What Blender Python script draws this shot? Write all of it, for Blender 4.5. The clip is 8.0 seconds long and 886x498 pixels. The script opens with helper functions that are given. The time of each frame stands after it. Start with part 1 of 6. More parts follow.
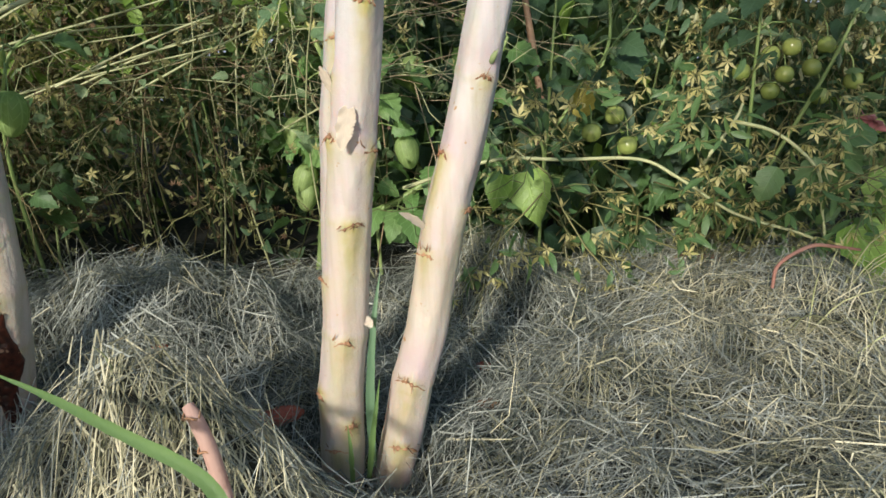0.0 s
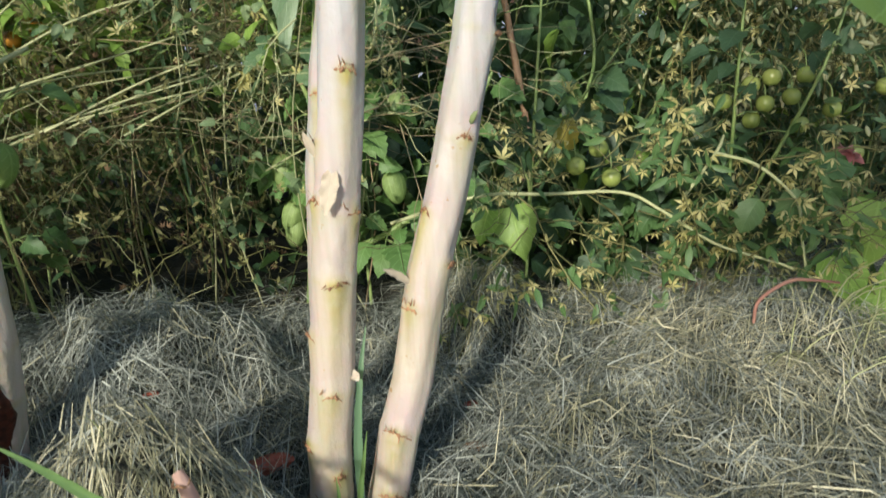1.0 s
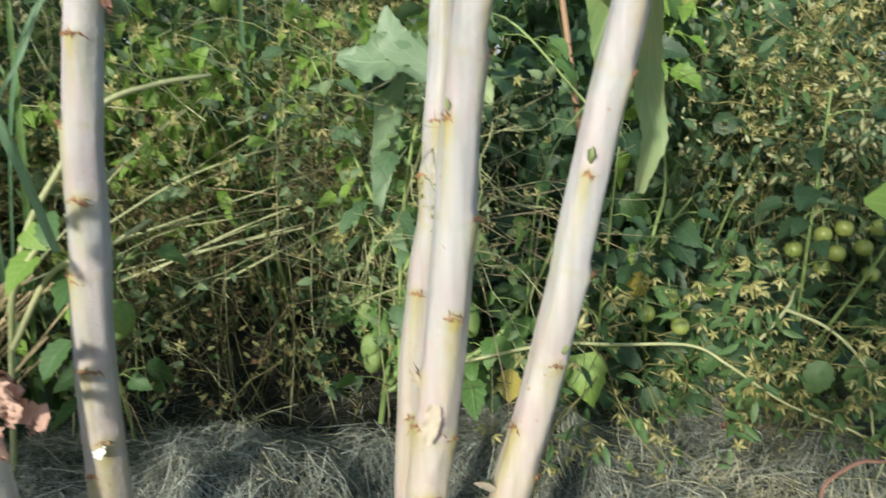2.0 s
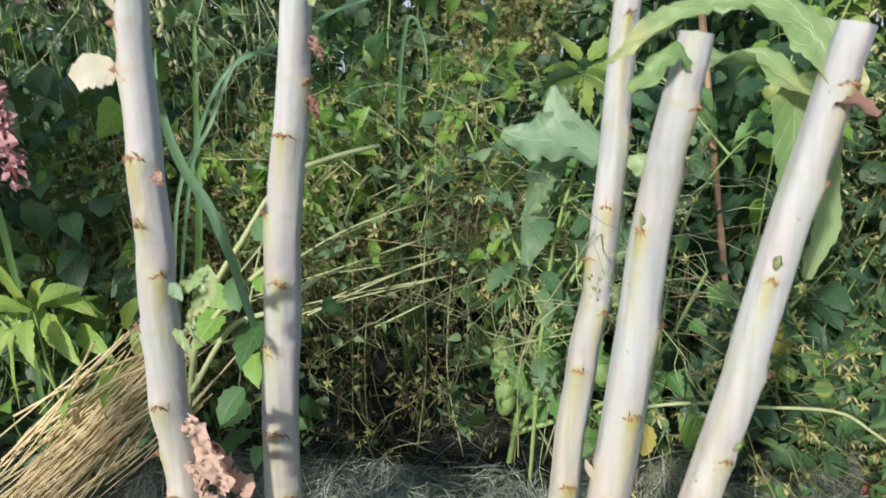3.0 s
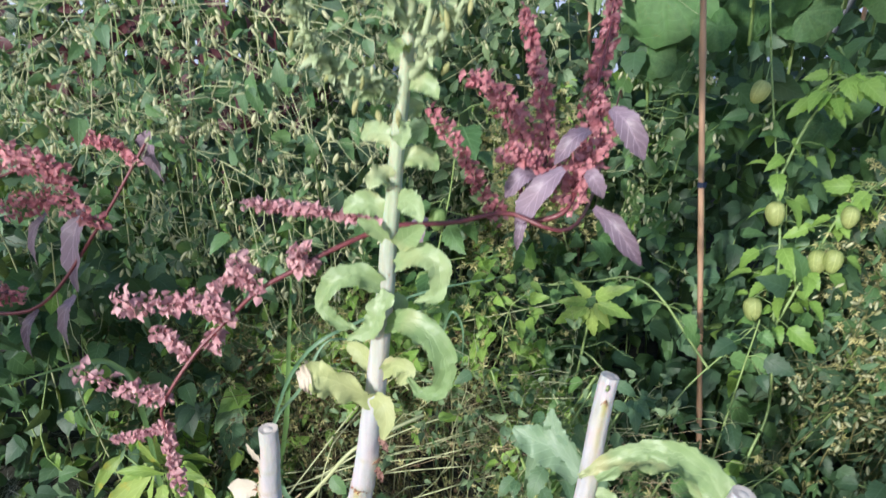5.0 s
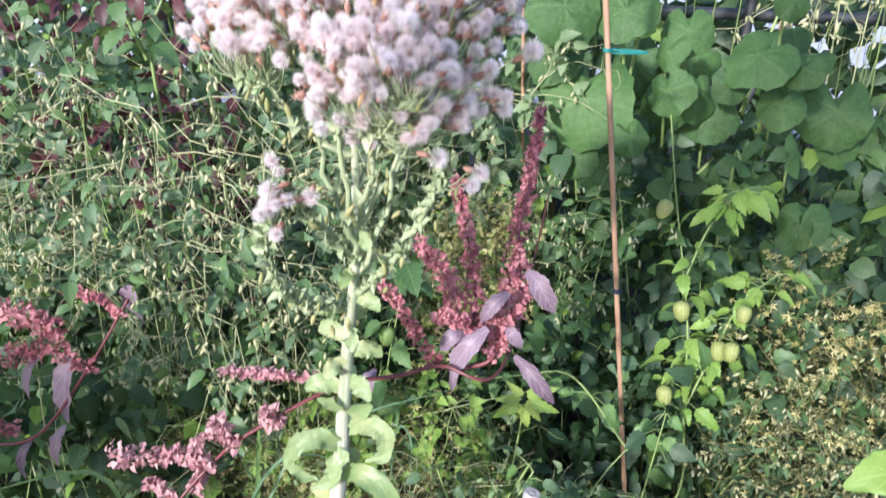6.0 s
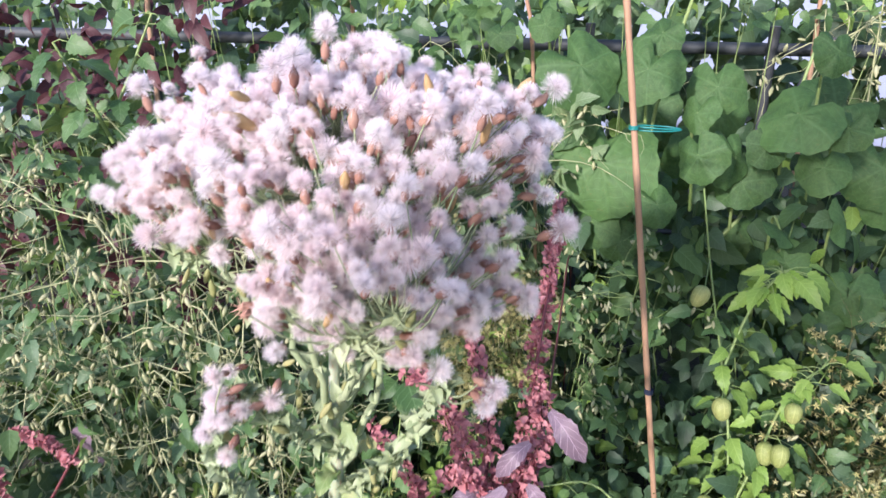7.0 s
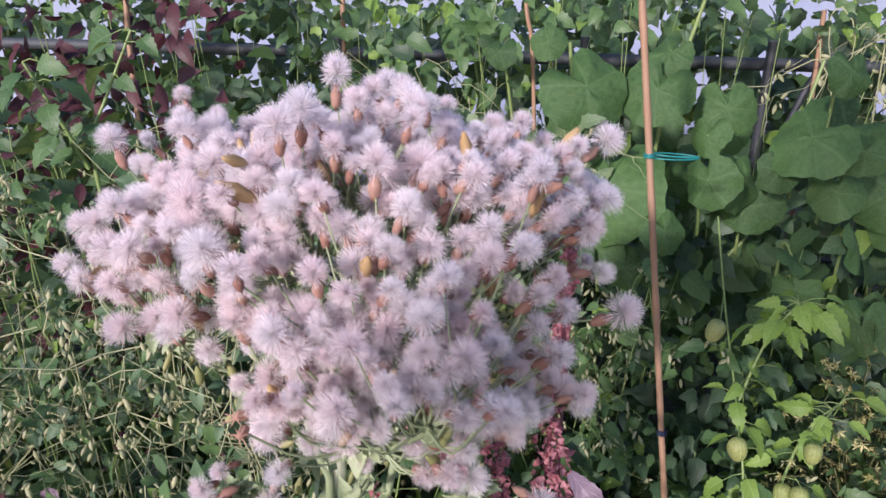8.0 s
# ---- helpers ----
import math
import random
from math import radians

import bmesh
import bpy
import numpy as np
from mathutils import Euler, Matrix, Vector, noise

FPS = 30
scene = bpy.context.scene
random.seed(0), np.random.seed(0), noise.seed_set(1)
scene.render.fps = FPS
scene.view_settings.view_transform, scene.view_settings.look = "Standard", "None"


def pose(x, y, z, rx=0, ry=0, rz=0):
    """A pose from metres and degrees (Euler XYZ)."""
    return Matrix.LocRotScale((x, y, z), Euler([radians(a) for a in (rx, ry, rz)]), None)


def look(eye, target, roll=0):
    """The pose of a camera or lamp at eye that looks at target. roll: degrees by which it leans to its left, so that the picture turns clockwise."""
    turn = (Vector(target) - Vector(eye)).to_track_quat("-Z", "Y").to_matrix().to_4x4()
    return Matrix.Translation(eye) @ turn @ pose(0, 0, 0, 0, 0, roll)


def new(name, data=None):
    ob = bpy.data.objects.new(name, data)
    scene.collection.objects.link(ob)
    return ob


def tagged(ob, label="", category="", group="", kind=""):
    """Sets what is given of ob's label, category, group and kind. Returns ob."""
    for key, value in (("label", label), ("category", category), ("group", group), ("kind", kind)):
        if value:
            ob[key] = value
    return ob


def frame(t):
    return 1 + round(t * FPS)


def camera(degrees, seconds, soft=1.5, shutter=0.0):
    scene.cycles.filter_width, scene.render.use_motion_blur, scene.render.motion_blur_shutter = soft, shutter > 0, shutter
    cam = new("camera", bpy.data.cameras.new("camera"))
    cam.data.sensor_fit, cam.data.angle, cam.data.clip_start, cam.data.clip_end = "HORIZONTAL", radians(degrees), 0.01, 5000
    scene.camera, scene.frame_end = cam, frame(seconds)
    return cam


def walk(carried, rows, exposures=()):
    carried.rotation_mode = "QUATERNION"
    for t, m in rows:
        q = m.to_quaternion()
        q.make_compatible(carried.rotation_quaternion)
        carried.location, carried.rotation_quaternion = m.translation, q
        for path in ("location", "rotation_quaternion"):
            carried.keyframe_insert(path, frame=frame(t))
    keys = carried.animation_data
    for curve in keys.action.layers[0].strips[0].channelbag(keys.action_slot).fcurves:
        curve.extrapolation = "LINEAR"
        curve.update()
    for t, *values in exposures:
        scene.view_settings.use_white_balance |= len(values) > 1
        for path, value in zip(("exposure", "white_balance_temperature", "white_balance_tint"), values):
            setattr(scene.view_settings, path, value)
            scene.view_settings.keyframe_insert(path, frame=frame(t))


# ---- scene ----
cam = camera(64.0, 8.0, 1.5, 0.35)
PATH = [
    (0, (0.078, 0.005, 0.321), (0.05, 1.934, -0.206), -2.6),
    (0.5, (0.086, 0.003, 0.333), (0.073, 1.937, -0.178), -3.2),
    (1, (0.088, 0.004, 0.361), (0.077, 1.936, -0.158), -3.3),
    (1.5, (0.084, 0.009, 0.454), (0.06, 1.953, -0.018), -1.1),
    (1.7, (0.075, 0.008, 0.486), (0.018, 1.951, 0.016), -1.1),
    (2.8, (-0.01, -0.012, 0.606), (-0.343, 1.894, 0.102), -1.2),
    (3, (-0.021, -0.009, 0.618), (-0.379, 1.892, 0.112), -1.1),
    (3.2, (-0.032, -0.011, 0.657), (-0.405, 1.887, 0.149), -0.7),
    (3.5, (-0.051, -0.015, 0.734), (-0.45, 1.869, 0.193), -0.5),
    (4, (-0.049, -0.031, 0.864), (-0.494, 1.828, 0.275), -0.1),
    (4.2, (-0.04, -0.043, 0.909), (-0.493, 1.799, 0.276), 0.0),
    (5.3, (0.014, -0.112, 1.256), (-0.421, 1.653, 0.421), 1.9),
    (5.5, (0.024, -0.133, 1.307), (-0.38, 1.637, 0.469), 1.2),
    (6, (0.033, -0.152, 1.409), (-0.3, 1.656, 0.622), 1.5),
    (6.5, (0.011, -0.076, 1.463), (-0.315, 1.748, 0.708), 1.4),
    (7, (-0.003, 0.052, 1.483), (-0.362, 1.87, 0.731), 0.1),
    (7.5, (-0.01, 0.108, 1.485), (-0.379, 1.932, 0.752), 0.1),
    (8, (-0.047, 0.132, 1.494), (-0.363, 1.966, 0.76), 0.5),
]
walk(cam, [(t, look(eye, target, roll)) for t, eye, target, roll in PATH], [(0, 0.38, 6300, 11), (1.5, 0.40, 6350, 5), (3, 0.36, 5950, 4), (3.5, 0.38, 5950, 4), (4.2, 0.26, 5950, 5), (5.3, 0.78, 5650, 14), (6.5, 0.96, 5800, 20), (7.5, 0.46, 5900, 26), (8, 0.22, 5900, 28)])

# ---- light ----
SUN_EL, SUN_AZ = 22.0, 200.0
world = bpy.data.worlds.new("sky")
scene.world = world
world.use_nodes = True
sky = world.node_tree.nodes.new("ShaderNodeTexSky")
sky.sky_type, sky.sun_disc = "NISHITA", False
sky.sun_elevation, sky.sun_rotation = radians(SUN_EL), radians(SUN_AZ)
world.node_tree.links.new(sky.outputs[0], world.node_tree.nodes["Background"].inputs[0])
world.node_tree.nodes["Background"].inputs[1].default_value = 0.15
sun = new("sun", bpy.data.lights.new("sun", "SUN"))
sun.data.energy, sun.data.angle, sun.data.color = 3.9, radians(3.0), (1.0, 0.92, 0.80)
to_sun = Vector((math.sin(radians(SUN_AZ)) * math.cos(radians(SUN_EL)), math.cos(radians(SUN_AZ)) * math.cos(radians(SUN_EL)), math.sin(radians(SUN_EL))))
sun.matrix_world = look(to_sun * 30, (0, 0, 0))

# ---- materials ----
rng = np.random.default_rng(7)


def nodes_of(name):
    m = bpy.data.materials.new(name)
    m.use_nodes = True
    t = m.node_tree
    return m, t, t.nodes["Principled BSDF"]


def link(t, a, b):
    t.links.new(a, b)


def mixed(t, fac, a, b):
    n = t.nodes.new("ShaderNodeMix")
    n.data_type = "RGBA"
    for sock, v in ((n.inputs[0], fac), (n.inputs[6], a), (n.inputs[7], b)):
        if isinstance(v, (int, float)):
            sock.default_value = v
        elif isinstance(v, tuple):
            sock.default_value = (*v, 1)
        else:
            link(t, v, sock)
    return n.outputs[2]


def calc(t, op, a, b=0.0, clamp=False):
    n = t.nodes.new("ShaderNodeMath")
    n.operation, n.use_clamp = op, clamp
    for sock, v in zip(n.inputs, (a, b)):
        if isinstance(v, (int, float)):
            sock.default_value = v
        else:
            link(t, v, sock)
    return n.outputs[0]


def noisy(t, scale, detail=4.0, stretch=None):
    co = t.nodes.new("ShaderNodeTexCoord").outputs["Object"]
    if stretch:
        mp = t.nodes.new("ShaderNodeMapping")
        mp.inputs["Scale"].default_value = stretch
        link(t, co, mp.inputs[0])
        co = mp.outputs[0]
    n = t.nodes.new("ShaderNodeTexNoise")
    n.inputs["Scale"].default_value, n.inputs["Detail"].default_value = scale, detail
    link(t, co, n.inputs["Vector"])
    return n.outputs["Fac"]


def sharp(t, v, lo, hi):
    n = t.nodes.new("ShaderNodeMapRange")
    n.inputs[1].default_value, n.inputs[2].default_value = lo, hi
    link(t, v, n.inputs[0])
    return n.outputs[0]


def chance(t):
    a = t.nodes.new("ShaderNodeNewGeometry").outputs["Random Per Island"]
    b = t.nodes.new("ShaderNodeObjectInfo").outputs["Random"]
    return calc(t, "FRACT", calc(t, "ADD", a, b))


def bumped(t, bsdf, height, strength, distance):
    n = t.nodes.new("ShaderNodeBump")
    n.inputs["Strength"].default_value, n.inputs["Distance"].default_value = strength, distance
    link(t, height, n.inputs["Height"])
    link(t, n.outputs[0], bsdf.inputs["Normal"])


def leafy(name, a, b, rough=0.5, through_light=0.35, veins=0.0, spot=None, spots=(0.62, 0.75), grain=60.0, bias=1.0):
    """Thin living or dry tissue: two tones, veins along the leaf's own map, some light passing through."""
    m, t, p = nodes_of(name)
    big = noisy(t, grain * 0.25, 3)
    tone = calc(t, "ADD", calc(t, "MULTIPLY", chance(t), 0.65), calc(t, "MULTIPLY", sharp(t, big, 0.3, 0.7), 0.45), True)
    if bias != 1.0:
        tone = calc(t, "POWER", tone, bias)
    col = mixed(t, tone, a, b)
    if spot:
        col = mixed(t, sharp(t, noisy(t, grain * 0.5, 5), *spots), col, spot)
    height = noisy(t, grain * 4, 3)
    if veins:
        uv = t.nodes.new("ShaderNodeUVMap").outputs[0]
        sep = t.nodes.new("ShaderNodeSeparateXYZ")
        link(t, uv, sep.inputs[0])
        u = calc(t, "ABSOLUTE", sep.outputs[0])
        side = calc(t, "SUBTRACT", calc(t, "MULTIPLY", sep.outputs[1], 6.0), calc(t, "MULTIPLY", u, 1.6))
        saw = calc(t, "ABSOLUTE", calc(t, "SUBTRACT", calc(t, "FRACT", side), 0.5))
        rib = calc(t, "MAXIMUM", sharp(t, saw, 0.07, 0.02), sharp(t, u, 0.07, 0.02))
        pale = tuple(min(1, 1.5 * c + 0.05) for c in b)
        col = mixed(t, calc(t, "MULTIPLY", rib, veins), col, pale)
        height = calc(t, "ADD", height, calc(t, "MULTIPLY", rib, -0.8))
    link(t, col, p.inputs["Base Color"])
    p.inputs["Roughness"].default_value = rough
    bumped(t, p, height, 0.35, 0.002)
    if through_light:
        tr = t.nodes.new("ShaderNodeBsdfTranslucent")
        link(t, mixed(t, 0.35 if b[1] > 1.15 * max(b[0], b[2]) else 0.0, col, (0.5, 0.6, 0.1)), tr.inputs[0])
        mx = t.nodes.new("ShaderNodeMixShader")
        mx.inputs[0].default_value = through_light
        link(t, p.outputs[0], mx.inputs[1])
        link(t, tr.outputs[0], mx.inputs[2])
        link(t, mx.outputs[0], t.nodes["Material Output"].inputs[0])
    return m


def plain(name, a, b, rough=0.7, grain=80.0, stretch=None, bump=0.4, vary=True):
    """Solid matter: two tones by grain and piece, fine relief."""
    m, t, p = nodes_of(name)
    n = noisy(t, grain, 5, stretch)
    f = sharp(t, n, 0.3, 0.7)
    if vary:
        f = calc(t, "ADD", calc(t, "MULTIPLY", f, 0.5), calc(t, "MULTIPLY", chance(t), 0.5))
    link(t, mixed(t, f, a, b), p.inputs["Base Color"])
    p.inputs["Roughness"].default_value = rough
    bumped(t, p, n, bump, 0.002)
    return m


def stalk_skin():
    """Cream lettuce stalk with long streaks, lilac foot, olive stains under the scars and small brown nicks."""
    m, t, p = nodes_of("stalk_skin")
    streak = noisy(t, 1.0, 3, (130, 130, 5))
    broad = noisy(t, 1.0, 3, (70, 70, 6))
    blotch = noisy(t, 1.0, 5, (34, 34, 17))
    col = mixed(t, sharp(t, streak, 0.3, 0.7), (0.54, 0.485, 0.415), (0.41, 0.355, 0.285))
    hi = t.nodes.new("ShaderNodeAttribute")
    hi.attribute_name = "rise"
    col = mixed(t, hi.outputs["Fac"], col, mixed(t, sharp(t, streak, 0.3, 0.7), (0.475, 0.47, 0.485), (0.365, 0.36, 0.365)))
    col = mixed(t, calc(t, "MULTIPLY", sharp(t, broad, 0.54, 0.72), 0.5), col, (0.37, 0.37, 0.21))
    col = mixed(t, calc(t, "MULTIPLY", sharp(t, blotch, 0.45, 0.68), 0.45), col, (0.45, 0.355, 0.355))
    yo = t.nodes.new("ShaderNodeAttribute")
    yo.attribute_name = "young"
    col = mixed(t, yo.outputs["Fac"], col, mixed(t, sharp(t, streak, 0.3, 0.7), (0.40, 0.44, 0.32), (0.30, 0.35, 0.20)))
    bl = t.nodes.new("ShaderNodeAttribute")
    bl.attribute_name = "blush"
    col = mixed(t, calc(t, "MULTIPLY", bl.outputs["Fac"], sharp(t, streak, 0.75, 0.25)), col, (0.44, 0.34, 0.365))
    st = t.nodes.new("ShaderNodeAttribute")
    st.attribute_name = "stain"
    col = mixed(t, calc(t, "MULTIPLY", st.outputs["Fac"], sharp(t, noisy(t, 60, 4), 0.1, 0.5)), col, (0.34, 0.30, 0.085))
    ft = t.nodes.new("ShaderNodeAttribute")
    ft.attribute_name = "foot"
    col = mixed(t, ft.outputs["Fac"], col, (0.38, 0.20, 0.19))
    col = mixed(t, sharp(t, noisy(t, 150, 4), 0.69, 0.75), col, (0.36, 0.22, 0.10))
    link(t, col, p.inputs["Base Color"])
    p.inputs["Roughness"].default_value = 0.6
    p.inputs["Subsurface Weight"].default_value = 0.22
    p.inputs["Subsurface Scale"].default_value = 0.006
    bumped(t, p, calc(t, "ADD", calc(t, "MULTIPLY", streak, 0.5), calc(t, "MULTIPLY", noisy(t, 160, 4), 0.6)), 0.6, 0.0025)
    return m


def hair():
    """Fine white seed hairs, faintly pink, that let the light through."""
    m, t, p = nodes_of("pappus")
    col = mixed(t, chance(t), (0.97, 0.87, 0.88), (0.98, 0.95, 0.96))
    link(t, col, p.inputs["Base Color"])
    p.inputs["Roughness"].default_value = 0.8
    tr = t.nodes.new("ShaderNodeBsdfTranslucent")
    link(t, col, tr.inputs[0])
    mx = t.nodes.new("ShaderNodeMixShader")
    mx.inputs[0].default_value = 0.5
    link(t, p.outputs[0], mx.inputs[1])
    link(t, tr.outputs[0], mx.inputs[2])
    link(t, mx.outputs[0], t.nodes["Material Output"].inputs[0])
    return m


M = dict(
    stalk=stalk_skin(),
    pith=plain("pith", (0.66, 0.60, 0.52), (0.54, 0.44, 0.36)),
    scar=plain("scar", (0.12, 0.045, 0.022), (0.44, 0.25, 0.13), grain=420),
    papery=leafy("papery_leaf", (0.48, 0.29, 0.235), (0.66, 0.45, 0.37), 0.75, 0.3, 0.0, (0.36, 0.17, 0.12), (0.60, 0.78)),
    rot=plain("rot", (0.014, 0.005, 0.004), (0.12, 0.032, 0.016), rough=0.3, grain=160, bump=1.0, vary=False),
    bud=leafy("bud", (0.22, 0.30, 0.11), (0.46, 0.52, 0.27), grain=500),
    sage=leafy("sage_stem", (0.26, 0.34, 0.17), (0.42, 0.48, 0.29), 0.55, 0.15),
    lettuce=leafy("lettuce_leaf", (0.19, 0.31, 0.10), (0.42, 0.50, 0.28), 0.42, 0.35, 0.2, (0.48, 0.46, 0.22), (0.50, 0.66), 26),
    lettuce_yellow=leafy("lettuce_yellow", (0.33, 0.43, 0.15), (0.54, 0.55, 0.27), 0.5, 0.4, 0.14, (0.58, 0.42, 0.30), (0.60, 0.72), 30),
    lettuce_blue=leafy("lettuce_blue", (0.17, 0.27, 0.15), (0.30, 0.40, 0.27), 0.45, 0.3, 0.2),
    lettuce_soft=leafy("lettuce_soft", (0.16, 0.26, 0.095), (0.33, 0.42, 0.20), 0.42, 0.3, 0.12, (0.36, 0.40, 0.18), (0.52, 0.68), 26),
    withered=leafy("withered", (0.58, 0.48, 0.36), (0.70, 0.64, 0.52), 0.7, 0.3, 0.08, (0.42, 0.20, 0.14), (0.6, 0.75)),
    pinkdry=leafy("pink_dry", (0.22, 0.11, 0.085), (0.38, 0.23, 0.185), 0.75, 0.2, 0.0, (0.20, 0.08, 0.05), (0.5, 0.7)),
    # Very dark leaf tone; some plants take it in place of shade.
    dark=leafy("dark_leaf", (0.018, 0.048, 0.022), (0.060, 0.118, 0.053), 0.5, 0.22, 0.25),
    mid=leafy("mid_leaf", (0.048, 0.118, 0.038), (0.125, 0.225, 0.08), 0.45, 0.3, 0.35),
    fresh=leafy("fresh_leaf", (0.10, 0.22, 0.06), (0.22, 0.36, 0.12), 0.45, 0.35, 0.35),
    grey=leafy("grey_leaf", (0.06, 0.13, 0.06), (0.145, 0.235, 0.12), 0.5, 0.3, 0.35),
    pale=leafy("pale_leaf", (0.12, 0.20, 0.095), (0.25, 0.34, 0.17), 0.5, 0.35, 0.35),
    pepper=leafy("pepper_leaf", (0.22, 0.36, 0.07), (0.40, 0.50, 0.13), 0.45, 0.4, 0.35, (0.55, 0.48, 0.07), (0.58, 0.70)),
    lime=leafy("lime_leaf", (0.17, 0.32, 0.05), (0.30, 0.45, 0.10), 0.45, 0.4, 0.35, (0.45, 0.42, 0.05), (0.68, 0.78)),
    yellow=leafy("yellow_leaf", (0.42, 0.36, 0.06), (0.5, 0.42, 0.1), 0.5, 0.4, 0.35),
    squash=leafy("squash_leaf", (0.016, 0.055, 0.014), (0.085, 0.18, 0.05), 0.6, 0.22, 0.16, (0.11, 0.14, 0.04), (0.6, 0.75), 30.0),
    purple=leafy("purple_leaf", (0.10, 0.065, 0.09), (0.30, 0.225, 0.28), 0.42, 0.2, 0.5),
    plum=leafy("plum_leaf", (0.045, 0.014, 0.018), (0.10, 0.03, 0.035), 0.5, 0.25, 0.2),
    bract=leafy("red_bract", (0.36, 0.095, 0.12), (0.64, 0.31, 0.32), 0.6, 0.35),
    bract_pink=leafy("pink_bract", (0.44, 0.19, 0.22), (0.68, 0.43, 0.43), 0.6, 0.35),
    redstem=plain("red_stem", (0.10, 0.02, 0.03), (0.19, 0.055, 0.055), 0.4, 120),
    pod=leafy("pod", (0.33, 0.41, 0.12), (0.52, 0.55, 0.22), 0.5, 0.45, 0.35),
    podgreen=leafy("green_pod", (0.20, 0.33, 0.10), (0.34, 0.46, 0.17), 0.5, 0.4, 0.35),
    tomato=plain("green_tomato", (0.16, 0.24, 0.05), (0.30, 0.34, 0.10), 0.25, 30, bump=0.05),
    ripe=plain("ripe_tomato", (0.55, 0.22, 0.03), (0.6, 0.3, 0.05), 0.25, 30, bump=0.05),
    star=leafy("star_calyx", (0.46, 0.43, 0.14), (0.74, 0.68, 0.34), 0.6, 0.4),
    stargreen=leafy("green_calyx", (0.34, 0.38, 0.13), (0.66, 0.62, 0.32), 0.6, 0.4),
    bell=leafy("bell", (0.42, 0.45, 0.22), (0.70, 0.68, 0.44), 0.6, 0.4),
    brown=leafy("brown_bit", (0.10, 0.055, 0.03), (0.22, 0.14, 0.075), 0.8, 0.2),
    greenstem=plain("green_stem", (0.16, 0.25, 0.07), (0.28, 0.36, 0.13), 0.5, 100),
    palestem=plain("pale_stem", (0.34, 0.38, 0.18), (0.46, 0.46, 0.26), 0.55, 100),
    fleck=leafy("olive_fleck", (0.07, 0.08, 0.025), (0.23, 0.22, 0.08), 0.7, 0.3),
    olive=plain("olive_twig", (0.09, 0.105, 0.035), (0.24, 0.22, 0.085), 0.7, 100),
    browntwig=plain("brown_twig", (0.05, 0.045, 0.02), (0.20, 0.16, 0.07), 0.8, 100),
    drytwig=plain("dry_twig", (0.28, 0.20, 0.11), (0.45, 0.36, 0.22), 0.8, 100),
    blade=leafy("grass_blade", (0.10, 0.20, 0.06), (0.20, 0.31, 0.12), 0.45, 0.35),
    bluegrass=leafy("blue_blade", (0.12, 0.23, 0.13), (0.21, 0.33, 0.20), 0.4, 0.3),
    # The hay bias darkens most strands, painting in the shade between them.
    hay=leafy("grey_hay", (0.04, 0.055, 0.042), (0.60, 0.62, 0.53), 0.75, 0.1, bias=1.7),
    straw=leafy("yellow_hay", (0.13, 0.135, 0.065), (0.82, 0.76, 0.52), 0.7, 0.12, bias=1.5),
    goldstraw=plain("gold_straw", (0.58, 0.42, 0.20), (0.88, 0.71, 0.45), 0.6, 120),
    # Soil tone taken near black, so shade in the hay's gaps is in the colour.
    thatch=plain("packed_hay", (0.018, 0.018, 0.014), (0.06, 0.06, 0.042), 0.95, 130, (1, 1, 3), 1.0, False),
    bark=plain("bark_chip", (0.26, 0.05, 0.025), (0.42, 0.13, 0.08), 0.8, 200),
    bamboo=plain("bamboo", (0.30, 0.17, 0.10), (0.42, 0.27, 0.17), 0.5, 40, (1, 1, 0.2), 0.3),
    iron=plain("dark_iron", (0.02, 0.025, 0.03), (0.05, 0.055, 0.06), 0.5, 60),
    rail=plain("grey_rail", (0.025, 0.03, 0.035), (0.06, 0.07, 0.075), 0.6, 40),
    teal=plain("teal_wire", (0.01, 0.16, 0.15), (0.02, 0.24, 0.22), 0.35, 60),
    navy=plain("navy_twine", (0.012, 0.02, 0.05), (0.03, 0.045, 0.09), 0.7, 200),
    whitewash=plain("whitewash", (0.26, 0.30, 0.42), (0.32, 0.36, 0.46), 0.8, 3, None, 0.2, False),
    pappus=hair(),
    husk=leafy("husk", (0.30, 0.13, 0.095), (0.54, 0.33, 0.25), 0.7, 0.25),
    husktan=leafy("tan_husk", (0.46, 0.28, 0.12), (0.60, 0.44, 0.22), 0.7, 0.25),
    huskgreen=leafy("green_husk", (0.30, 0.34, 0.12), (0.46, 0.44, 0.2), 0.6, 0.3),
    white=plain("white_bit", (0.75, 0.75, 0.72), (0.85, 0.85, 0.82), 0.6, 40),
)


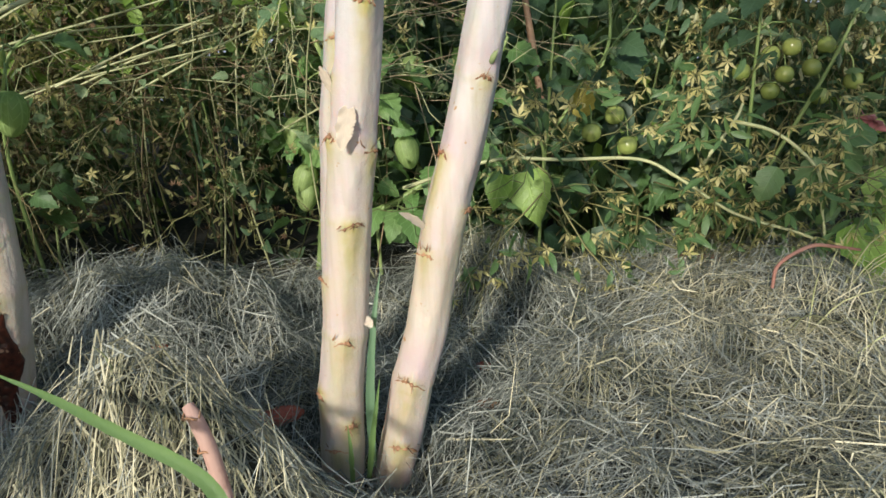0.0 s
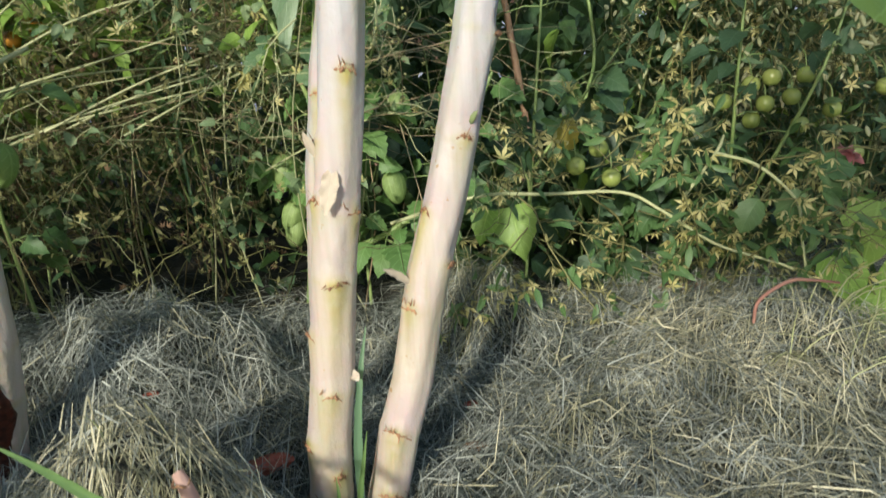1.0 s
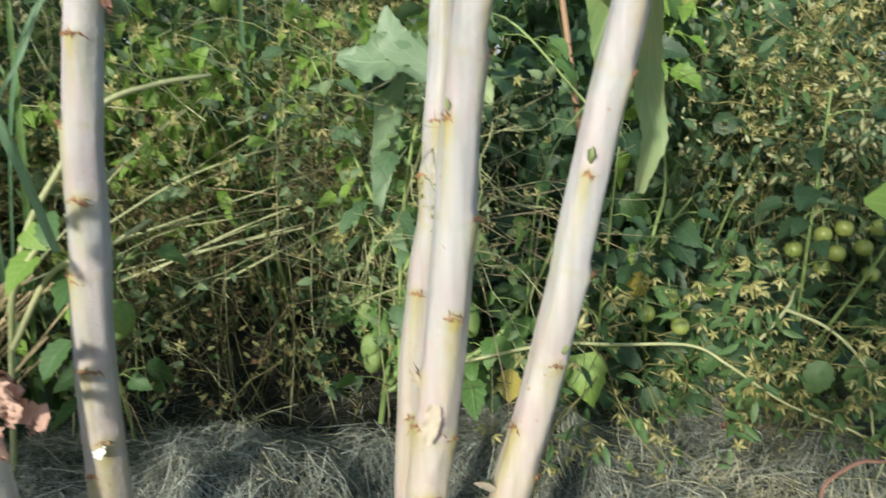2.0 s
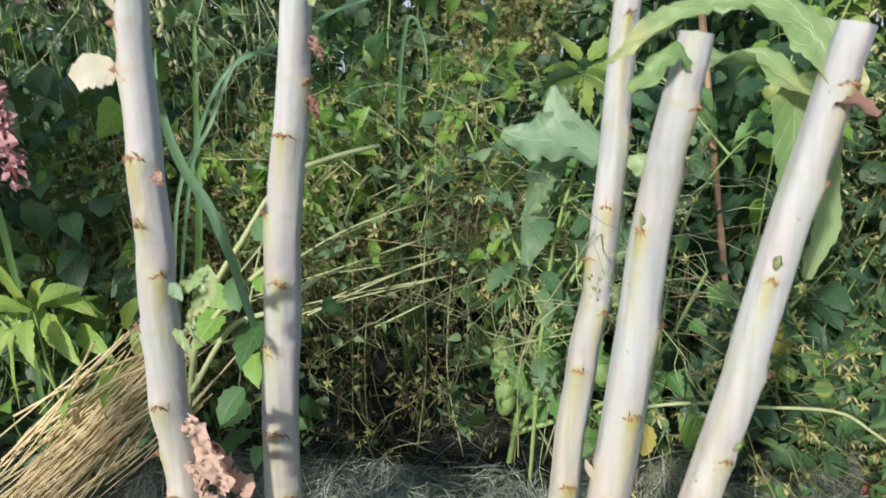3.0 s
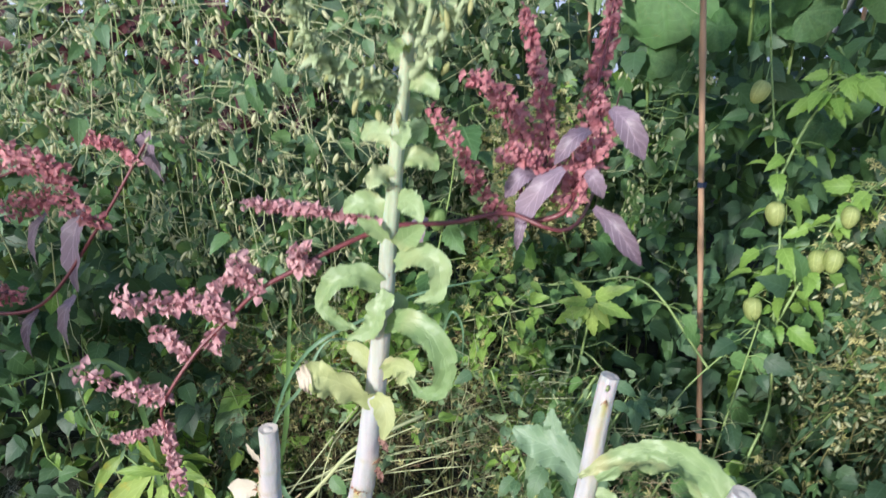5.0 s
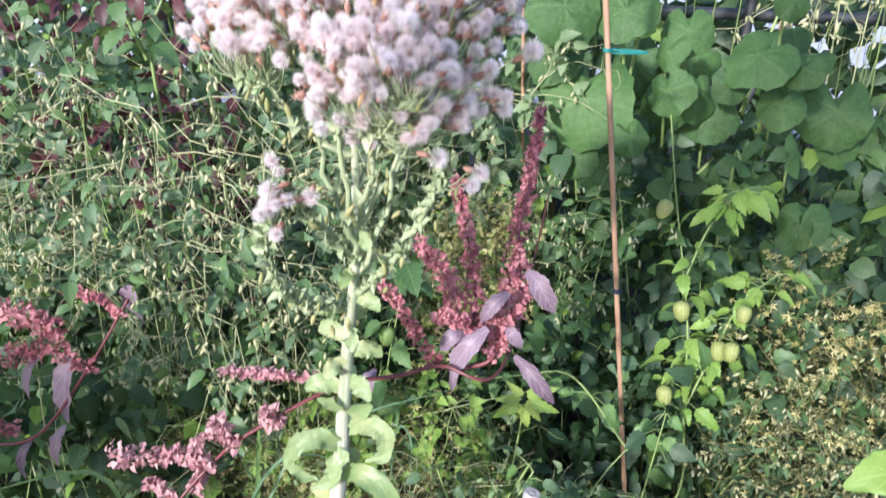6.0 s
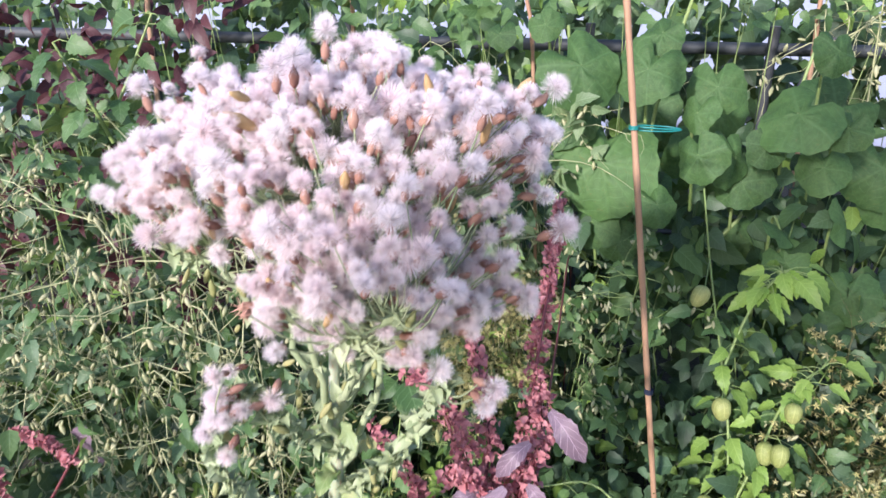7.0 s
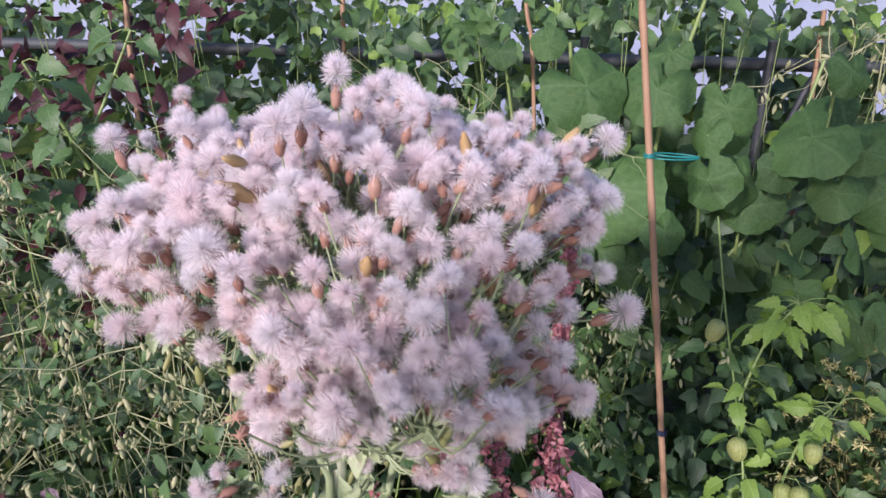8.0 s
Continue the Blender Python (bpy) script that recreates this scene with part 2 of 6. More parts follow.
# ---- mesh tools ----
class Heap:
    """Vertices, faces and leaf maps gathered for one mesh."""

    def __init__(self):
        self.v, self.f, self.uv, self.n, self.extra = [], [], [], 0, {}

    def add(self, v, f, uv=None):
        v = np.asarray(v, float)
        self.v.append(v)
        self.f.append(np.asarray(f, int) + self.n if len({len(q) for q in f}) == 1 else [[i + self.n for i in q] for q in f])
        self.uv.append(np.zeros((len(v), 2)) + 0.3 if uv is None else np.asarray(uv, float))
        self.n += len(v)

    def mesh(self, name, material, origin=(0, 0, 0), smooth=True):
        me = bpy.data.meshes.new(name)
        v = np.concatenate(self.v) - np.asarray(origin)
        faces = [q for block in self.f for q in (block.tolist() if isinstance(block, np.ndarray) else block)]
        me.from_pydata(v.tolist(), [], faces)
        idx = np.empty(len(me.loops), np.int32)
        me.loops.foreach_get("vertex_index", idx)
        layer = me.uv_layers.new(name="UVMap")
        layer.data.foreach_set("uv", np.concatenate(self.uv)[idx].astype(np.float32).ravel())
        for key, blocks in self.extra.items():
            at = me.attributes.new(key, "FLOAT", "POINT")
            at.data.foreach_set("value", np.concatenate(blocks).astype(np.float32))
        if smooth:
            me.shade_smooth()
        me.materials.append(material)
        return me


def thing(name, base, label, category, group="", kind=""):
    ob = new(name)
    ob.location = base
    ob.empty_display_size = 0.05
    return tagged(ob, label, category, group, kind)


def part(name, heap, material, parent, label="", kind="", smooth=True):
    """One mesh under a thing; the heap is in world metres."""
    top = parent.parent or parent
    ob = new(name, heap.mesh(name, material, top.location, smooth))
    ob.parent = parent
    return tagged(ob, label, kind=kind)


def piece(name, me, parent, m, label=""):
    """A part on a shared mesh, at the world pose m."""
    ob = new(name, me)
    ob.parent = parent
    ob.matrix_basis = Matrix.Translation(-parent.location) @ m
    return tagged(ob, label)


def unit(v):
    v = np.asarray(v, float)
    return v / (np.linalg.norm(v, axis=-1, keepdims=True) + 1e-9)


def curve(pts, k=5):
    """A smooth line through the points."""
    p = np.asarray(pts, float)
    if len(p) < 3:
        return np.array([p[0] + (p[-1] - p[0]) * s for s in np.linspace(0, 1, k + 1)])
    q = np.vstack([2 * p[0] - p[1], p, 2 * p[-1] - p[-2]])
    out = []
    for i in range(1, len(q) - 2):
        a, b, c, d = q[i - 1:i + 3]
        for s in np.arange(k) / k:
            out.append(0.5 * (2 * b + (c - a) * s + (2 * a - 5 * b + 4 * c - d) * s * s + (3 * b - a - 3 * c + d) * s ** 3))
    out.append(p[-1])
    return np.array(out)


def tube(heap, pts, radii, n=5, cap=True):
    p = np.asarray(pts, float)
    r = np.interp(np.linspace(0, 1, len(p)), np.linspace(0, 1, len(np.atleast_1d(radii))), np.atleast_1d(radii))
    tan = unit(np.gradient(p, axis=0))
    ref = np.array([0.3, 1.0, 0.05]) if abs(unit(p[-1] - p[0])[1]) < 0.85 else np.array([1.0, 0.1, 0.2])
    x = unit(np.cross(tan, ref))
    y = np.cross(tan, x)
    a = np.linspace(0, 2 * np.pi, n, endpoint=False)
    v = p[:, None] + r[:, None, None] * (np.cos(a)[None, :, None] * x[:, None] + np.sin(a)[None, :, None] * y[:, None])
    k = len(p)
    f = [[i * n + j, i * n + (j + 1) % n, (i + 1) * n + (j + 1) % n, (i + 1) * n + j] for i in range(k - 1) for j in range(n)]
    heap.add(v.reshape(-1, 3), f)
    if cap:
        heap.add(v[-1], [list(range(n))])


def leaf(length, width, shape="ovate", fold=0.25, droop=0.4, teeth=0.0, rows=7, wave=0.0):
    """One leaf, from the origin along +y, face up: vertices, faces, map."""
    s = np.linspace(0, 1, rows + 1)
    if shape == "ovate":
        w = (s ** 0.6) * (1 - s) ** 0.75
    elif shape == "point":
        w = s ** 0.55 * (1 - s) ** 1.15 * (1 + 0.05 * np.sin(s * 9))
    elif shape == "lance":
        w = np.sin(np.pi * s ** 0.85) ** 0.9
    elif shape == "heart":
        w = (1 - s ** 1.8) * (0.62 + 1.9 * s * (1 - s))
    else:
        w = np.minimum(1, s * 6) * (1 - s ** 3)
    w = w / w.max() * width / 2
    edge = w * (1 + teeth * np.where(np.arange(rows + 1) % 2, 1, -1))
    ang = -droop * s
    step = np.diff(s, prepend=0) * length
    y, z = np.cumsum(np.cos(ang) * step), np.cumsum(np.sin(ang) * step)
    v, uv = [], []
    for u in (-1, -0.5, 0, 0.5, 1):
        x = u * np.where(abs(u) == 1, edge, w)
        lift = np.abs(x) * fold + wave * np.sin(s * 11 + u * 2) * abs(u) * width
        v.append(np.stack([x, y, z + lift], -1))
        uv.append(np.stack([np.full(rows + 1, u), s], -1))
    n = rows + 1
    f = [[c * n + i, (c + 1) * n + i, (c + 1) * n + i + 1, c * n + i + 1] for c in range(4) for i in range(rows)]
    return np.concatenate(v), f, np.concatenate(uv)


def frames_of(d, up):
    """Turns that take +y to d and +z near up."""
    y = unit(d)
    x = unit(np.cross(y, up))
    return np.stack([x, y, np.cross(x, y)], -1)


def strew(heap, form, at, turn, size):
    """Copies of one form at many places, into one heap."""
    v, f, uv = form
    at, size = np.asarray(at, float), np.broadcast_to(np.asarray(size, float), (len(at),))
    w = np.einsum("nij,vj->nvi", turn, v) * size[:, None, None] + at[:, None]
    f = np.asarray(f)
    g = (f[None] + (np.arange(len(at)) * len(v))[:, None, None]).reshape(-1, f.shape[1])
    heap.add(w.reshape(-1, 3), g, np.tile(uv, (len(at), 1)))


def turn4(d, up, at, size=1.0):
    r = frames_of(np.asarray(d, float)[None], np.asarray(up, float)[None])[0]
    return Matrix.Translation(at) @ Matrix(r.tolist()).to_4x4() @ Matrix.Scale(size, 4)


def one(form, name, material):
    h = Heap()
    h.add(*form)
    return h.mesh(name, material)


def ball(ru, rv, squash=1.0, point=0.0, ribs=0, n=12, m=8):
    """A round fruit hanging from the origin downwards; point draws its lower end out."""
    v, uv = [], []
    for i in range(m + 1):
        s = i / m
        a = np.pi * s
        for j in range(n):
            b = 2 * np.pi * j / n
            r = ru * np.sin(a) ** 0.8 * (1 + ribs * np.cos(5 * b) * np.sin(a)) * (1 - point * s * 0.75)
            v.append((r * np.cos(b), r * np.sin(b), -rv * (1 - np.cos(a)) * (1 + point * 0.35 * s)))
            uv.append(((j / n * 5) % 1 - 0.5, s))
    f = [[i * n + j, i * n + (j + 1) % n, (i + 1) * n + (j + 1) % n, (i + 1) * n + j] for i in range(m) for j in range(n)]
    return np.array(v), f, np.array(uv)


def star(size, petals=5, back=0.35):
    """A small star of pointed sepals, opening along +y."""
    v, f, uv = [(0, 0, 0)], [], [(0, 0)]
    for k in range(petals):
        a = 2 * np.pi * k / petals
        c, s = np.cos(a), np.sin(a)
        o = len(v)
        for rad, side, y in ((0.42, -0.19, 0.3), (0.42, 0.19, 0.3), (1.0, 0.0, 0.3 - back)):
            v.append(((c * rad - s * side) * size, y * size, (s * rad + c * side) * size))
            uv.append((side, rad))
        f += [[0, o, o + 1], [o, o + 2, o + 1]]
    return np.array(v), f, np.array(uv)


def drop(length, width, n=5):
    """A slim hanging bell or husk, from the origin along +y."""
    v = [(0, 0, 0)]
    for s, w in ((0.25, 0.8), (0.6, 1.0), (0.9, 0.45)):
        for j in range(n):
            b = 2 * np.pi * j / n
            v.append((np.cos(b) * width / 2 * w, s * length, np.sin(b) * width / 2 * w))
    v.append((0, length, 0))
    f = []
    for j in range(n):
        k = (j + 1) % n
        f.append([0, 1 + j, 1 + k])
        for q in (0, 1):
            a, b = 1 + q * n, 1 + (q + 1) * n
            f += [[a + j, b + j, b + k], [a + j, b + k, a + k]]
        f.append([1 + 2 * n + j, 3 * n + 1, 1 + 2 * n + k])
    return np.array(v, float), f, np.full((len(v), 2), 0.3)


def ground_height(x, y):
    x, y = np.asarray(x, float), np.asarray(y, float)
    h = 0.004 + 0 * x
    for cx, cy, hh, sx, sy in ((-0.24, 0.72, 0.10, 0.13, 0.13), (0.13, 0.84, 0.085, 0.085, 0.07), (0.44, 0.78, 0.055, 0.18, 0.14), (-0.125, 0.425, 0.132, 0.095, 0.058), (0.0, 0.485, -0.052, 0.065, 0.06), (-0.1, 0.60, 0.02, 0.05, 0.05), (0.26, 0.62, 0.02, 0.1, 0.1), (-0.5, 0.7, 0.08, 0.15, 0.2), (-0.05, 0.85, 0.04, 0.1, 0.06), (0.3, 0.38, 0.02, 0.12, 0.08)):
        h = h + hh * np.exp(-((x - cx) / sx) ** 2 - ((y - cy) / sy) ** 2)
    near = np.exp(-(x / 0.9) ** 4 - ((y - 0.6) / 0.6) ** 4)
    return h + near * (0.006 * np.sin(x * 121 + 3 * np.sin(y * 60)) * np.sin(y * 107 + 2 * np.sin(x * 47)) + 0.008 * np.sin(x * 31 + 2 * np.sin(y * 17)) * np.sin(y * 27 + 1.3) + 0.004 * np.sin(x * 73 + y * 41))


# ---- ground ----
def spread_axis(lo, hi, step, far):
    mid = np.arange(lo, hi + step / 2, step)
    out = step * 1.35 ** np.arange(1, 40)
    grow = np.cumsum(out)
    grow = grow[grow < far]
    return np.concatenate([lo - grow[::-1], mid, hi + grow])


gx, gy = spread_axis(-1.3, 1.3, 0.016, 400), spread_axis(0.0, 1.6, 0.016, 400)
XX, YY = np.meshgrid(gx, gy)
soil = Heap()
nx, ny = len(gx), len(gy)
soil.add(np.stack([XX, YY, ground_height(XX, YY)], -1).reshape(-1, 3), [[j * nx + i, j * nx + i + 1, (j + 1) * nx + i + 1, (j + 1) * nx + i] for j in range(ny - 1) for i in range(nx - 1)])
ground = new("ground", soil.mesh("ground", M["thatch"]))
tagged(ground, "dark garden soil matted with old cut grass, deepened for shaded gaps", "ground", kind="structure")


def hay(name, count, box, material, label, length, seed, keep):
    """Loose cut grass lying in swirls on the ground."""
    g = np.random.default_rng(seed)
    x, y = g.uniform(box[0], box[1], count), g.uniform(box[2], box[3], count)
    edge = np.clip(1.6 - np.abs(x + 0.15) / 0.95 + 0.15 * np.sin(y * 13), 0, 1) * np.clip((y + 0.05) / 0.3 + 0.2 * np.sin(x * 11), 0, 1) * np.where(x < 0.02, np.clip((0.90 + 0.02 * np.sin(x * 29) - y) / 0.06, 0.08, 1), 1)
    ok = g.uniform(size=count) < keep(x, y) * edge
    x, y = x[ok], y[ok]
    n = len(x)
    flow = 1.6 * np.sin(x * 9 + 1) + 1.4 * np.sin(y * 11 - 0.5) + 1.2 * np.sin((x + y) * 17) + g.normal(0, 1.15, n)
    ln = g.uniform(*length, n)
    lift = np.abs(g.normal(0, 0.012, n))
    dx, dy = np.cos(flow) * ln, np.sin(flow) * ln
    wd = g.uniform(0.0002, 0.0006, n)
    bend = g.normal(0, 0.16, n) * ln
    pts = []
    for s, b, up in ((-0.5, 0.0, 0.0), (0.0, 1.0, 0.35), (0.5, 0.0, 1.0)):
        px, py = x + dx * s - dy / ln * bend * b, y + dy * s + dx / ln * bend * b
        pts.append(np.stack([px, py, ground_height(px, py) + 0.002 + lift + up * g.normal(0.002, 0.011, n).clip(-0.005, 0.04)], -1))
    side = np.stack([-dy / ln * wd, dx / ln * wd, g.normal(0, 0.4, n) * wd], -1)
    v = np.stack([pts[0] - side, pts[0] + side, pts[1] - side, pts[1] + side, pts[2] - side * 0.4, pts[2] + side * 0.4], 1)
    f = np.array([[0, 1, 3, 2], [2, 3, 5, 4]])
    h = Heap()
    h.add(v.reshape(-1, 3), (f[None] + (np.arange(n) * 6)[:, None, None]).reshape(-1, 4))
    ob = new(name, h.mesh(name, material, smooth=False))
    return tagged(ob, label, "hay", kind="stuff")


# Share of bright yellow hay, raised on sunlit mounds: sunlight partly put into colour.
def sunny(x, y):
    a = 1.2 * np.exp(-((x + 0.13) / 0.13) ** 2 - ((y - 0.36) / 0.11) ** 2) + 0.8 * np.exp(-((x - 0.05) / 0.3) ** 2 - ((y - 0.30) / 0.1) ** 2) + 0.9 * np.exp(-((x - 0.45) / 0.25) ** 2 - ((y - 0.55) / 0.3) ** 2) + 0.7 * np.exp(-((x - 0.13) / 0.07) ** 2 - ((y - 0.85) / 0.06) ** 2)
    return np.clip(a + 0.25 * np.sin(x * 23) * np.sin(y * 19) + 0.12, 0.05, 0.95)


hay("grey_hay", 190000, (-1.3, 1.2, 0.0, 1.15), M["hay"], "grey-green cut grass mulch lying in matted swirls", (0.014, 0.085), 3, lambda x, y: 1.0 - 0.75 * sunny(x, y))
hay("yellow_hay", 120000, (-1.3, 1.2, 0.0, 1.15), M["straw"], "yellowed cut grass on the mulch, thickest on sunlit mounds", (0.014, 0.075), 4, sunny)


# ---- lettuce stalks ----
def stalk(name, line, radii, scars, label, cut=True, seed=0, ridges=0.05, foot=0.036):
    """A thick lettuce stalk along a line, ridged, swollen at its scars. scars: (height, angle, span)."""
    g = np.random.default_rng(seed)
    p = curve(line, 14)
    ob = thing(name, tuple(p[0]), label, "lettuce stalk", "lettuce stalks")
    k, n = len(p), 36
    arc = np.concatenate([[0], np.cumsum(np.linalg.norm(np.diff(p, axis=0), axis=1))])
    dense = np.arange(0, arc[-1], 0.005)
    p = np.stack([np.interp(dense, arc, p[:, c]) for c in range(3)], -1)
    r = np.interp(np.linspace(0, 1, len(p)), np.linspace(0, 1, len(radii)), radii)
    knot = np.arange(0, dense[-1] + 0.06, 0.045)
    for c in (0, 1):
        p[:, c] += np.interp(dense, knot, g.normal(0, 0.0009, len(knot)))
    tan = unit(np.gradient(p, axis=0))
    x = unit(np.cross(np.array([0, 1.0, 0]), tan))
    y = np.cross(tan, x)
    a = np.linspace(0, 2 * np.pi, n, endpoint=False)
    z = p[:, 2]
    rr = np.repeat(r[:, None], n, 1)
    stain = np.zeros((len(p), n))
    blush = np.zeros((len(p), n))
    wind = a[None] + 0.5 * np.sin(z * 7 + seed)[:, None]
    rr *= 1 + ridges * 0.5 * np.cos(5 * wind) + ridges * 0.28 * np.cos(8 * wind + 1 + seed) + 0.006 * np.cos(13 * a[None] + 9 * z[:, None]) + 0.012 * np.sin(z * 61 + seed)[:, None] * np.cos(a - seed)[None]
    for h, ang, span in scars:
        da = np.angle(np.exp(1j * (a - radians(ang))))[None]
        dz = (z - h)[:, None]
        near = np.exp(-(da / radians(span * 0.75)) ** 2)
        rr += r.mean() * 0.14 * near * np.exp(-np.clip(dz, 0, None) ** 2 / 0.004 ** 2 - np.clip(-dz, 0, None) ** 2 / 0.02 ** 2)
        rr -= r.mean() * 0.05 * near * np.exp(-((dz - 0.012) / 0.01) ** 2)
        if span > 34:
            rr += r.mean() * 0.035 * np.exp(-((dz + 0.004 * np.cos(da)) / 0.0035) ** 2)
            stain = np.maximum(stain, 0.35 * np.exp(-((dz + 0.004 * np.cos(da)) / 0.0022) ** 2))
        blush = np.maximum(blush, g.uniform(0.45, 0.95) * np.exp(-(da / radians(75)) ** 2) * np.where(dz > 0, np.exp(-((dz - 0.008) / 0.024) ** 2), np.exp(dz / 0.002)))
        streak = g.uniform(0.75, 1.15) * np.exp(-(da / radians(g.uniform(16, 34))) ** 2)
        down = g.uniform(0.012, 0.055)
        stain = np.maximum(stain, streak * np.where(dz < 0, np.exp(dz / down), np.exp(-dz / 0.003)))
    v = p[:, None] + rr[..., None] * (np.cos(a)[None, :, None] * x[:, None] + np.sin(a)[None, :, None] * y[:, None])
    h = Heap()
    m = len(p)
    h.add(v.reshape(-1, 3), [[i * n + j, i * n + (j + 1) % n, (i + 1) * n + (j + 1) % n, (i + 1) * n + j] for i in range(m - 1) for j in range(n)])
    low = np.exp(-np.clip(z - z[0], 0, None) / foot) * 0.9
    h.extra = {"stain": [stain.ravel()], "blush": [blush.ravel()], "foot": [np.repeat(low, n)], "rise": [np.repeat(np.clip((z - 0.19) / 0.2, 0, 1), n)], "young": [np.repeat(np.clip((z - 0.70) / 0.25, 0, 1), n)]}
    part("stem", h, M["stalk"], ob)

    def skin(hh, ang, out=1.0):
        i = int(np.argmin(abs(z - hh)))
        j = int(round(radians(ang) / (2 * np.pi) * n)) % n
        d = np.cos(radians(ang)) * x[i] + np.sin(radians(ang)) * y[i]
        return p[i] + d * rr[i, j] * out, d, tan[i]

    if cut:
        t = Heap()
        t.add(np.vstack([v[-1], p[-1] - tan[-1] * 0.0015, (v[-1] + p[-1]) / 2 - tan[-1] * 0.0008]), [[j, (j + 1) % n, n + 1 + (j + 1) % n, n + 1 + j] for j in range(n)])
        t.add(np.vstack([(v[-1] + p[-1]) / 2 - tan[-1] * 0.0008, p[-1] + tan[-1] * 0.0012]), [[j, (j + 1) % n, n] for j in range(n)])
        part("cut_end", t, M["pith"], ob, "browned pithy cut end")
    for hh, ang, span in scars:
        s = Heap()
        rows = []
        k = 19
        reach = span * g.uniform(0.55, 1.0)
        aa = np.linspace(ang - reach * g.uniform(0.7, 1.1), ang + reach * g.uniform(0.7, 1.1), k)
        wob = np.cumsum(g.normal(0, 0.0005, k))
        thick = np.clip(g.uniform(0.1, 1.0, k) ** 2 * 2.8, 0.2, 2.8)
        for lift, out in ((-0.0011, 0.0), (-0.0002, 0.0016), (0.0007, 0.0)):
            row = []
            for q, b in enumerate(aa):
                c, d, tn = skin(hh, b)
                e = abs(q - (k - 1) / 2) / ((k - 1) / 2)
                row.append(c + tn * (lift * (0.2 + (1 - e ** 3) * thick[q]) + wob[q] - 0.004 * e ** 2) + d * (out * thick[q] * (1 - 0.7 * e) + 0.0004))
            rows.append(row)
        s.add(np.array(rows).reshape(-1, 3), [[i * k + q, i * k + q + 1, (i + 1) * k + q + 1, (i + 1) * k + q] for i in range(2) for q in range(k - 1)])
        for _ in range(int(g.integers(3, 9))):
            c, d, tn = skin(hh, ang + g.normal(0, span * 0.35))
            sd = np.cross(d, tn)
            way = unit(d * g.uniform(0.3, 1.0) + tn * g.normal(0.2, 0.8) + sd * g.normal(0, 0.6))
            ln = g.uniform(0.003, 0.0105)
            wd = sd * g.uniform(0.0003, 0.0009)
            m1, e1 = c + way * ln * 0.55, c + way * ln + tn * g.normal(0, 0.0014)
            s.add(np.array([c - wd, c + wd, m1 + wd * 0.8, m1 - wd * 0.8, e1]), [[0, 1, 2], [0, 2, 3], [3, 2, 4]])
        part("leaf_scar", s, M["scar"], ob, "torn brown leaf scar")
    return ob, skin


def ribbon(name, line, widths, up, material, parent, label="", cup=0.2, wave=0.0, seed=0, crumple=0.0, ragged=0.06):
    """A broad leaf along a curved midrib, its blade cupped and waved."""
    g = np.random.default_rng(seed)
    p = curve(line, 8)
    w = np.interp(np.linspace(0, 1, len(p)), np.linspace(0, 1, len(widths)), widths)
    tan = unit(np.gradient(p, axis=0))
    side = unit(np.cross(tan, np.broadcast_to(np.asarray(up, float), p.shape)))
    nor = np.cross(side, tan)
    cols = (-1, -0.66, -0.33, 0, 0.33, 0.66, 1)
    s = np.linspace(0, 1, len(p))
    v, uv = [], []
    for u in cols:
        ruf = wave * np.sin(s * g.uniform(16, 22) + g.uniform(0, 6)) * u * u
        jag = 1 + (ragged * g.normal(0, 1, len(p)) if abs(u) == 1 else 0)
        v.append(p + side * (u * w / 2 * jag)[:, None] + nor * ((abs(u) ** 1.5 * cup + ruf) * w / 2)[:, None])
        uv.append(np.stack([np.full(len(p), u), s], -1))
    n = len(p)
    h = Heap()
    v = [q + g.normal(0, crumple, q.shape) for q in v]
    h.add(np.concatenate(v), [[c * n + i, (c + 1) * n + i, (c + 1) * n + i + 1, c * n + i + 1] for c in range(6) for i in range(n - 1)], np.concatenate(uv))
    return part(name, h, material, parent, label)


def green_bud(skin, h, ang, parent, size=1.0):
    c, d, tn = skin(h, ang)
    b = Heap()
    g = np.random.default_rng(int(h * 1000))
    v, f, uv = drop(0.014 * size, 0.0062 * size, 9)
    v = v * (1 + 0.14 * g.normal(0, 1, v.shape))
    strew(b, (v, f, uv), np.array([c - tn * 0.002]), frames_of((d * 0.45 + tn)[None], d[None]), 1.0)
    part("bud", b, M["bud"], parent, "small green side bud")


s1, k1 = stalk("lettuce_stalk", [(-0.023, 0.512, -0.055), (-0.013, 0.512, 0.067), (-0.006, 0.512, 0.132), (0.005, 0.508, 0.223), (0.022, 0.506, 0.357), (0.037, 0.5, 0.52), (0.054, 0.488, 0.635)],
    [0.0165, 0.0172, 0.0168, 0.0165, 0.0158, 0.0138, 0.0110],
    [(0.028, 265, 70), (0.052, 300, 30), (0.075, 215, 35), (0.121, 275, 48), (0.165, 200, 30), (0.211, 285, 50), (0.262, 325, 35), (0.268, 215, 35), (0.31, 190, 25), (0.36, 290, 30), (0.43, 340, 40), (0.502, 235, 28), (0.545, 10, 40), (0.592, 320, 45)],
    "thick cream lettuce stalk with its top cut off, standing in mulch", seed=1)
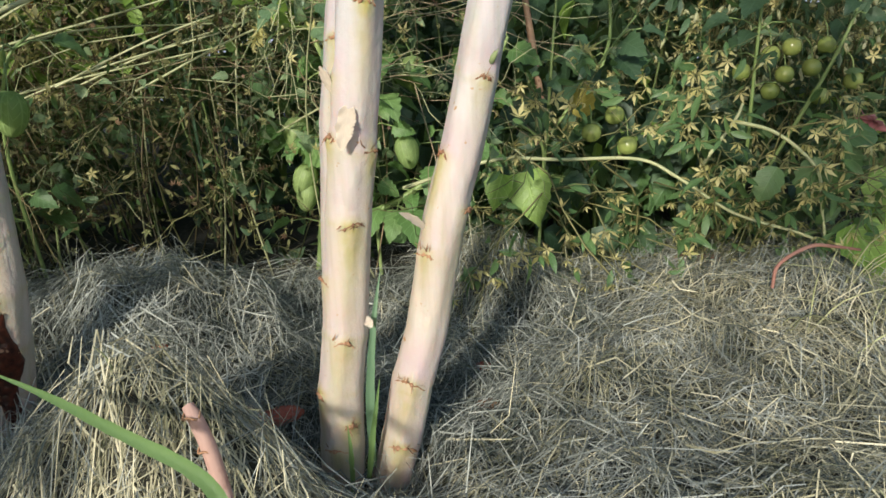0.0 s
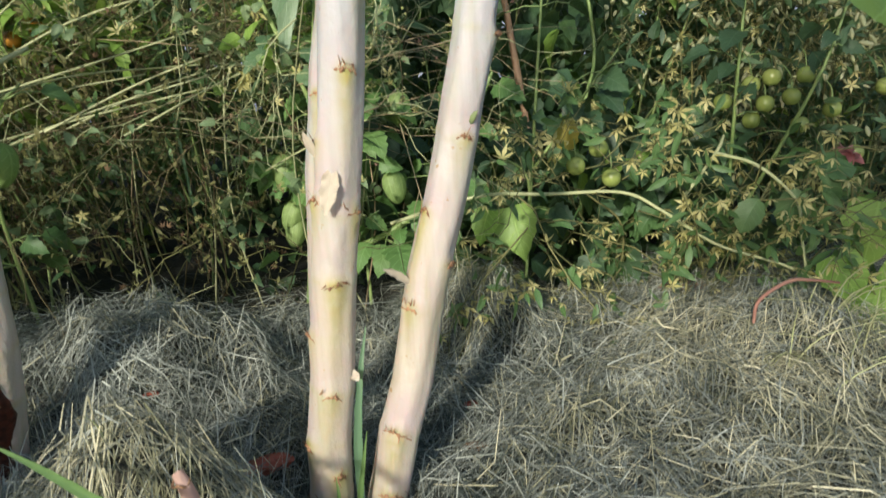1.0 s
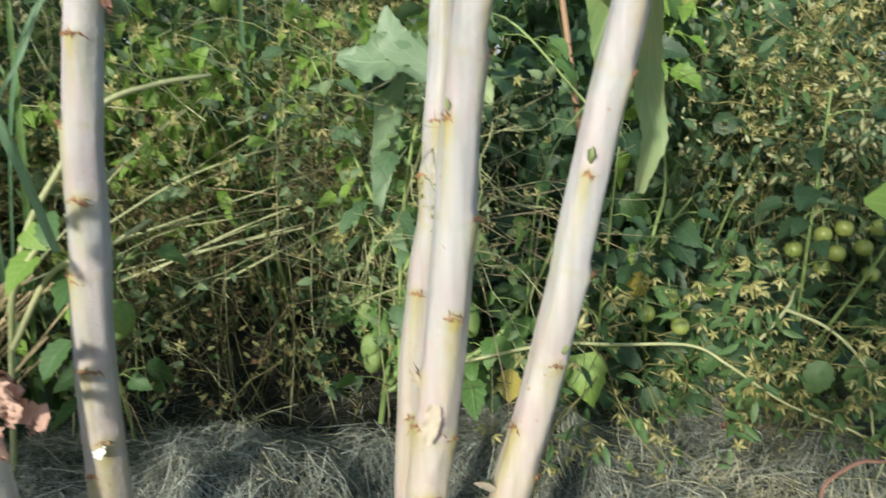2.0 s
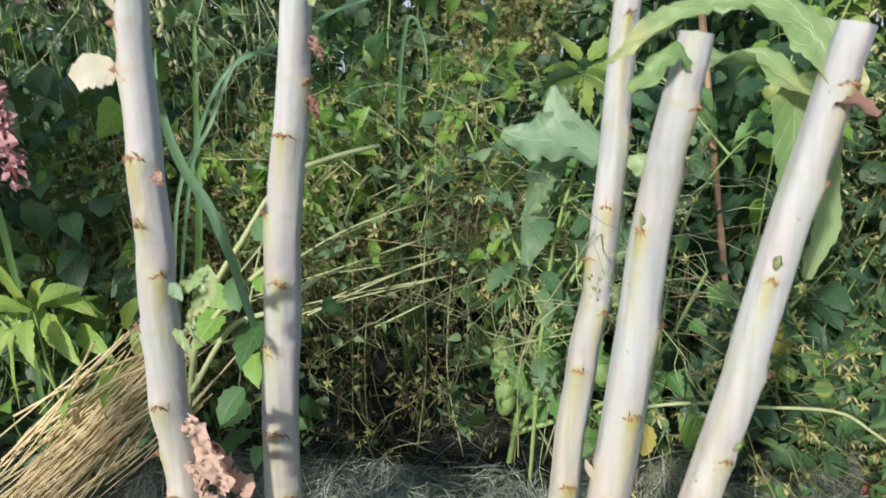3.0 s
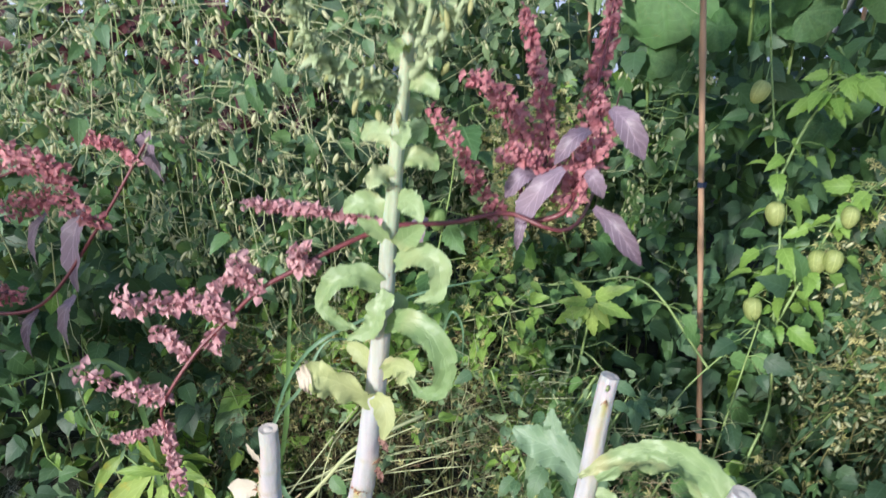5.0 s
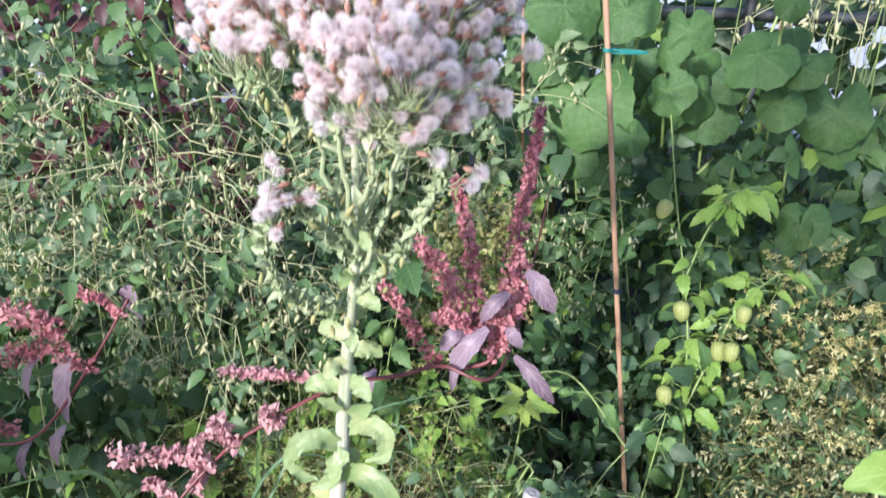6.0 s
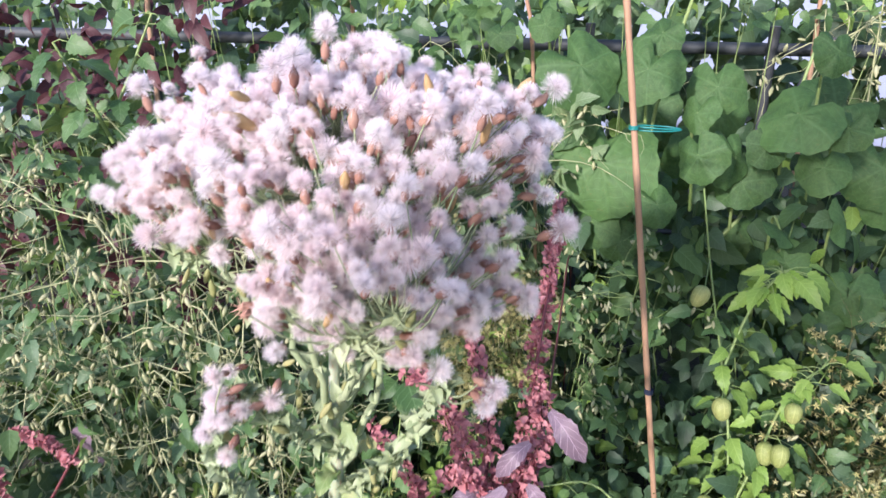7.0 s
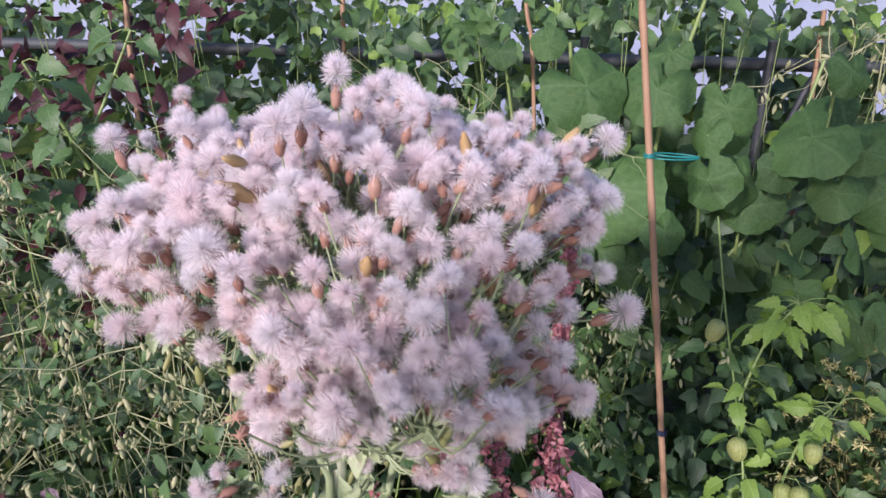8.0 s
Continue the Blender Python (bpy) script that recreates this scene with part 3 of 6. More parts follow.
s2, k2 = stalk("lettuce_stalk", [(0.007, 0.518, -0.06), (0.043, 0.525, 0.069), (0.069, 0.533, 0.187), (0.101, 0.545, 0.305), (0.128, 0.549, 0.44), (0.17, 0.552, 0.64)],
    [0.0150, 0.0165, 0.0165, 0.0160, 0.0155, 0.0146, 0.0128],
    [(0.022, 275, 50), (0.075, 262, 55), (0.177, 235, 45), (0.212, 330, 30), (0.245, 215, 26), (0.306, 290, 40), (0.38, 350, 40), (0.455, 255, 30), (0.53, 330, 35), (0.6, 300, 50)],
    "leaning cream lettuce stalk with its top cut off, standing in mulch", seed=2)
s3, k3 = stalk("lettuce_stalk", [(-0.034, 0.615, 0.0), (-0.023, 0.62, 0.19), (-0.012, 0.625, 0.307), (0.009, 0.635, 0.487), (0.02, 0.66, 0.653), (0.024, 0.666, 0.688)],
    [0.0150, 0.0145, 0.0142, 0.0138, 0.0125, 0.0115],
    [(0.1, 240, 40), (0.22, 285, 50), (0.34, 255, 45), (0.40, 300, 35), (0.445, 215, 50), (0.49, 270, 40), (0.56, 330, 40), (0.655, 280, 30)],
    "slimmer cream lettuce stalk with its top cut off, behind thicker ones", seed=3)
s4, k4 = stalk("lettuce_stalk", [(-0.318, 0.47, 0.0), (-0.325, 0.457, 0.271), (-0.327, 0.45, 0.407), (-0.321, 0.447, 0.54), (-0.3125, 0.443, 0.70)],
    [0.0165, 0.0160, 0.0146, 0.0128, 0.0098],
    [(0.08, 255, 50), (0.18, 290, 50), (0.285, 260, 60), (0.325, 215, 30), (0.37, 268, 45), (0.43, 200, 35), (0.475, 310, 35), (0.515, 265, 25), (0.557, 262, 60), (0.62, 205, 40), (0.65, 215, 45)],
    "straight pale lettuce stalk with its top cut off and dry shreds", seed=4)
s5, k5 = stalk("flowering_lettuce", [(-0.318, 0.562, -0.01), (-0.292, 0.55, 0.12), (-0.283, 0.545, 0.22), (-0.274, 0.54, 0.36), (-0.253, 0.537, 0.53), (-0.234, 0.535, 0.657), (-0.218, 0.533, 0.8), (-0.206, 0.531, 0.94), (-0.189, 0.526, 1.10), (-0.182, 0.515, 1.28)],
    [0.0195, 0.0180, 0.0165, 0.0158, 0.0140, 0.0115, 0.0090, 0.0070, 0.0050, 0.0030],
    [(0.03, 300, 60), (0.07, 250, 60), (0.11, 290, 60), (0.155, 270, 55), (0.2, 250, 40), (0.235, 300, 40), (0.301, 270, 60), (0.38, 235, 40), (0.447, 282, 45), (0.5, 215, 40), (0.565, 262, 45), (0.61, 340, 40)],
    "tall pale lettuce gone to seed, with curled leaves and white fluff", cut=False, seed=5, foot=0.04)
tagged(s5, category="lettuce plant")
green_bud(k2, 0.462, 255, s2)
green_bud(k1, 0.508, 235, s1, 0.7)
green_bud(k2, 0.315, 300, s2, 0.8)
green_bud(k3, 0.67, 270, s3, 0.8)

# rotten brown hollow at the foot of the flowering stalk
g = np.random.default_rng(11)
rot = Heap()
rows = []
for i in range(15):
    hh = 0.035 + 0.0075 * i
    half = 38 * np.sin(np.pi * (i + 0.7) / 15.4) * g.uniform(0.75, 1.2)
    row = []
    for k in range(9):
        c, d, tn = k5(hh, 296 + 12 * np.sin(i * 0.9) + half * (k - 4) / 4)
        row.append(c + d * (0.0008 + 0.0012 * g.uniform() - 0.0015 * (abs(k - 4) == 4)) + tn * g.normal(0, 0.0012))
    rows.append(row)
rot.add(np.array(rows).reshape(-1, 3), [[i * 9 + k, i * 9 + k + 1, (i + 1) * 9 + k + 1, (i + 1) * 9 + k] for i in range(14) for k in range(8)])
part("rot_patch", rot, M["rot"], s5, "dark red rotten patch")


def small_leaf(skin, parent, name, h, ang, length, width, material, rise=0.3, droop=1.2, label="", shape="ovate", curl=0.3):
    c, d, tn = skin(h, ang)
    a = unit(d + tn * rise)
    pts = [c - d * 0.002]
    v = a
    for i in range(5):
        pts.append(pts[-1] + v * length / 5)
        v = unit(v - tn * droop / 5 - d * curl * droop / 10)
    w = {"ovate": [0.35, 0.9, 1.0, 0.8, 0.15], "round": [0.5, 1.0, 1.05, 1.0, 0.45]}[shape]
    return ribbon(name, pts, [q * width for q in w], 0.4 * tn + np.array([-0.1, -0.8, 0.0]), material, parent, label, 0.3, 0.25, int(h * 997 + ang), 0.0007 if material in (M["papery"], M["pinkdry"]) else 0.0)


# broad arched leaf and its neighbours on the leaning stalk
ribbon("leaf", [(0.170, 0.544, 0.582), (0.160, 0.556, 0.612), (0.136, 0.568, 0.642), (0.098, 0.573, 0.658), (0.063, 0.573, 0.655), (0.029, 0.566, 0.637), (0.002, 0.558, 0.616)], [0.022, 0.032, 0.036, 0.026, 0.020, 0.017, 0.005], (-0.1, -0.95, 0.8), M["lettuce"], s2, "long arched pale green leaf", 0.3, 0.35, 1, 0.0011, 0.05)
ribbon("leaf", [(0.157, 0.572, 0.584), (0.124, 0.600, 0.610), (0.081, 0.606, 0.617), (0.048, 0.598, 0.610), (0.022, 0.586, 0.592)], [0.012, 0.028, 0.034, 0.030, 0.010], (-0.1, -0.3, 1.0), M["lettuce"], s2, "ruffled pale green leaf", 0.4, 0.5, 2, 0.0008)
ribbon("leaf", [(0.160, 0.572, 0.605), (0.151, 0.605, 0.585), (0.153, 0.61, 0.545), (0.150, 0.61, 0.500)], [0.012, 0.036, 0.032, 0.008], (0, -1, 0.3), M["lettuce"], s2, "hanging pale green leaf", 0.25, 0.1, 3)
ribbon("leaf", [(0.172, 0.562, 0.60), (0.190, 0.63, 0.585), (0.196, 0.665, 0.517), (0.204, 0.670, 0.470), (0.193, 0.670, 0.419)], [0.006, 0.016, 0.028, 0.027, 0.010], (0.2, -1, 0.2), M["lettuce"], s2, "long hanging leaf", 0.2, 0.12, 4)
ribbon("leaf", [(0.158, 0.538, 0.585), (0.166, 0.528, 0.588), (0.180, 0.522, 0.578)], [0.012, 0.016, 0.010], (0, -0.6, 1), M["pinkdry"], s2, "torn brown leaf base", 0.3, 0.2, 5)
ribbon("leaf", [(0.050, 0.478, 0.612), (0.040, 0.472, 0.620), (0.028, 0.47, 0.614), (0.020, 0.472, 0.602)], [0.006, 0.014, 0.013, 0.005], (0, -0.8, 0.7), M["lettuce"], s1, "small curled leaf", 0.35, 0.35, 6)
ribbon("leaf", [(0.004, 0.655, 0.53), (-0.029, 0.685, 0.543), (-0.063, 0.70, 0.543), (-0.094, 0.71, 0.549)], [0.026, 0.052, 0.046, 0.008], (0.1, -0.9, 0.5), M["lettuce_blue"], s3, "broad blue-green leaf with ragged edge", 0.35, 0.3, 7, 0.0, 0.06)
ribbon("leaf", [(0.004, 0.658, 0.535), (-0.028, 0.69, 0.555), (-0.040, 0.70, 0.575), (-0.043, 0.705, 0.595)], [0.018, 0.034, 0.026, 0.004], (-0.3, -1.0, 0.3), M["lettuce_blue"], s3, "broad blue-green leaf", 0.2, 0.15, 9)
small_leaf(k3, s3, "leaf", 0.53, 350, 0.045, 0.022, M["lettuce"], -0.2, 1.2)
ribbon("leaf", [(-0.02, 0.67, 0.54), (-0.055, 0.78, 0.50), (-0.066, 0.80, 0.438), (-0.078, 0.80, 0.362)], [0.006, 0.03, 0.028, 0.005], (0.3, -1, 0.2), M["lettuce_blue"], s3, "long hanging leaf", 0.2, 0.1, 8)
# leaves of the flowering stalk
ribbon("leaf", [(-0.226, 0.527, 0.690), (-0.245, 0.513, 0.712), (-0.264, 0.503, 0.727), (-0.281, 0.497, 0.733), (-0.289, 0.494, 0.732)], [0.018, 0.032, 0.038, 0.036, 0.030], (-0.25, -0.9, 0.35), M["lettuce_yellow"], s5, "broad yellowing leaf with a dry tip", 0.35, 0.3, 10, 0.0005)
ribbon("leaf", [(-0.286, 0.4935, 0.733), (-0.293, 0.492, 0.731), (-0.300, 0.491, 0.727)], [0.036, 0.028, 0.012], (-0.25, -0.9, 0.35), M["withered"], s5, "dry pinkish leaf tip", 0.2, 0.3, 17)
ribbon("leaf", [(-0.230, 0.524, 0.700), (-0.213, 0.512, 0.701), (-0.207, 0.506, 0.684), (-0.211, 0.505, 0.660)], [0.012, 0.024, 0.020, 0.004], (0.1, -1, 0.5), M["lettuce_yellow"], s5, "", 0.3, 0.15, 11)
ribbon("leaf", [(-0.222, 0.530, 0.725), (-0.203, 0.520, 0.747), (-0.186, 0.512, 0.748), (-0.193, 0.508, 0.733)], [0.010, 0.022, 0.020, 0.006], (0.3, -1, 0.4), M["lettuce_yellow"], s5, "curled leaf yellowing to pink", 0.35, 0.2, 12)
ribbon("leaf", [(-0.231, 0.535, 0.726), (-0.248, 0.540, 0.744), (-0.265, 0.545, 0.747)], [0.012, 0.024, 0.008], (-0.3, -1, 0.4), M["lettuce_yellow"], s5, "", 0.3, 0.15, 18)
ribbon("leaf", [(-0.214, 0.526, 0.790), (-0.186, 0.514, 0.806), (-0.158, 0.507, 0.797), (-0.143, 0.502, 0.770), (-0.147, 0.500, 0.742), (-0.167, 0.503, 0.731), (-0.183, 0.507, 0.745)], [0.014, 0.026, 0.028, 0.023, 0.018, 0.012, 0.004], (0.25, -1.0, 0.75), M["lettuce_soft"], s5, "broad pale green leaf curling over in an S", 0.3, 0.2, 13, 0.0006, 0.05)
ribbon("leaf", [(-0.215, 0.527, 0.834), (-0.236, 0.515, 0.851), (-0.260, 0.507, 0.844), (-0.272, 0.503, 0.820), (-0.258, 0.503, 0.801), (-0.237, 0.505, 0.794)], [0.018, 0.026, 0.024, 0.019, 0.013, 0.003], (-0.25, -1.0, 0.75), M["lettuce_soft"], s5, "green leaf rolled into a curl", 0.35, 0.2, 14, 0.0008, 0.08)
ribbon("leaf", [(-0.203, 0.527, 0.862), (-0.177, 0.516, 0.881), (-0.153, 0.508, 0.875), (-0.154, 0.504, 0.848), (-0.176, 0.506, 0.836)], [0.014, 0.024, 0.022, 0.017, 0.003], (0.25, -1.0, 0.75), M["lettuce_soft"], s5, "green leaf rolled into a curl", 0.35, 0.2, 15, 0.0008, 0.08)
ribbon("leaf", [(-0.207, 0.522, 0.833), (-0.216, 0.511, 0.815), (-0.222, 0.507, 0.796), (-0.247, 0.503, 0.782)], [0.016, 0.024, 0.022, 0.003], (-0.3, -1.0, 0.2), M["lettuce_soft"], s5, "pointed clasping leaf", 0.3, 0.2, 16, 0.0006, 0.08)
ribbon("leaf", [(-0.209, 0.535, 0.824), (-0.202, 0.540, 0.812), (-0.206, 0.545, 0.796)], [0.012, 0.018, 0.005], (0.3, -1.0, 0.3), M["lettuce_blue"], s5, "", 0.3, 0.1, 19)
ribbon("leaf", [(-0.209, 0.525, 0.887), (-0.221, 0.515, 0.905), (-0.235, 0.509, 0.914)], [0.012, 0.020, 0.004], (-0.3, -1.0, 0.3), M["lettuce"], s5, "", 0.3, 0.1, 20)
ribbon("leaf", [(-0.201, 0.525, 0.884), (-0.184, 0.515, 0.901), (-0.168, 0.509, 0.915)], [0.014, 0.024, 0.006], (0.3, -1.0, 0.3), M["lettuce"], s5, "", 0.3, 0.1, 21)
g = np.random.default_rng(21)
for i, h in enumerate(np.linspace(0.91, 1.13, 16)):
    small_leaf(k5, s5, "leaf", h, 190 + 137.5 * i % 360, g.uniform(0.026, 0.042) * (1.3 - (h - 0.9) * 2), 0.019 * (1.3 - (h - 0.9) * 2.2), M["lettuce"], 0.9, 2.2, "", "ovate")
# dry remains
ribbon("leaf", [k4(0.612, 195)[0], (-0.338, 0.44, 0.617), (-0.349, 0.437, 0.616), (-0.359, 0.436, 0.609)], [0.014, 0.022, 0.024, 0.014], (0, -1, 0.2), M["withered"], s4, "dry cream leaf scrap", 0.2, 0.04, 77)
small_leaf(k4, s4, "leaf", 0.655, 200, 0.03, 0.007, M["withered"], 1.4, -0.6, "dry curled shred")
small_leaf(k4, s4, "leaf", 0.55, 330, 0.014, 0.009, M["papery"], -0.4, 0.6, "dry pink scrap")
small_leaf(k4, s4, "leaf", 0.46, 335, 0.022, 0.010, M["lettuce_blue"], 0.9, 2.2, "pale curled leaf")
ribbon("leaf", [(-0.318, 0.447, 0.455), (-0.291, 0.440, 0.468), (-0.277, 0.436, 0.476), (-0.274, 0.434, 0.466), (-0.287, 0.434, 0.449), (-0.292, 0.434, 0.436), (-0.283, 0.434, 0.421)], [0.006, 0.009, 0.011, 0.012, 0.008, 0.006, 0.002], (0.2, -1, 0.3), M["lettuce"], s4, "pale leaf scrap curling down", 0.3, 0.25, 55, 0.0008)
small_leaf(k4, s4, "leaf", 0.43, 340, 0.026, 0.008, M["lettuce"], -0.3, 1.4, "pale curled leaf")
for hh, aa, l, w in ((0.350, 330, 0.048, 0.020), (0.325, 350, 0.040, 0.017), (0.315, 315, 0.036, 0.016)):
    c, d, tn = k4(hh, aa)
    d = d + np.array([0.35, 0, 0])
    ribbon("leaf", [c, c + d * 0.014 + tn * 0.002, c + d * 0.018 - tn * l * 0.45, c + d * 0.028 - tn * l * 0.8, c + d * 0.020 - tn * l * 1.1], [w * 0.3, w * 0.8, w, w * 0.9, w * 0.25], (0.5 - (aa % 4) * 0.3, -1, 0.3), M["papery"], s4, "crumpled dry salmon-pink leaf", 0.3, 0.35, aa, 0.0017)
small_leaf(k5, s5, "leaf", 0.645, 350, 0.024, 0.008, M["pinkdry"], -0.9, 0.8, "dry pink leaf")
small_leaf(k5, s5, "leaf", 0.6, 345, 0.022, 0.008, M["pinkdry"], -0.9, 0.8, "dry pink leaf")
small_leaf(k5, s5, "leaf", 0.23, 290, 0.012, 0.012, M["white"], -0.4, 0.6, "white scrap")
small_leaf(k1, s1, "leaf", 0.292, 262, 0.034, 0.013, M["withered"], -2.2, 0.1, "dry cream flap of skin")
small_leaf(k1, s1, "leaf", 0.134, 335, 0.010, 0.007, M["withered"], -0.3, 1.0, "papery scrap")
small_leaf(k1, s1, "leaf", 0.3, 205, 0.02, 0.006, M["withered"], 1.4, -0.4, "dry shred")
small_leaf(k2, s2, "leaf", 0.19, 215, 0.03, 0.006, M["withered"], 0.6, 0.4, "dry grey shred")

# ---- seed head of the flowering stalk ----
def fluff(seed, radius):
    """A ball of fine hairs that spring from one core."""
    g = np.random.default_rng(seed)
    n = 1150
    d = unit(g.normal(0, 1, (n, 3)) + np.array([0, 0.75, 0]))
    c = np.array([0, 0.45 * radius, 0])
    tip = c + d * radius * g.uniform(0.62, 1.0, n)[:, None] ** 0.8 + g.normal(0, 0.11 * radius, (n, 3))
    sd = unit(np.cross(d, g.normal(0, 1, (n, 3)))) * 0.0095
    v = np.concatenate([c[None], np.stack([tip - sd, tip + sd], 1).reshape(-1, 3)])
    f = np.stack([np.zeros(n, int), 1 + 2 * np.arange(n), 2 + 2 * np.arange(n)], -1)
    return v, f, np.full((len(v), 2), 0.3)


def husk_form(length, width, seed, spread=True):
    """A slim cup of overlapping bracts along +y, dry bracts splayed at its rim."""
    h = drop(length, width, 7)
    g = np.random.default_rng(seed)
    v = h[0] - np.array([0, length * 0.95, 0])
    f = [list(q) for q in h[1]]
    v = v * (1 + 0.12 * g.normal(0, 1, v.shape) * np.array([1, 0, 1]))
    if spread:
        rim = []
        for k in range(7):
            a = np.arctan2(v[15 + k, 2] + v[15 + (k + 1) % 7, 2], v[15 + k, 0] + v[15 + (k + 1) % 7, 0])
            f.append([15 + k, 15 + (k + 1) % 7, len(v) + k])
            rim.append((np.cos(a) * g.uniform(0.0045, 0.0075), g.uniform(-0.003, 0.004), np.sin(a) * g.uniform(0.0045, 0.0075)))
        v = np.vstack([v, rim])
    return v, f, np.full((len(v), 2), 0.3)


fluffs = [one(fluff(i, 1.0), "pappus", M["pappus"]) for i in range(6)]
husks = [one(husk_form(0.0130, 0.0056, i), "seed_head", M["husk"]) for i in range(4)]
greens = [one(husk_form(0.013, 0.0042, i, False), "closed_head", M["huskgreen"]) for i in range(3)]
tans = [one(husk_form(0.015, 0.0046, i + 3, False), "closed_head", M["husktan"]) for i in range(3)]

head_c = np.array([-0.170, 0.515, 1.30])
g = np.random.default_rng(33)
knots = []
for most, tries, where in ((78, 5000, "top"), (20, 1500, "front"), (9, 1500, "low"), (6, 1500, "middle")):
    count = 0
    for _ in range(tries):
        if where == "top":
            a, rad = g.uniform(0, 2 * np.pi), np.sqrt(g.uniform(0, 1))
            x, y = 0.134 * rad * np.cos(a), 0.108 * rad * np.sin(a)
            z = 1.410 - 0.060 * rad ** 5 - abs(g.normal(0, 0.010)) + 0.009 * np.sin(x * 55 + 1) + 0.07 * x - 0.02 * max(0.0, -x - 0.08) / 0.07
            gap = 0.023
        elif where == "front":
            x = g.uniform(-0.10, 0.112)
            z = g.uniform(1.316 - 0.5 * x, 1.372)
            y = -0.100 * np.sqrt(1 - (x / 0.14) ** 2) * (0.72 + 0.28 * (z - 1.24) / 0.13)
            gap = 0.024
        elif where == "low":
            x = g.uniform(0.0, 0.112)
            z = g.uniform(1.268 + 0.30 * abs(x - 0.06), 1.318)
            y = -0.088 * np.sqrt(1 - (x / 0.14) ** 2)
            gap = 0.021
        else:
            x = g.uniform(-0.015, 0.085)
            z = g.uniform(1.308, 1.355)
            y = g.uniform(-0.118, -0.096)
            gap = 0.021
        q = head_c * np.array([1, 1, 0]) + np.array([x, y, z])
        if all(np.linalg.norm(q - w) > gap for w in knots):
            knots.append(q)
            count += 1
        if count == most:
            break
tips = []
for q in knots:
    out = unit(q - np.array([-0.172, 0.53, 1.27]))
    some_n = int(g.integers(4, 10))
    for _ in range(some_n * 4):
        w = q + g.normal(0, 0.0115, 3) * np.array([1.1, 1.0, 0.8]) + out * g.uniform(-0.004, 0.006)
        if all(np.linalg.norm(w - u) > 0.0092 for u in tips):
            tips.append(w)
            some_n -= 1
        if not some_n:
            break
CROWN = len(tips)
for c, n, sp in (((-0.240, 0.452, 1.196), 14, 0.014), ((-0.072, 0.448, 1.232), 2, 0.006), ((-0.15, 0.455, 1.248), 3, 0.012)):
    for _ in range(n):
        tips.append(np.array(c) + g.normal(0, sp, 3))
branches = Heap()
hub = [k5(h, 270)[0] + np.array([0, 0.004, 0]) for h in (1.05, 1.09, 1.13, 1.17, 1.21, 1.25)]
boughs = []
for i in range(9):
    a = 137.5 * i + 20
    rr = 0.10 * (0.35 + 0.65 * ((i * 4) % 9) / 9)
    b0 = hub[i % 6]
    end = np.array([head_c[0] + rr * np.cos(radians(a)) * 1.1, head_c[1] + rr * np.sin(radians(a)), 1.33 - 0.5 * rr + 0.05 * ((i * 4) % 5) / 5])
    mid = b0 * 0.5 + end * 0.5 + np.array([np.cos(radians(a)) * 0.014, np.sin(radians(a)) * 0.014, -0.012])
    line = curve([b0, mid, end], 6)
    line[1:-1] += g.normal(0, 0.0026, (len(line) - 2, 3))
    tube(branches, line, [0.0040, 0.0030, 0.0018], 6)
    boughs.append(line)
for line in list(boughs):
    for k in range(4):
        a0 = line[int(g.integers(len(line) // 3, len(line)))]
        goal = tips[int(g.integers(0, CROWN))] - np.array([0, 0, 0.045])
        if np.linalg.norm(goal - a0) < 0.11:
            side = curve([a0, a0 * 0.5 + goal * 0.5 + np.array([0, 0, -0.008]) + g.normal(0, 0.004, 3), goal], 4)
            tube(branches, side, [0.0022, 0.0014], 5)
            boughs.append(side)
low_l = curve([k5(1.03, 180)[0], (-0.219, 0.50, 1.044), (-0.246, 0.48, 1.058), (-0.261, 0.47, 1.091), (-0.261, 0.46, 1.134), (-0.244, 0.456, 1.175)], 5)
low_r = curve([k5(1.05, 0)[0], (-0.133, 0.49, 1.115), (-0.097, 0.47, 1.183), (-0.08, 0.455, 1.222)], 6)
low_m = curve([hub[1], (-0.215, 0.485, 1.145), (-0.235, 0.465, 1.185)], 6)
for line in (low_l, low_r, low_m):
    tube(branches, line, [0.0048, 0.0038, 0.0024], 6)
    boughs.append(line)
limb = np.concatenate([b[2:] for b in boughs])
high = np.concatenate([b[2:] for b in boughs[:-3]])
more_husks, more_fluff = Heap(), Heap()
twig = Heap()
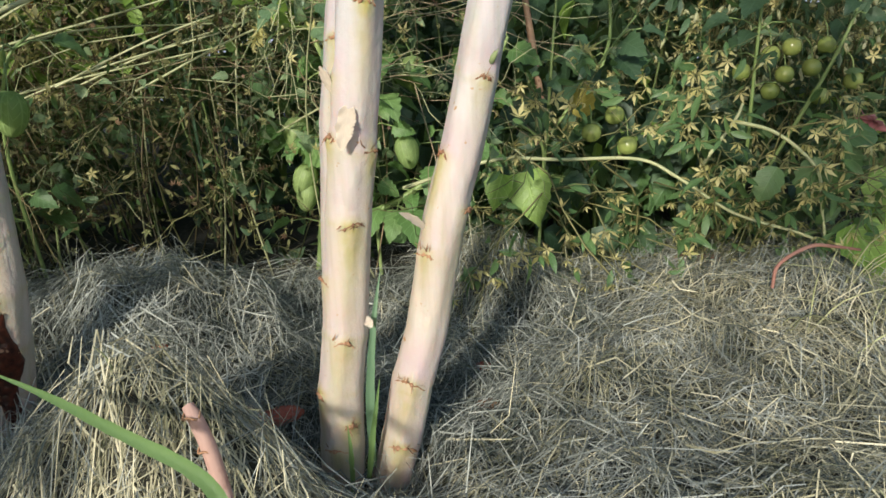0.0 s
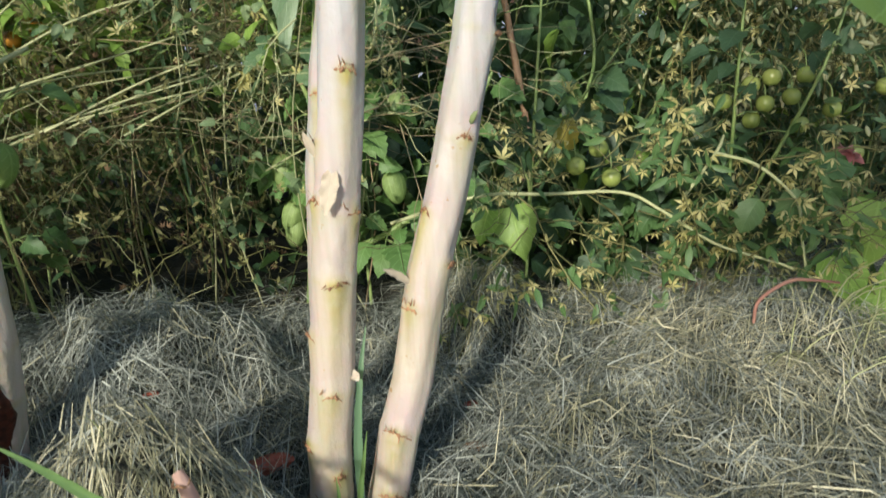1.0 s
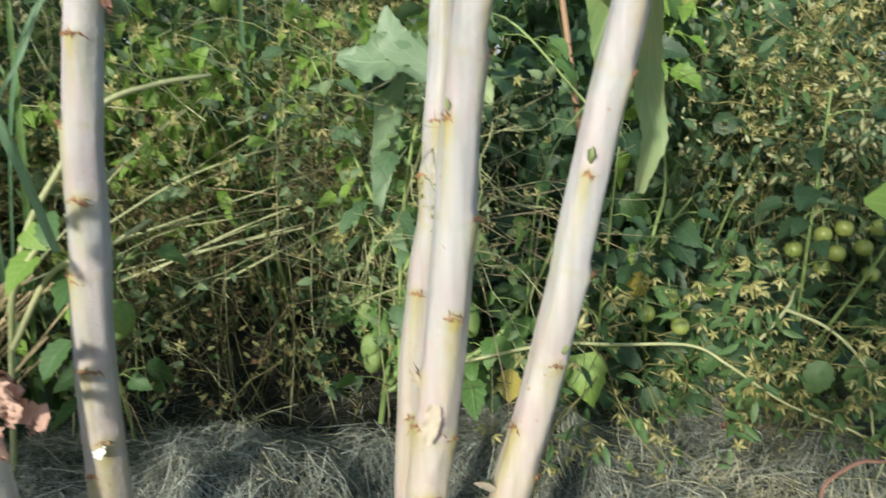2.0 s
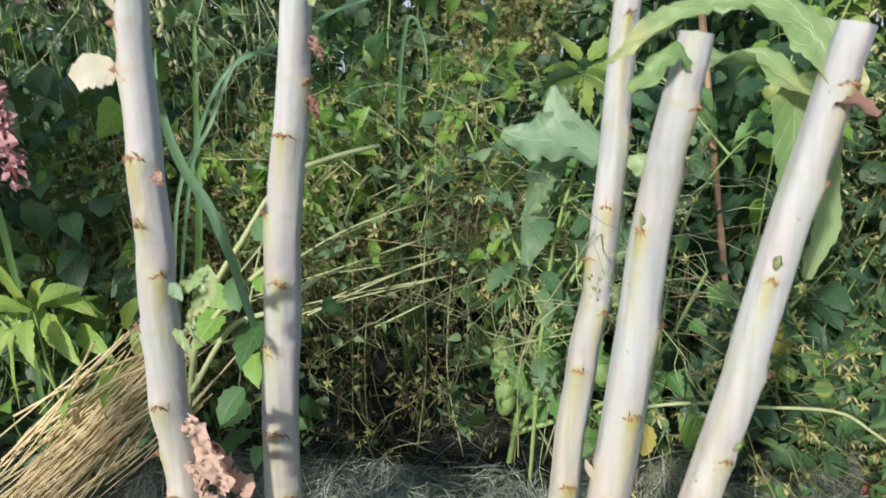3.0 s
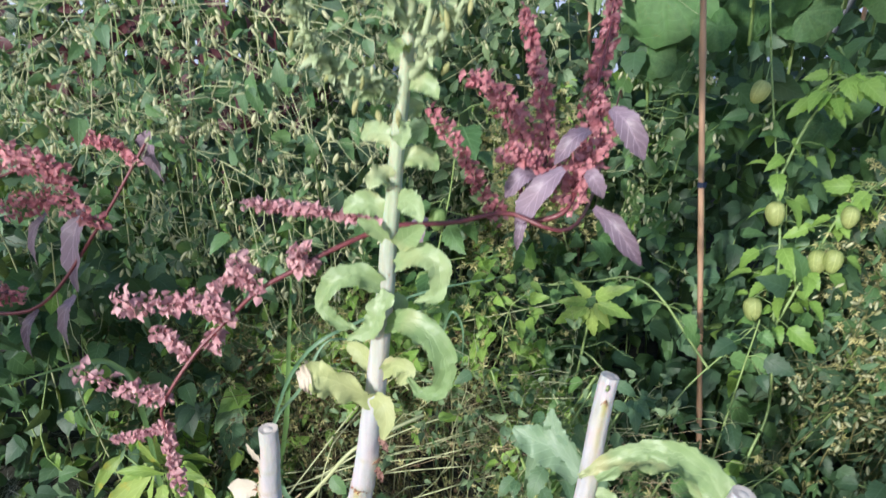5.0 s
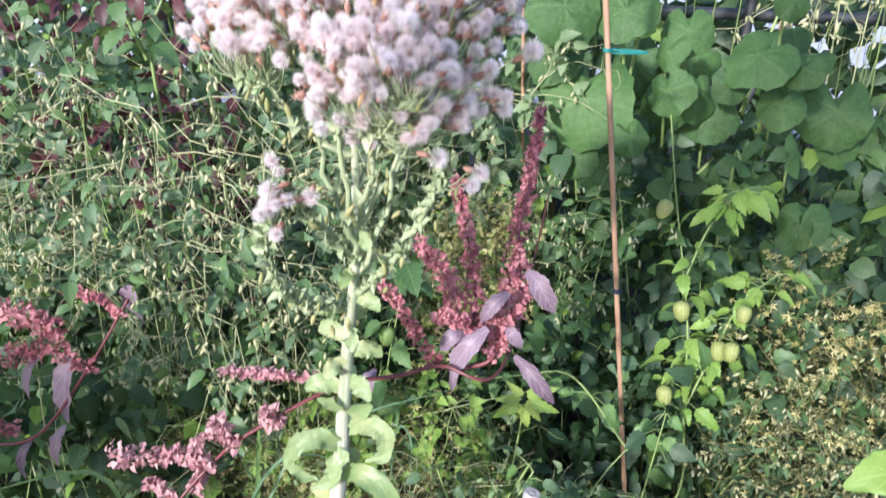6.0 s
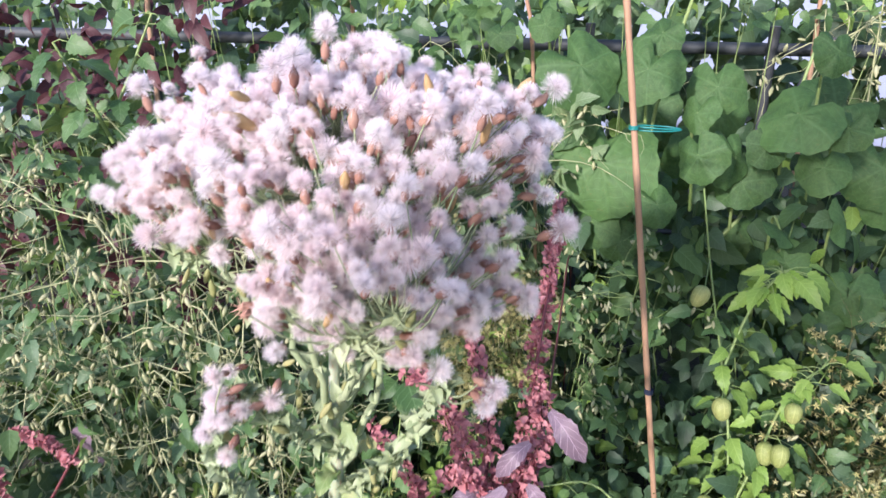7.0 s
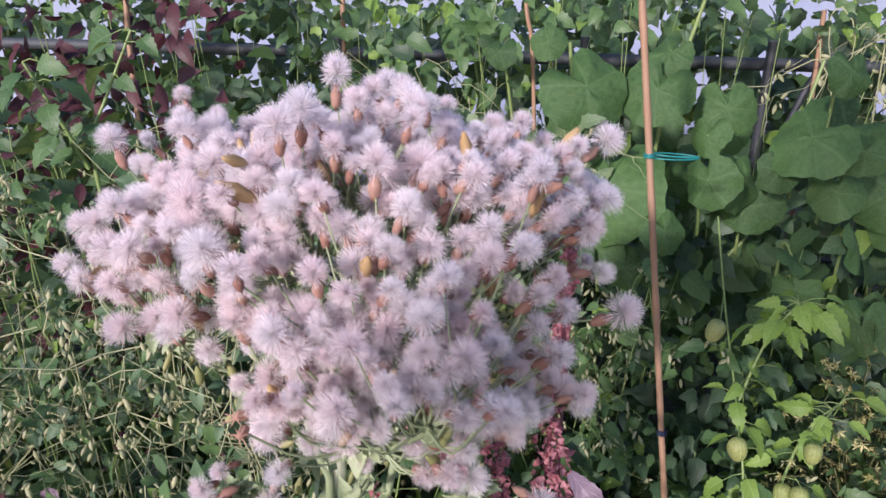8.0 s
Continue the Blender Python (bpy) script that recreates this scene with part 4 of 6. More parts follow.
for i, q in enumerate(tips):
    near_limb = high if i < CROWN else limb
    d = np.linalg.norm(near_limb - (q - np.array([0, 0, 0.045])), axis=1)
    j = int(np.argmin(d + 0.02 * g.uniform(size=len(d))))
    a = near_limb[j]
    end = q - np.array([0, 0, 0.008])
    mid = a * 0.45 + end * 0.55 + np.array([0, 0, -0.008]) + g.normal(0, 0.003, 3)
    tube(twig, curve([a, mid, end], 3), [0.0010, 0.0007, 0.0006], 4, False)
    axis = unit(unit(q - np.array([-0.177, 0.525, 1.26])) + unit(end - mid) * 0.5 + g.normal(0, 0.28, 3))
    m = turn4(axis, g.normal(0, 1, 3), end + axis * 0.005, g.uniform(0.85, 1.2))
    soft = Matrix.Translation((0, 0.001, 0)) @ Matrix.Diagonal((*(g.uniform(0.0068, 0.0092) * g.uniform(0.8, 1.2, 3)), 1.0))
    if i % 2 == 0:
        head = piece("seed_head", husks[i % 4], s5, m)
        if g.uniform() < 0.93:
            puff = new("pappus", fluffs[i % 6])
            puff.parent = head
            puff.matrix_basis = soft
            tagged(puff, "white fluff of fine hairs")
    else:
        for heap, form, mm in ((more_husks, husk_form(0.0130, 0.0056, i % 4), m), (more_fluff, fluff(i % 6, 1.0), m @ soft)):
            a4 = np.array(mm)
            heap.add(form[0] @ a4[:3, :3].T + a4[:3, 3], form[1], form[2])
part("seed_head", more_husks, M["husk"], s5, kind="stuff")
part("pappus", more_fluff, M["pappus"], s5, "white fluff of fine hairs", kind="stuff")
part("branch", branches, M["sage"], s5, "pale green branching flower stems", kind="stuff")
part("twig", twig, M["sage"], s5, "thin pale flower stalks", kind="stuff")
spots = limb[g.integers(0, len(limb), 150)] + g.normal(0, 0.01, (150, 3))
for i, q in enumerate(spots[:110]):
    piece("closed_head", greens[i % 3], s5, turn4(g.normal(0, 0.5, 3) + np.array([0, 0, 1]), g.normal(0, 1, 3), q, g.uniform(0.9, 1.6)))
for i in range(46):
    q = tips[int(g.integers(0, CROWN))]
    m = turn4(unit(q - np.array([-0.172, 0.53, 1.2])) + g.normal(0, 0.3, 3), g.normal(0, 1, 3), q + g.normal(0, 0.006, 3) + np.array([0, 0, 0.006]), g.uniform(1.1, 1.7))
    piece("closed_head", tans[i % 3], s5, m, "dry tan closed flower head")
bits = Heap()
n = 1000
where = np.concatenate([limb, np.repeat(low_l, 6, 0), np.repeat(low_r, 4, 0), np.repeat(low_m, 4, 0)])
where = where[g.integers(0, len(where), n)] + g.normal(0, 0.0022, (n, 3))
strew(bits, leaf(0.0150, 0.0092, "heart", 0.4, 0.7, rows=4), where, frames_of(g.normal(0, 0.8, (n, 3)) + np.array([0, -0.3, 0.7]), g.normal(0, 0.6, (n, 3)) + np.array([0, 0, 1.0])), g.uniform(0.45, 1.25, n))
part("scale_leaf", bits, M["sage"], s5, "small clasping grey-green scale leaves", kind="stuff")

# ---- lantern plants (paper-husked fruit) ----
def leafset(material, *sizes):
    """A few differing leaves of one kind: (length, width, fold, droop)."""
    return [one(leaf(l, w, "point", f, d, 0.13, 11, 0.03), "leaf", material) for l, w, f, d in sizes]


PHY = leafset(M["mid"], (0.066, 0.042, 0.2, 0.7), (0.05, 0.034, 0.35, 1.0), (0.06, 0.036, 0.1, 1.3))
FRESH = leafset(M["fresh"], (0.056, 0.036, 0.2, 0.7), (0.042, 0.029, 0.35, 1.0), (0.05, 0.031, 0.1, 1.3))
LIME = leafset(M["lime"], (0.066, 0.031, 0.3, 0.9), (0.045, 0.021, 0.4, 0.6), (0.058, 0.030, 0.15, 1.3))
PEPPER = leafset(M["pepper"], (0.105, 0.036, 0.3, 1.0), (0.085, 0.026, 0.4, 0.8), (0.095, 0.034, 0.2, 1.4))
GREYL = leafset(M["grey"], (0.07, 0.05, 0.2, 0.6), (0.055, 0.036, 0.3, 1.0), (0.06, 0.046, 0.1, 1.2))
DARKL = leafset(M["dark"], (0.052, 0.034, 0.2, 0.6), (0.042, 0.026, 0.3, 1.0))
SOFT = leafset(M["grey"], (0.046, 0.026, 0.2, 0.8), (0.036, 0.020, 0.3, 1.0), (0.052, 0.025, 0.1, 1.2))
POD = one(ball(0.0165, 0.0165, 1, 0.42, 0.06, 20, 10), "pod", M["pod"])
PODG = one(ball(0.0160, 0.0165, 1, 0.45, 0.06, 20, 10), "pod", M["podgreen"])


def lantern_plant(lines, leaves, pods, seed, label, leafset, podmesh, stem=0.0028, spread=0.05, fore=-0.01):
    """Forked stems, leaves along them, husked fruit on short stalks. pods: places of their tops."""
    g = np.random.default_rng(seed)
    ob = thing("lantern_plant", lines[0][0], label, "plant", "lantern plants")
    allp = []
    for line in lines:
        h = Heap()
        p = curve(line, 6)
        tube(h, p, [stem, stem * 0.8, stem * 0.5], 6)
        part("stem", h, M["greenstem"], ob)
        allp.append((p, np.gradient(p, axis=0)))
    stalks = Heap()
    for i in range(leaves):
        if i % 3 == 0:
            p, tn = allp[(i // 3) % len(allp)]
            node = int(g.integers(len(p) // 6, len(p)))
            turned = g.uniform(0, 2 * np.pi)
        j = min(len(p) - 1, max(0, node + int(g.integers(-1, 2))))
        a = turned + 2.1 * (i % 3) + g.normal(0, 0.4)
        out = unit(np.array([np.cos(a), np.sin(a) - 0.35, g.uniform(-0.3, 0.4)]))
        foot = p[j] + out * g.uniform(0.012, spread)
        tube(stalks, [p[j], (p[j] + foot) / 2 + np.array([0, 0, 0.004]), foot], [0.0011, 0.0008], 4, False)
        piece("leaf", leafset[i % len(leafset)], ob, turn4(out * np.array([1, 1, 0.5]) + np.array([0, 0, -0.25]), np.array([-0.25, -0.45, 1.0]) + g.normal(0, 0.35, 3), foot, g.uniform(0.6, 1.15)))
    for q in pods:
        q = np.array(q) + np.array([0, fore, 0.004])
        best = min((np.linalg.norm(p - (q + np.array([0, 0, 0.02])), axis=1).min(), k) for k, (p, _) in enumerate(allp))[1]
        p = allp[best][0]
        a = p[int(np.argmin(np.linalg.norm(p - (q + np.array([0, 0, 0.02])), axis=1)))]
        tube(stalks, curve([a, (a + q) / 2 + np.array([0, 0, 0.012]), q], 4), 0.0009, 4, False)
        piece("pod", podmesh, ob, Matrix.Translation(q) @ pose(0, 0, 0, g.normal(0, 9), g.normal(0, 9), g.uniform(0, 360)) @ Matrix.Scale(g.uniform(1.02, 1.25), 4), "papery green lantern husk" if podmesh is PODG else "papery yellow-green lantern husk")
    part("leaf_stalk", stalks, M["greenstem"], ob, kind="stuff")
    return ob


UP = np.array([0, 0, 0.019])


def tops(*pods):
    return [np.array(p) + UP for p in pods]


PODS = ((0.232, 1.26, 0.927), (0.283, 1.22, 0.723), (0.393, 1.20, 0.653), (0.37, 1.22, 0.642), (0.407, 1.22, 0.728), (0.263, 1.14, 0.568))
lantern_plant([[(0.30, 1.08, 0.0), (0.305, 1.1, 0.25), (0.335, 1.15, 0.36), (0.314, 1.18, 0.535), (0.312, 1.25, 0.654), (0.29, 1.3, 0.78), (0.253, 1.33, 0.945), (0.222, 1.35, 1.103)],
    [(0.314, 1.18, 0.50), (0.361, 1.22, 0.625), (0.419, 1.3, 0.721), (0.49, 1.34, 0.775)], [(0.291, 1.3, 0.743), (0.333, 1.34, 0.868), (0.383, 1.36, 0.948)]],
    92, tops(*PODS), 51,
    "lantern plant with lime-green leaves and yellow-green husks beside a bamboo cane", LIME, POD, 0.0032, fore=0.0)
lantern_plant([[(0.10, 0.98, 0.0), (0.128, 1.0, 0.385), (0.265, 1.1, 0.552)], [(0.20, 1.06, 0.48), (0.078, 1.1, 0.61), (-0.02, 1.1, 0.60), (-0.10, 1.09, 0.585)], [(-0.02, 1.05, 0.05), (-0.04, 1.05, 0.3), (-0.09, 1.08, 0.5)]], 34, [], 52,
    "young lantern plant with soft green leaves among darker ones", FRESH, POD, 0.0025)
lantern_plant([[(-0.103, 0.92, 0.05), (-0.088, 0.92, 0.146), (-0.066, 0.92, 0.224), (-0.053, 0.92, 0.297), (-0.044, 0.93, 0.378), (0.01, 0.95, 0.50)], [(-0.099, 0.92, 0.093), (-0.063, 0.92, 0.149), (-0.028, 0.92, 0.21), (-0.011, 0.92, 0.295), (-0.004, 0.92, 0.347), (0.05, 0.95, 0.46)], [(-0.083, 0.92, 0.147), (-0.087, 0.92, 0.203), (-0.10, 0.92, 0.245)], [(-0.09, 0.92, 0.10), (0.03, 0.93, 0.15), (0.10, 0.94, 0.22), (0.16, 0.96, 0.34)]],
    98, tops((-0.109, 0.91, 0.232), (-0.10, 0.91, 0.172), (-0.103, 0.91, 0.150), (0.037, 0.95, 0.299), (0.02, 0.93, 0.20)), 53,
    "lantern plant with dull green husks on thick pale stems", FRESH, PODG, 0.0048)
# Dark leaves here stand in for the shade behind the stalks.
lantern_plant([[(0.20, 0.98, 0.05), (0.215, 0.98, 0.25), (0.23, 0.99, 0.42), (0.25, 1.0, 0.62)], [(0.21, 0.98, 0.2), (0.28, 0.97, 0.30), (0.33, 0.98, 0.36)], [(0.2, 0.98, 0.1), (0.2, 0.93, 0.2), (0.16, 0.9, 0.24)]], 34, [], 54, "leafy plant behind the stalks, small toothed leaves darkened for shade", DARKL, PODG, 0.0026)
lime_lantern = lantern_plant([[(-0.66, 0.76, 0.05), (-0.675, 0.73, 0.22), (-0.67, 0.71, 0.335)], [(-0.665, 0.75, 0.15), (-0.60, 0.73, 0.25), (-0.545, 0.70, 0.32)], [(-0.67, 0.74, 0.2), (-0.73, 0.73, 0.30), (-0.775, 0.74, 0.32)]], 7, tops((-0.762, 0.70, 0.20), (-0.54, 0.75, 0.281)), 55,
    "lantern plant with long yellowing lime leaves beside dry straw", PEPPER[:1], POD, 0.003)
for k, (a, b, w) in enumerate((((-0.664, 0.70, 0.337), (-0.734, 0.67, 0.348), 0.022), ((-0.681, 0.72, 0.326), (-0.696, 0.69, 0.406), 0.018), ((-0.690, 0.74, 0.320), (-0.646, 0.71, 0.376), 0.020), ((-0.656, 0.70, 0.338), (-0.565, 0.67, 0.378), 0.030), ((-0.665, 0.72, 0.322), (-0.599, 0.69, 0.271), 0.034), ((-0.712, 0.74, 0.305), (-0.833, 0.71, 0.184), 0.036), ((-0.685, 0.70, 0.327), (-0.677, 0.67, 0.219), 0.022), ((-0.711, 0.72, 0.304), (-0.786, 0.69, 0.158), 0.036), ((-0.778, 0.74, 0.316), (-0.828, 0.71, 0.235), 0.026), ((-0.641, 0.72, 0.348), (-0.568, 0.69, 0.338), 0.028), ((-0.638, 0.74, 0.295), (-0.568, 0.71, 0.274), 0.034), ((-0.556, 0.70, 0.276), (-0.557, 0.67, 0.207), 0.030), ((-0.516, 0.72, 0.291), (-0.503, 0.69, 0.228), 0.024), ((-0.732, 0.74, 0.309), (-0.763, 0.71, 0.195), 0.022), ((-0.54, 0.70, 0.32), (-0.481, 0.67, 0.371), 0.022))):
    a, b = np.array(a), np.array(b)
    bow = np.array([0, -0.006, 0.010])
    ribbon("leaf", [a, a * 0.7 + b * 0.3 + bow, a * 0.4 + b * 0.6 + bow, a * 0.15 + b * 0.85 + bow * 0.4, b], [w * 0.3, w * 0.85, w * 0.7, w * 0.32, w * 0.04], (-0.7 + 0.6 * (k % 3), -0.9, 0.5 + 0.3 * (k % 2)), M["pepper"], lime_lantern, "", 0.3, 0.12, 40 + k, 0.0, 0.05)
lantern_plant([[(-0.84, 0.98, 0.05), (-0.83, 0.97, 0.3), (-0.81, 0.97, 0.46)], [(-0.83, 0.97, 0.25), (-0.6, 0.95, 0.42), (-0.5, 1.0, 0.5)]], 40, tops((-0.818, 0.97, 0.403)), 56, "lantern plant with dark leaves and a single green husk", GREYL, PODG, 0.003)
lantern_plant([[(-0.40, 0.80, 0.08), (-0.38, 0.74, 0.24), (-0.345, 0.71, 0.33), (-0.32, 0.72, 0.36)]], 9, tops((-0.336, 0.70, 0.283)), 57, "low lantern shoot carrying one pale green husk with a hole", PHY, PODG, 0.0024)
lantern_plant([[(-0.27, 1.12, 0.05), (-0.29, 1.05, 0.4), (-0.28, 0.98, 0.63), (-0.25, 0.95, 0.80), (-0.24, 0.95, 0.92)]], 30, tops((-0.287, 0.95, 0.630), (-0.29, 0.96, 0.575), (-0.266, 0.95, 0.745)), 58, "slender lantern shoot with green husks behind the tall stalk", PHY, PODG, 0.0022)
lantern_plant([[(-0.80, 1.2, 0.6), (-0.80, 1.15, 1.1), (-0.799, 1.15, 1.23), (-0.776, 1.17, 1.30), (-0.736, 1.2, 1.40)], [(-0.80, 1.13, 1.19), (-0.82, 1.11, 1.27), (-0.857, 1.1, 1.36)], [(-0.80, 1.15, 1.0), (-0.86, 1.1, 1.14), (-0.9, 1.05, 1.2)]], 44, [], 59, "climbing shoot with broad toothed green leaves", PHY, PODG, 0.004)
lantern_plant([[(-0.07, 0.86, 0.05), (-0.05, 0.82, 0.35), (-0.02, 0.80, 0.5), (0.02, 0.83, 0.585)], [(-0.05, 0.83, 0.3), (0.03, 0.84, 0.46), (0.06, 0.86, 0.53)], [(-0.05, 0.83, 0.3), (-0.11, 0.82, 0.46), (-0.15, 0.84, 0.55)]], 58, [], 60, "bushy green plant with soft drooping leaves", SOFT, PODG, 0.003)
lantern_plant([[(0.50, 1.02, 0.05), (0.49, 0.98, 0.3), (0.50, 0.98, 0.5)], [(0.5, 1.0, 0.1), (0.58, 0.95, 0.3), (0.62, 0.95, 0.42)]], 22, [], 61, "leafy dark green plant at the mulch's edge", DARKL, PODG, 0.003)


# ---- lime shoot with a rosette of pointed leaves ----
shoot = thing("lime_shoot", (-0.03, 1.02, 0.0), "fresh lime shoot topped by a rosette of pointed leaves", "plant")
h = Heap()
tube(h, curve([(-0.03, 1.02, 0.0), (-0.035, 1.01, 0.3), (-0.02, 1.0, 0.5), (-0.012, 1.0, 0.60)], 6), [0.003, 0.0018], 6)
part("stem", h, M["greenstem"], shoot)
ROSETTE = leafset(M["pepper"], (0.075, 0.026, 0.25, 0.9), (0.06, 0.020, 0.3, 0.7))
for k, (dx, dz, up) in enumerate(((-0.9, -0.4, 0.0), (-0.5, -0.8, 0.0), (0.1, -1.0, 0.0), (0.6, -0.8, 0.01), (1.0, -0.1, 0.01), (-0.5, 0.6, 0.02), (0.5, 0.5, 0.02), (-1.0, 0.1, 0.01))):
    piece("leaf", ROSETTE[k % 2], shoot, turn4((dx, -0.35, dz), (-0.2, -0.9, 0.6), (-0.012 + dx * 0.008, 0.998, 0.60 + up), 0.95 - 0.05 * (k % 3)))

# ---- twiggy tangles ----
def fork(heap, a, d, length, r, depth, g, ends, zig=0.35, sag=0.1, n=4):
    """A zigzag twig that forks; gathers the ends."""
    p = [np.asarray(a, float)]
    v = unit(d)
    for i in range(4):
        v = unit(v + g.normal(0, zig, 3) * np.array([1, 0.8, 1]) - np.array([0, 0, sag]))
        p.append(p[-1] + v * length / 4)
    tube(heap, p, [r, r * 0.6], n, False)
    ends.append((p[-1], v))
    ends.append((p[2], v))
    if depth:
        for j in (2, 3, 4):
            if g.uniform() < 0.85:
                fork(heap, p[j], unit(v + g.normal(0, 0.75, 3)), length * g.uniform(0.45, 0.75), r * 0.62, depth - 1, g, ends, zig, sag, 3)


def some(nm, form, material, ob, q, turn, size, most):
    """Those that stand foremost as pieces of their own, the rest joined."""
    order = np.argsort(q[:, 1])
    me = one(form, nm, material)
    for i in order[:most]:
        piece(nm, me, ob, Matrix.Translation(q[i]) @ Matrix(turn[i].tolist()).to_4x4() @ Matrix.Scale(float(size[i]), 4))
    rest = order[most:]
    if len(rest):
        b = Heap()
        strew(b, form, q[rest], turn[rest], size[rest])
        part(nm, b, material, ob, kind="stuff")


def tangle(name, label, category, seeds, box, twigs, rise, forms, seed, leaves=None, depth=2, length=0.22, r=0.0016, sag=0.1, zig=0.35, rooted=True):
    """A loose bush of fine forked twigs in a box, bearing many small forms. forms: (name, form, material, share, size)."""
    g = np.random.default_rng(seed)
    c = (0.5 * (box[0] + box[1]), 0.5 * (box[2] + box[3]), 0.0)
    ob = thing(name, c, label, category)
    h, ends = Heap(), []
    lo, hi = np.array(box[0::2]), np.array(box[1::2])
    main = Heap()
    for i in range(seeds):
        a = g.uniform(lo, hi)
        root = np.array([a[0] + g.normal(0, 0.05), min(a[1] + 0.1, hi[1]), 0.0])
        if i % 8 == 0 and (rooted or i == 0):
            if not rooted:
                root = np.array([-0.09, 0.92, 0.06])
            tube(main, curve([root, (root + a) / 2 + g.normal(0, 0.03, 3), a], 4), [r * 1.7, r], 4, False)
        fork(h, a, g.normal(0, 1, 3) * np.array([1, 0.6, 0.7]) + np.array(rise), length * g.uniform(0.7, 1.2), r, depth, g, ends, zig, sag)
    part("stem", main, twigs, ob, kind="stuff")
    part("twig", h, twigs, ob, kind="stuff")
    at = np.array([e[0] for e in ends])
    keep = ((at > lo - 0.12) & (at < hi + 0.12)).all(1)
    at = at[keep]
    for nm, form, material, share, size, hang in forms:
        k = int(len(at) * share)
        pick = g.integers(0, len(at), k)
        q = at[pick] + g.normal(0, 0.006, (k, 3))
        d = g.normal(0, 0.6, (k, 3)) + np.array(hang)
        some(nm, form, material, ob, q, frames_of(d, g.normal(0, 0.7, (k, 3)) + np.array([-0.2, -0.6, 0.8])), size * g.uniform(0.6, 1.3, k), 85)
    return ob, at


STAR = star(0.011, 5, -0.3)
BELL = drop(0.018, 0.0065)
SMALL = leaf(0.038, 0.021, "point", 0.25, 0.7, 0.1, 8)
FINE = leaf(0.024, 0.007, "lance", 0.2, 0.5, rows=4)
CLUB = drop(0.006, 0.005)

tangle("dry_tangle", "tangle of dry olive and brown flower stems with withered heads", "dry plant", 150, (-0.80, -0.20, 0.86, 1.08, 0.25, 0.44), M["browntwig"], (0.5, -0.1, 0.05),
    [("withered_head", star(0.006, 6, 0.8), M["brown"], 0.35, 0.8, (0, -0.3, -0.5)), ("calyx", STAR, M["star"], 0.03, 0.8, (0, -0.4, -0.6)), ("leaf", FINE, M["mid"], 0.35, 0.8, (0, -0.3, -0.4)), ("leaf", leaf(0.013, 0.0045, "lance", 0.2, 0.5, rows=3), M["fleck"], 2.2, 0.85, (0, -0.3, -0.2)), ("seed", star(0.005, 5, 0.6), M["huskgreen"], 0.5, 0.9, (0, -0.3, -1))], 71, length=0.22, r=0.0008, sag=0.05, zig=0.32)
tangle("tomato_bush", "tomato bush gone to seed, with yellowed star-shaped calyxes on fine twigs", "tomato plant", 56, (0.16, 0.60, 0.86, 1.04, 0.03, 0.20), M["olive"], (0.0, -0.4, 0.2),
    [("calyx", star(0.012, 5, -0.5), M["star"], 1.2, 0.9, (0, -0.5, -0.9)), ("leaf", FINE, M["mid"], 1.3, 1.1, (0, -0.4, -0.3))], 72, length=0.17, r=0.0013)
bush, _ = tangle("tomato_bush", "tomato bush with green fruit and yellowed star-shaped calyxes", "tomato plant", 60, (0.42, 1.02, 1.08, 1.30, 0.12, 0.50), M["olive"], (0.0, -0.2, 0.25),
    [("calyx", star(0.011, 5, -0.4), M["star"], 0.2, 0.65, (0, -0.5, -0.7)), ("leaf", FINE, M["dark"], 1.0, 1.2, (0, -0.4, -0.3))], 73, length=0.2, r=0.0015)
TOM = one(ball(0.0125, 0.0118, n=14, m=8), "tomato", M["tomato"])
RIPE = one(ball(0.0115, 0.0108, n=14, m=8), "tomato", M["ripe"])
for q in ((0.518, 1.000, 0.314), (0.546, 1.000, 0.323), (0.539, 1.000, 0.287), (0.575, 1.000, 0.295), (0.593, 1.000, 0.323), (0.670, 1.000, 0.212), (0.521, 1.000, 0.266), (0.633, 1.000, 0.275), (0.589, 1.000, 0.256), (0.480, 1.000, 0.293), (0.704, 1.000, 0.302), (0.290, 0.918, 0.250), (0.259, 0.909, 0.230), (0.305, 0.909, 0.212)):
    stem = Heap()
    tube(stem, curve([np.array(q) + np.array([0.0, 0.03, 0.03]), np.array(q) + np.array([0, 0.008, 0.018]), q], 4), 0.0009, 4, False)
    part("fruit_stalk", stem, M["greenstem"], bush)
    piece("tomato", TOM, bush, Matrix.Translation(q), "small round green tomato")
for q in ((-0.472, 0.99, 0.427), (-0.436, 0.99, 0.438), (-0.455, 1.0, 0.46)):
    piece("tomato", RIPE, bush, Matrix.Translation(q), "small ripening orange tomato")
tangle("tomato_bush", "leafy tomato bush with yellowed calyxes behind dry stems", "tomato plant", 44, (-0.62, -0.12, 0.93, 1.10, 0.42, 0.56), M["greenstem"], (0.1, -0.3, 0.2),
    [("calyx", star(0.012, 5, -0.3), M["star"], 0.75, 0.85, (0, -0.6, -0.5)), ("leaf", SMALL, M["lime"], 1.0, 0.8, (0, -0.5, 0.0))], 87, length=0.16, r=0.0012)
tangle("tomato_bush", "taller tomato bush with bright yellow dry calyxes", "tomato plant", 62, (0.46, 1.08, 1.10, 1.35, 0.40, 0.64), M["olive"], (0.0, -0.2, 0.2),
    [("calyx", star(0.011, 5, -0.3), M["star"], 0.9, 0.85, (0, -0.6, -0.5)), ("husk", BELL, M["bell"], 0.5, 0.8, (0, -0.3, -0.8)), ("leaf", FINE, M["mid"], 0.5, 1.2, (0, -0.4, -0.3))], 74, length=0.18, r=0.0014)
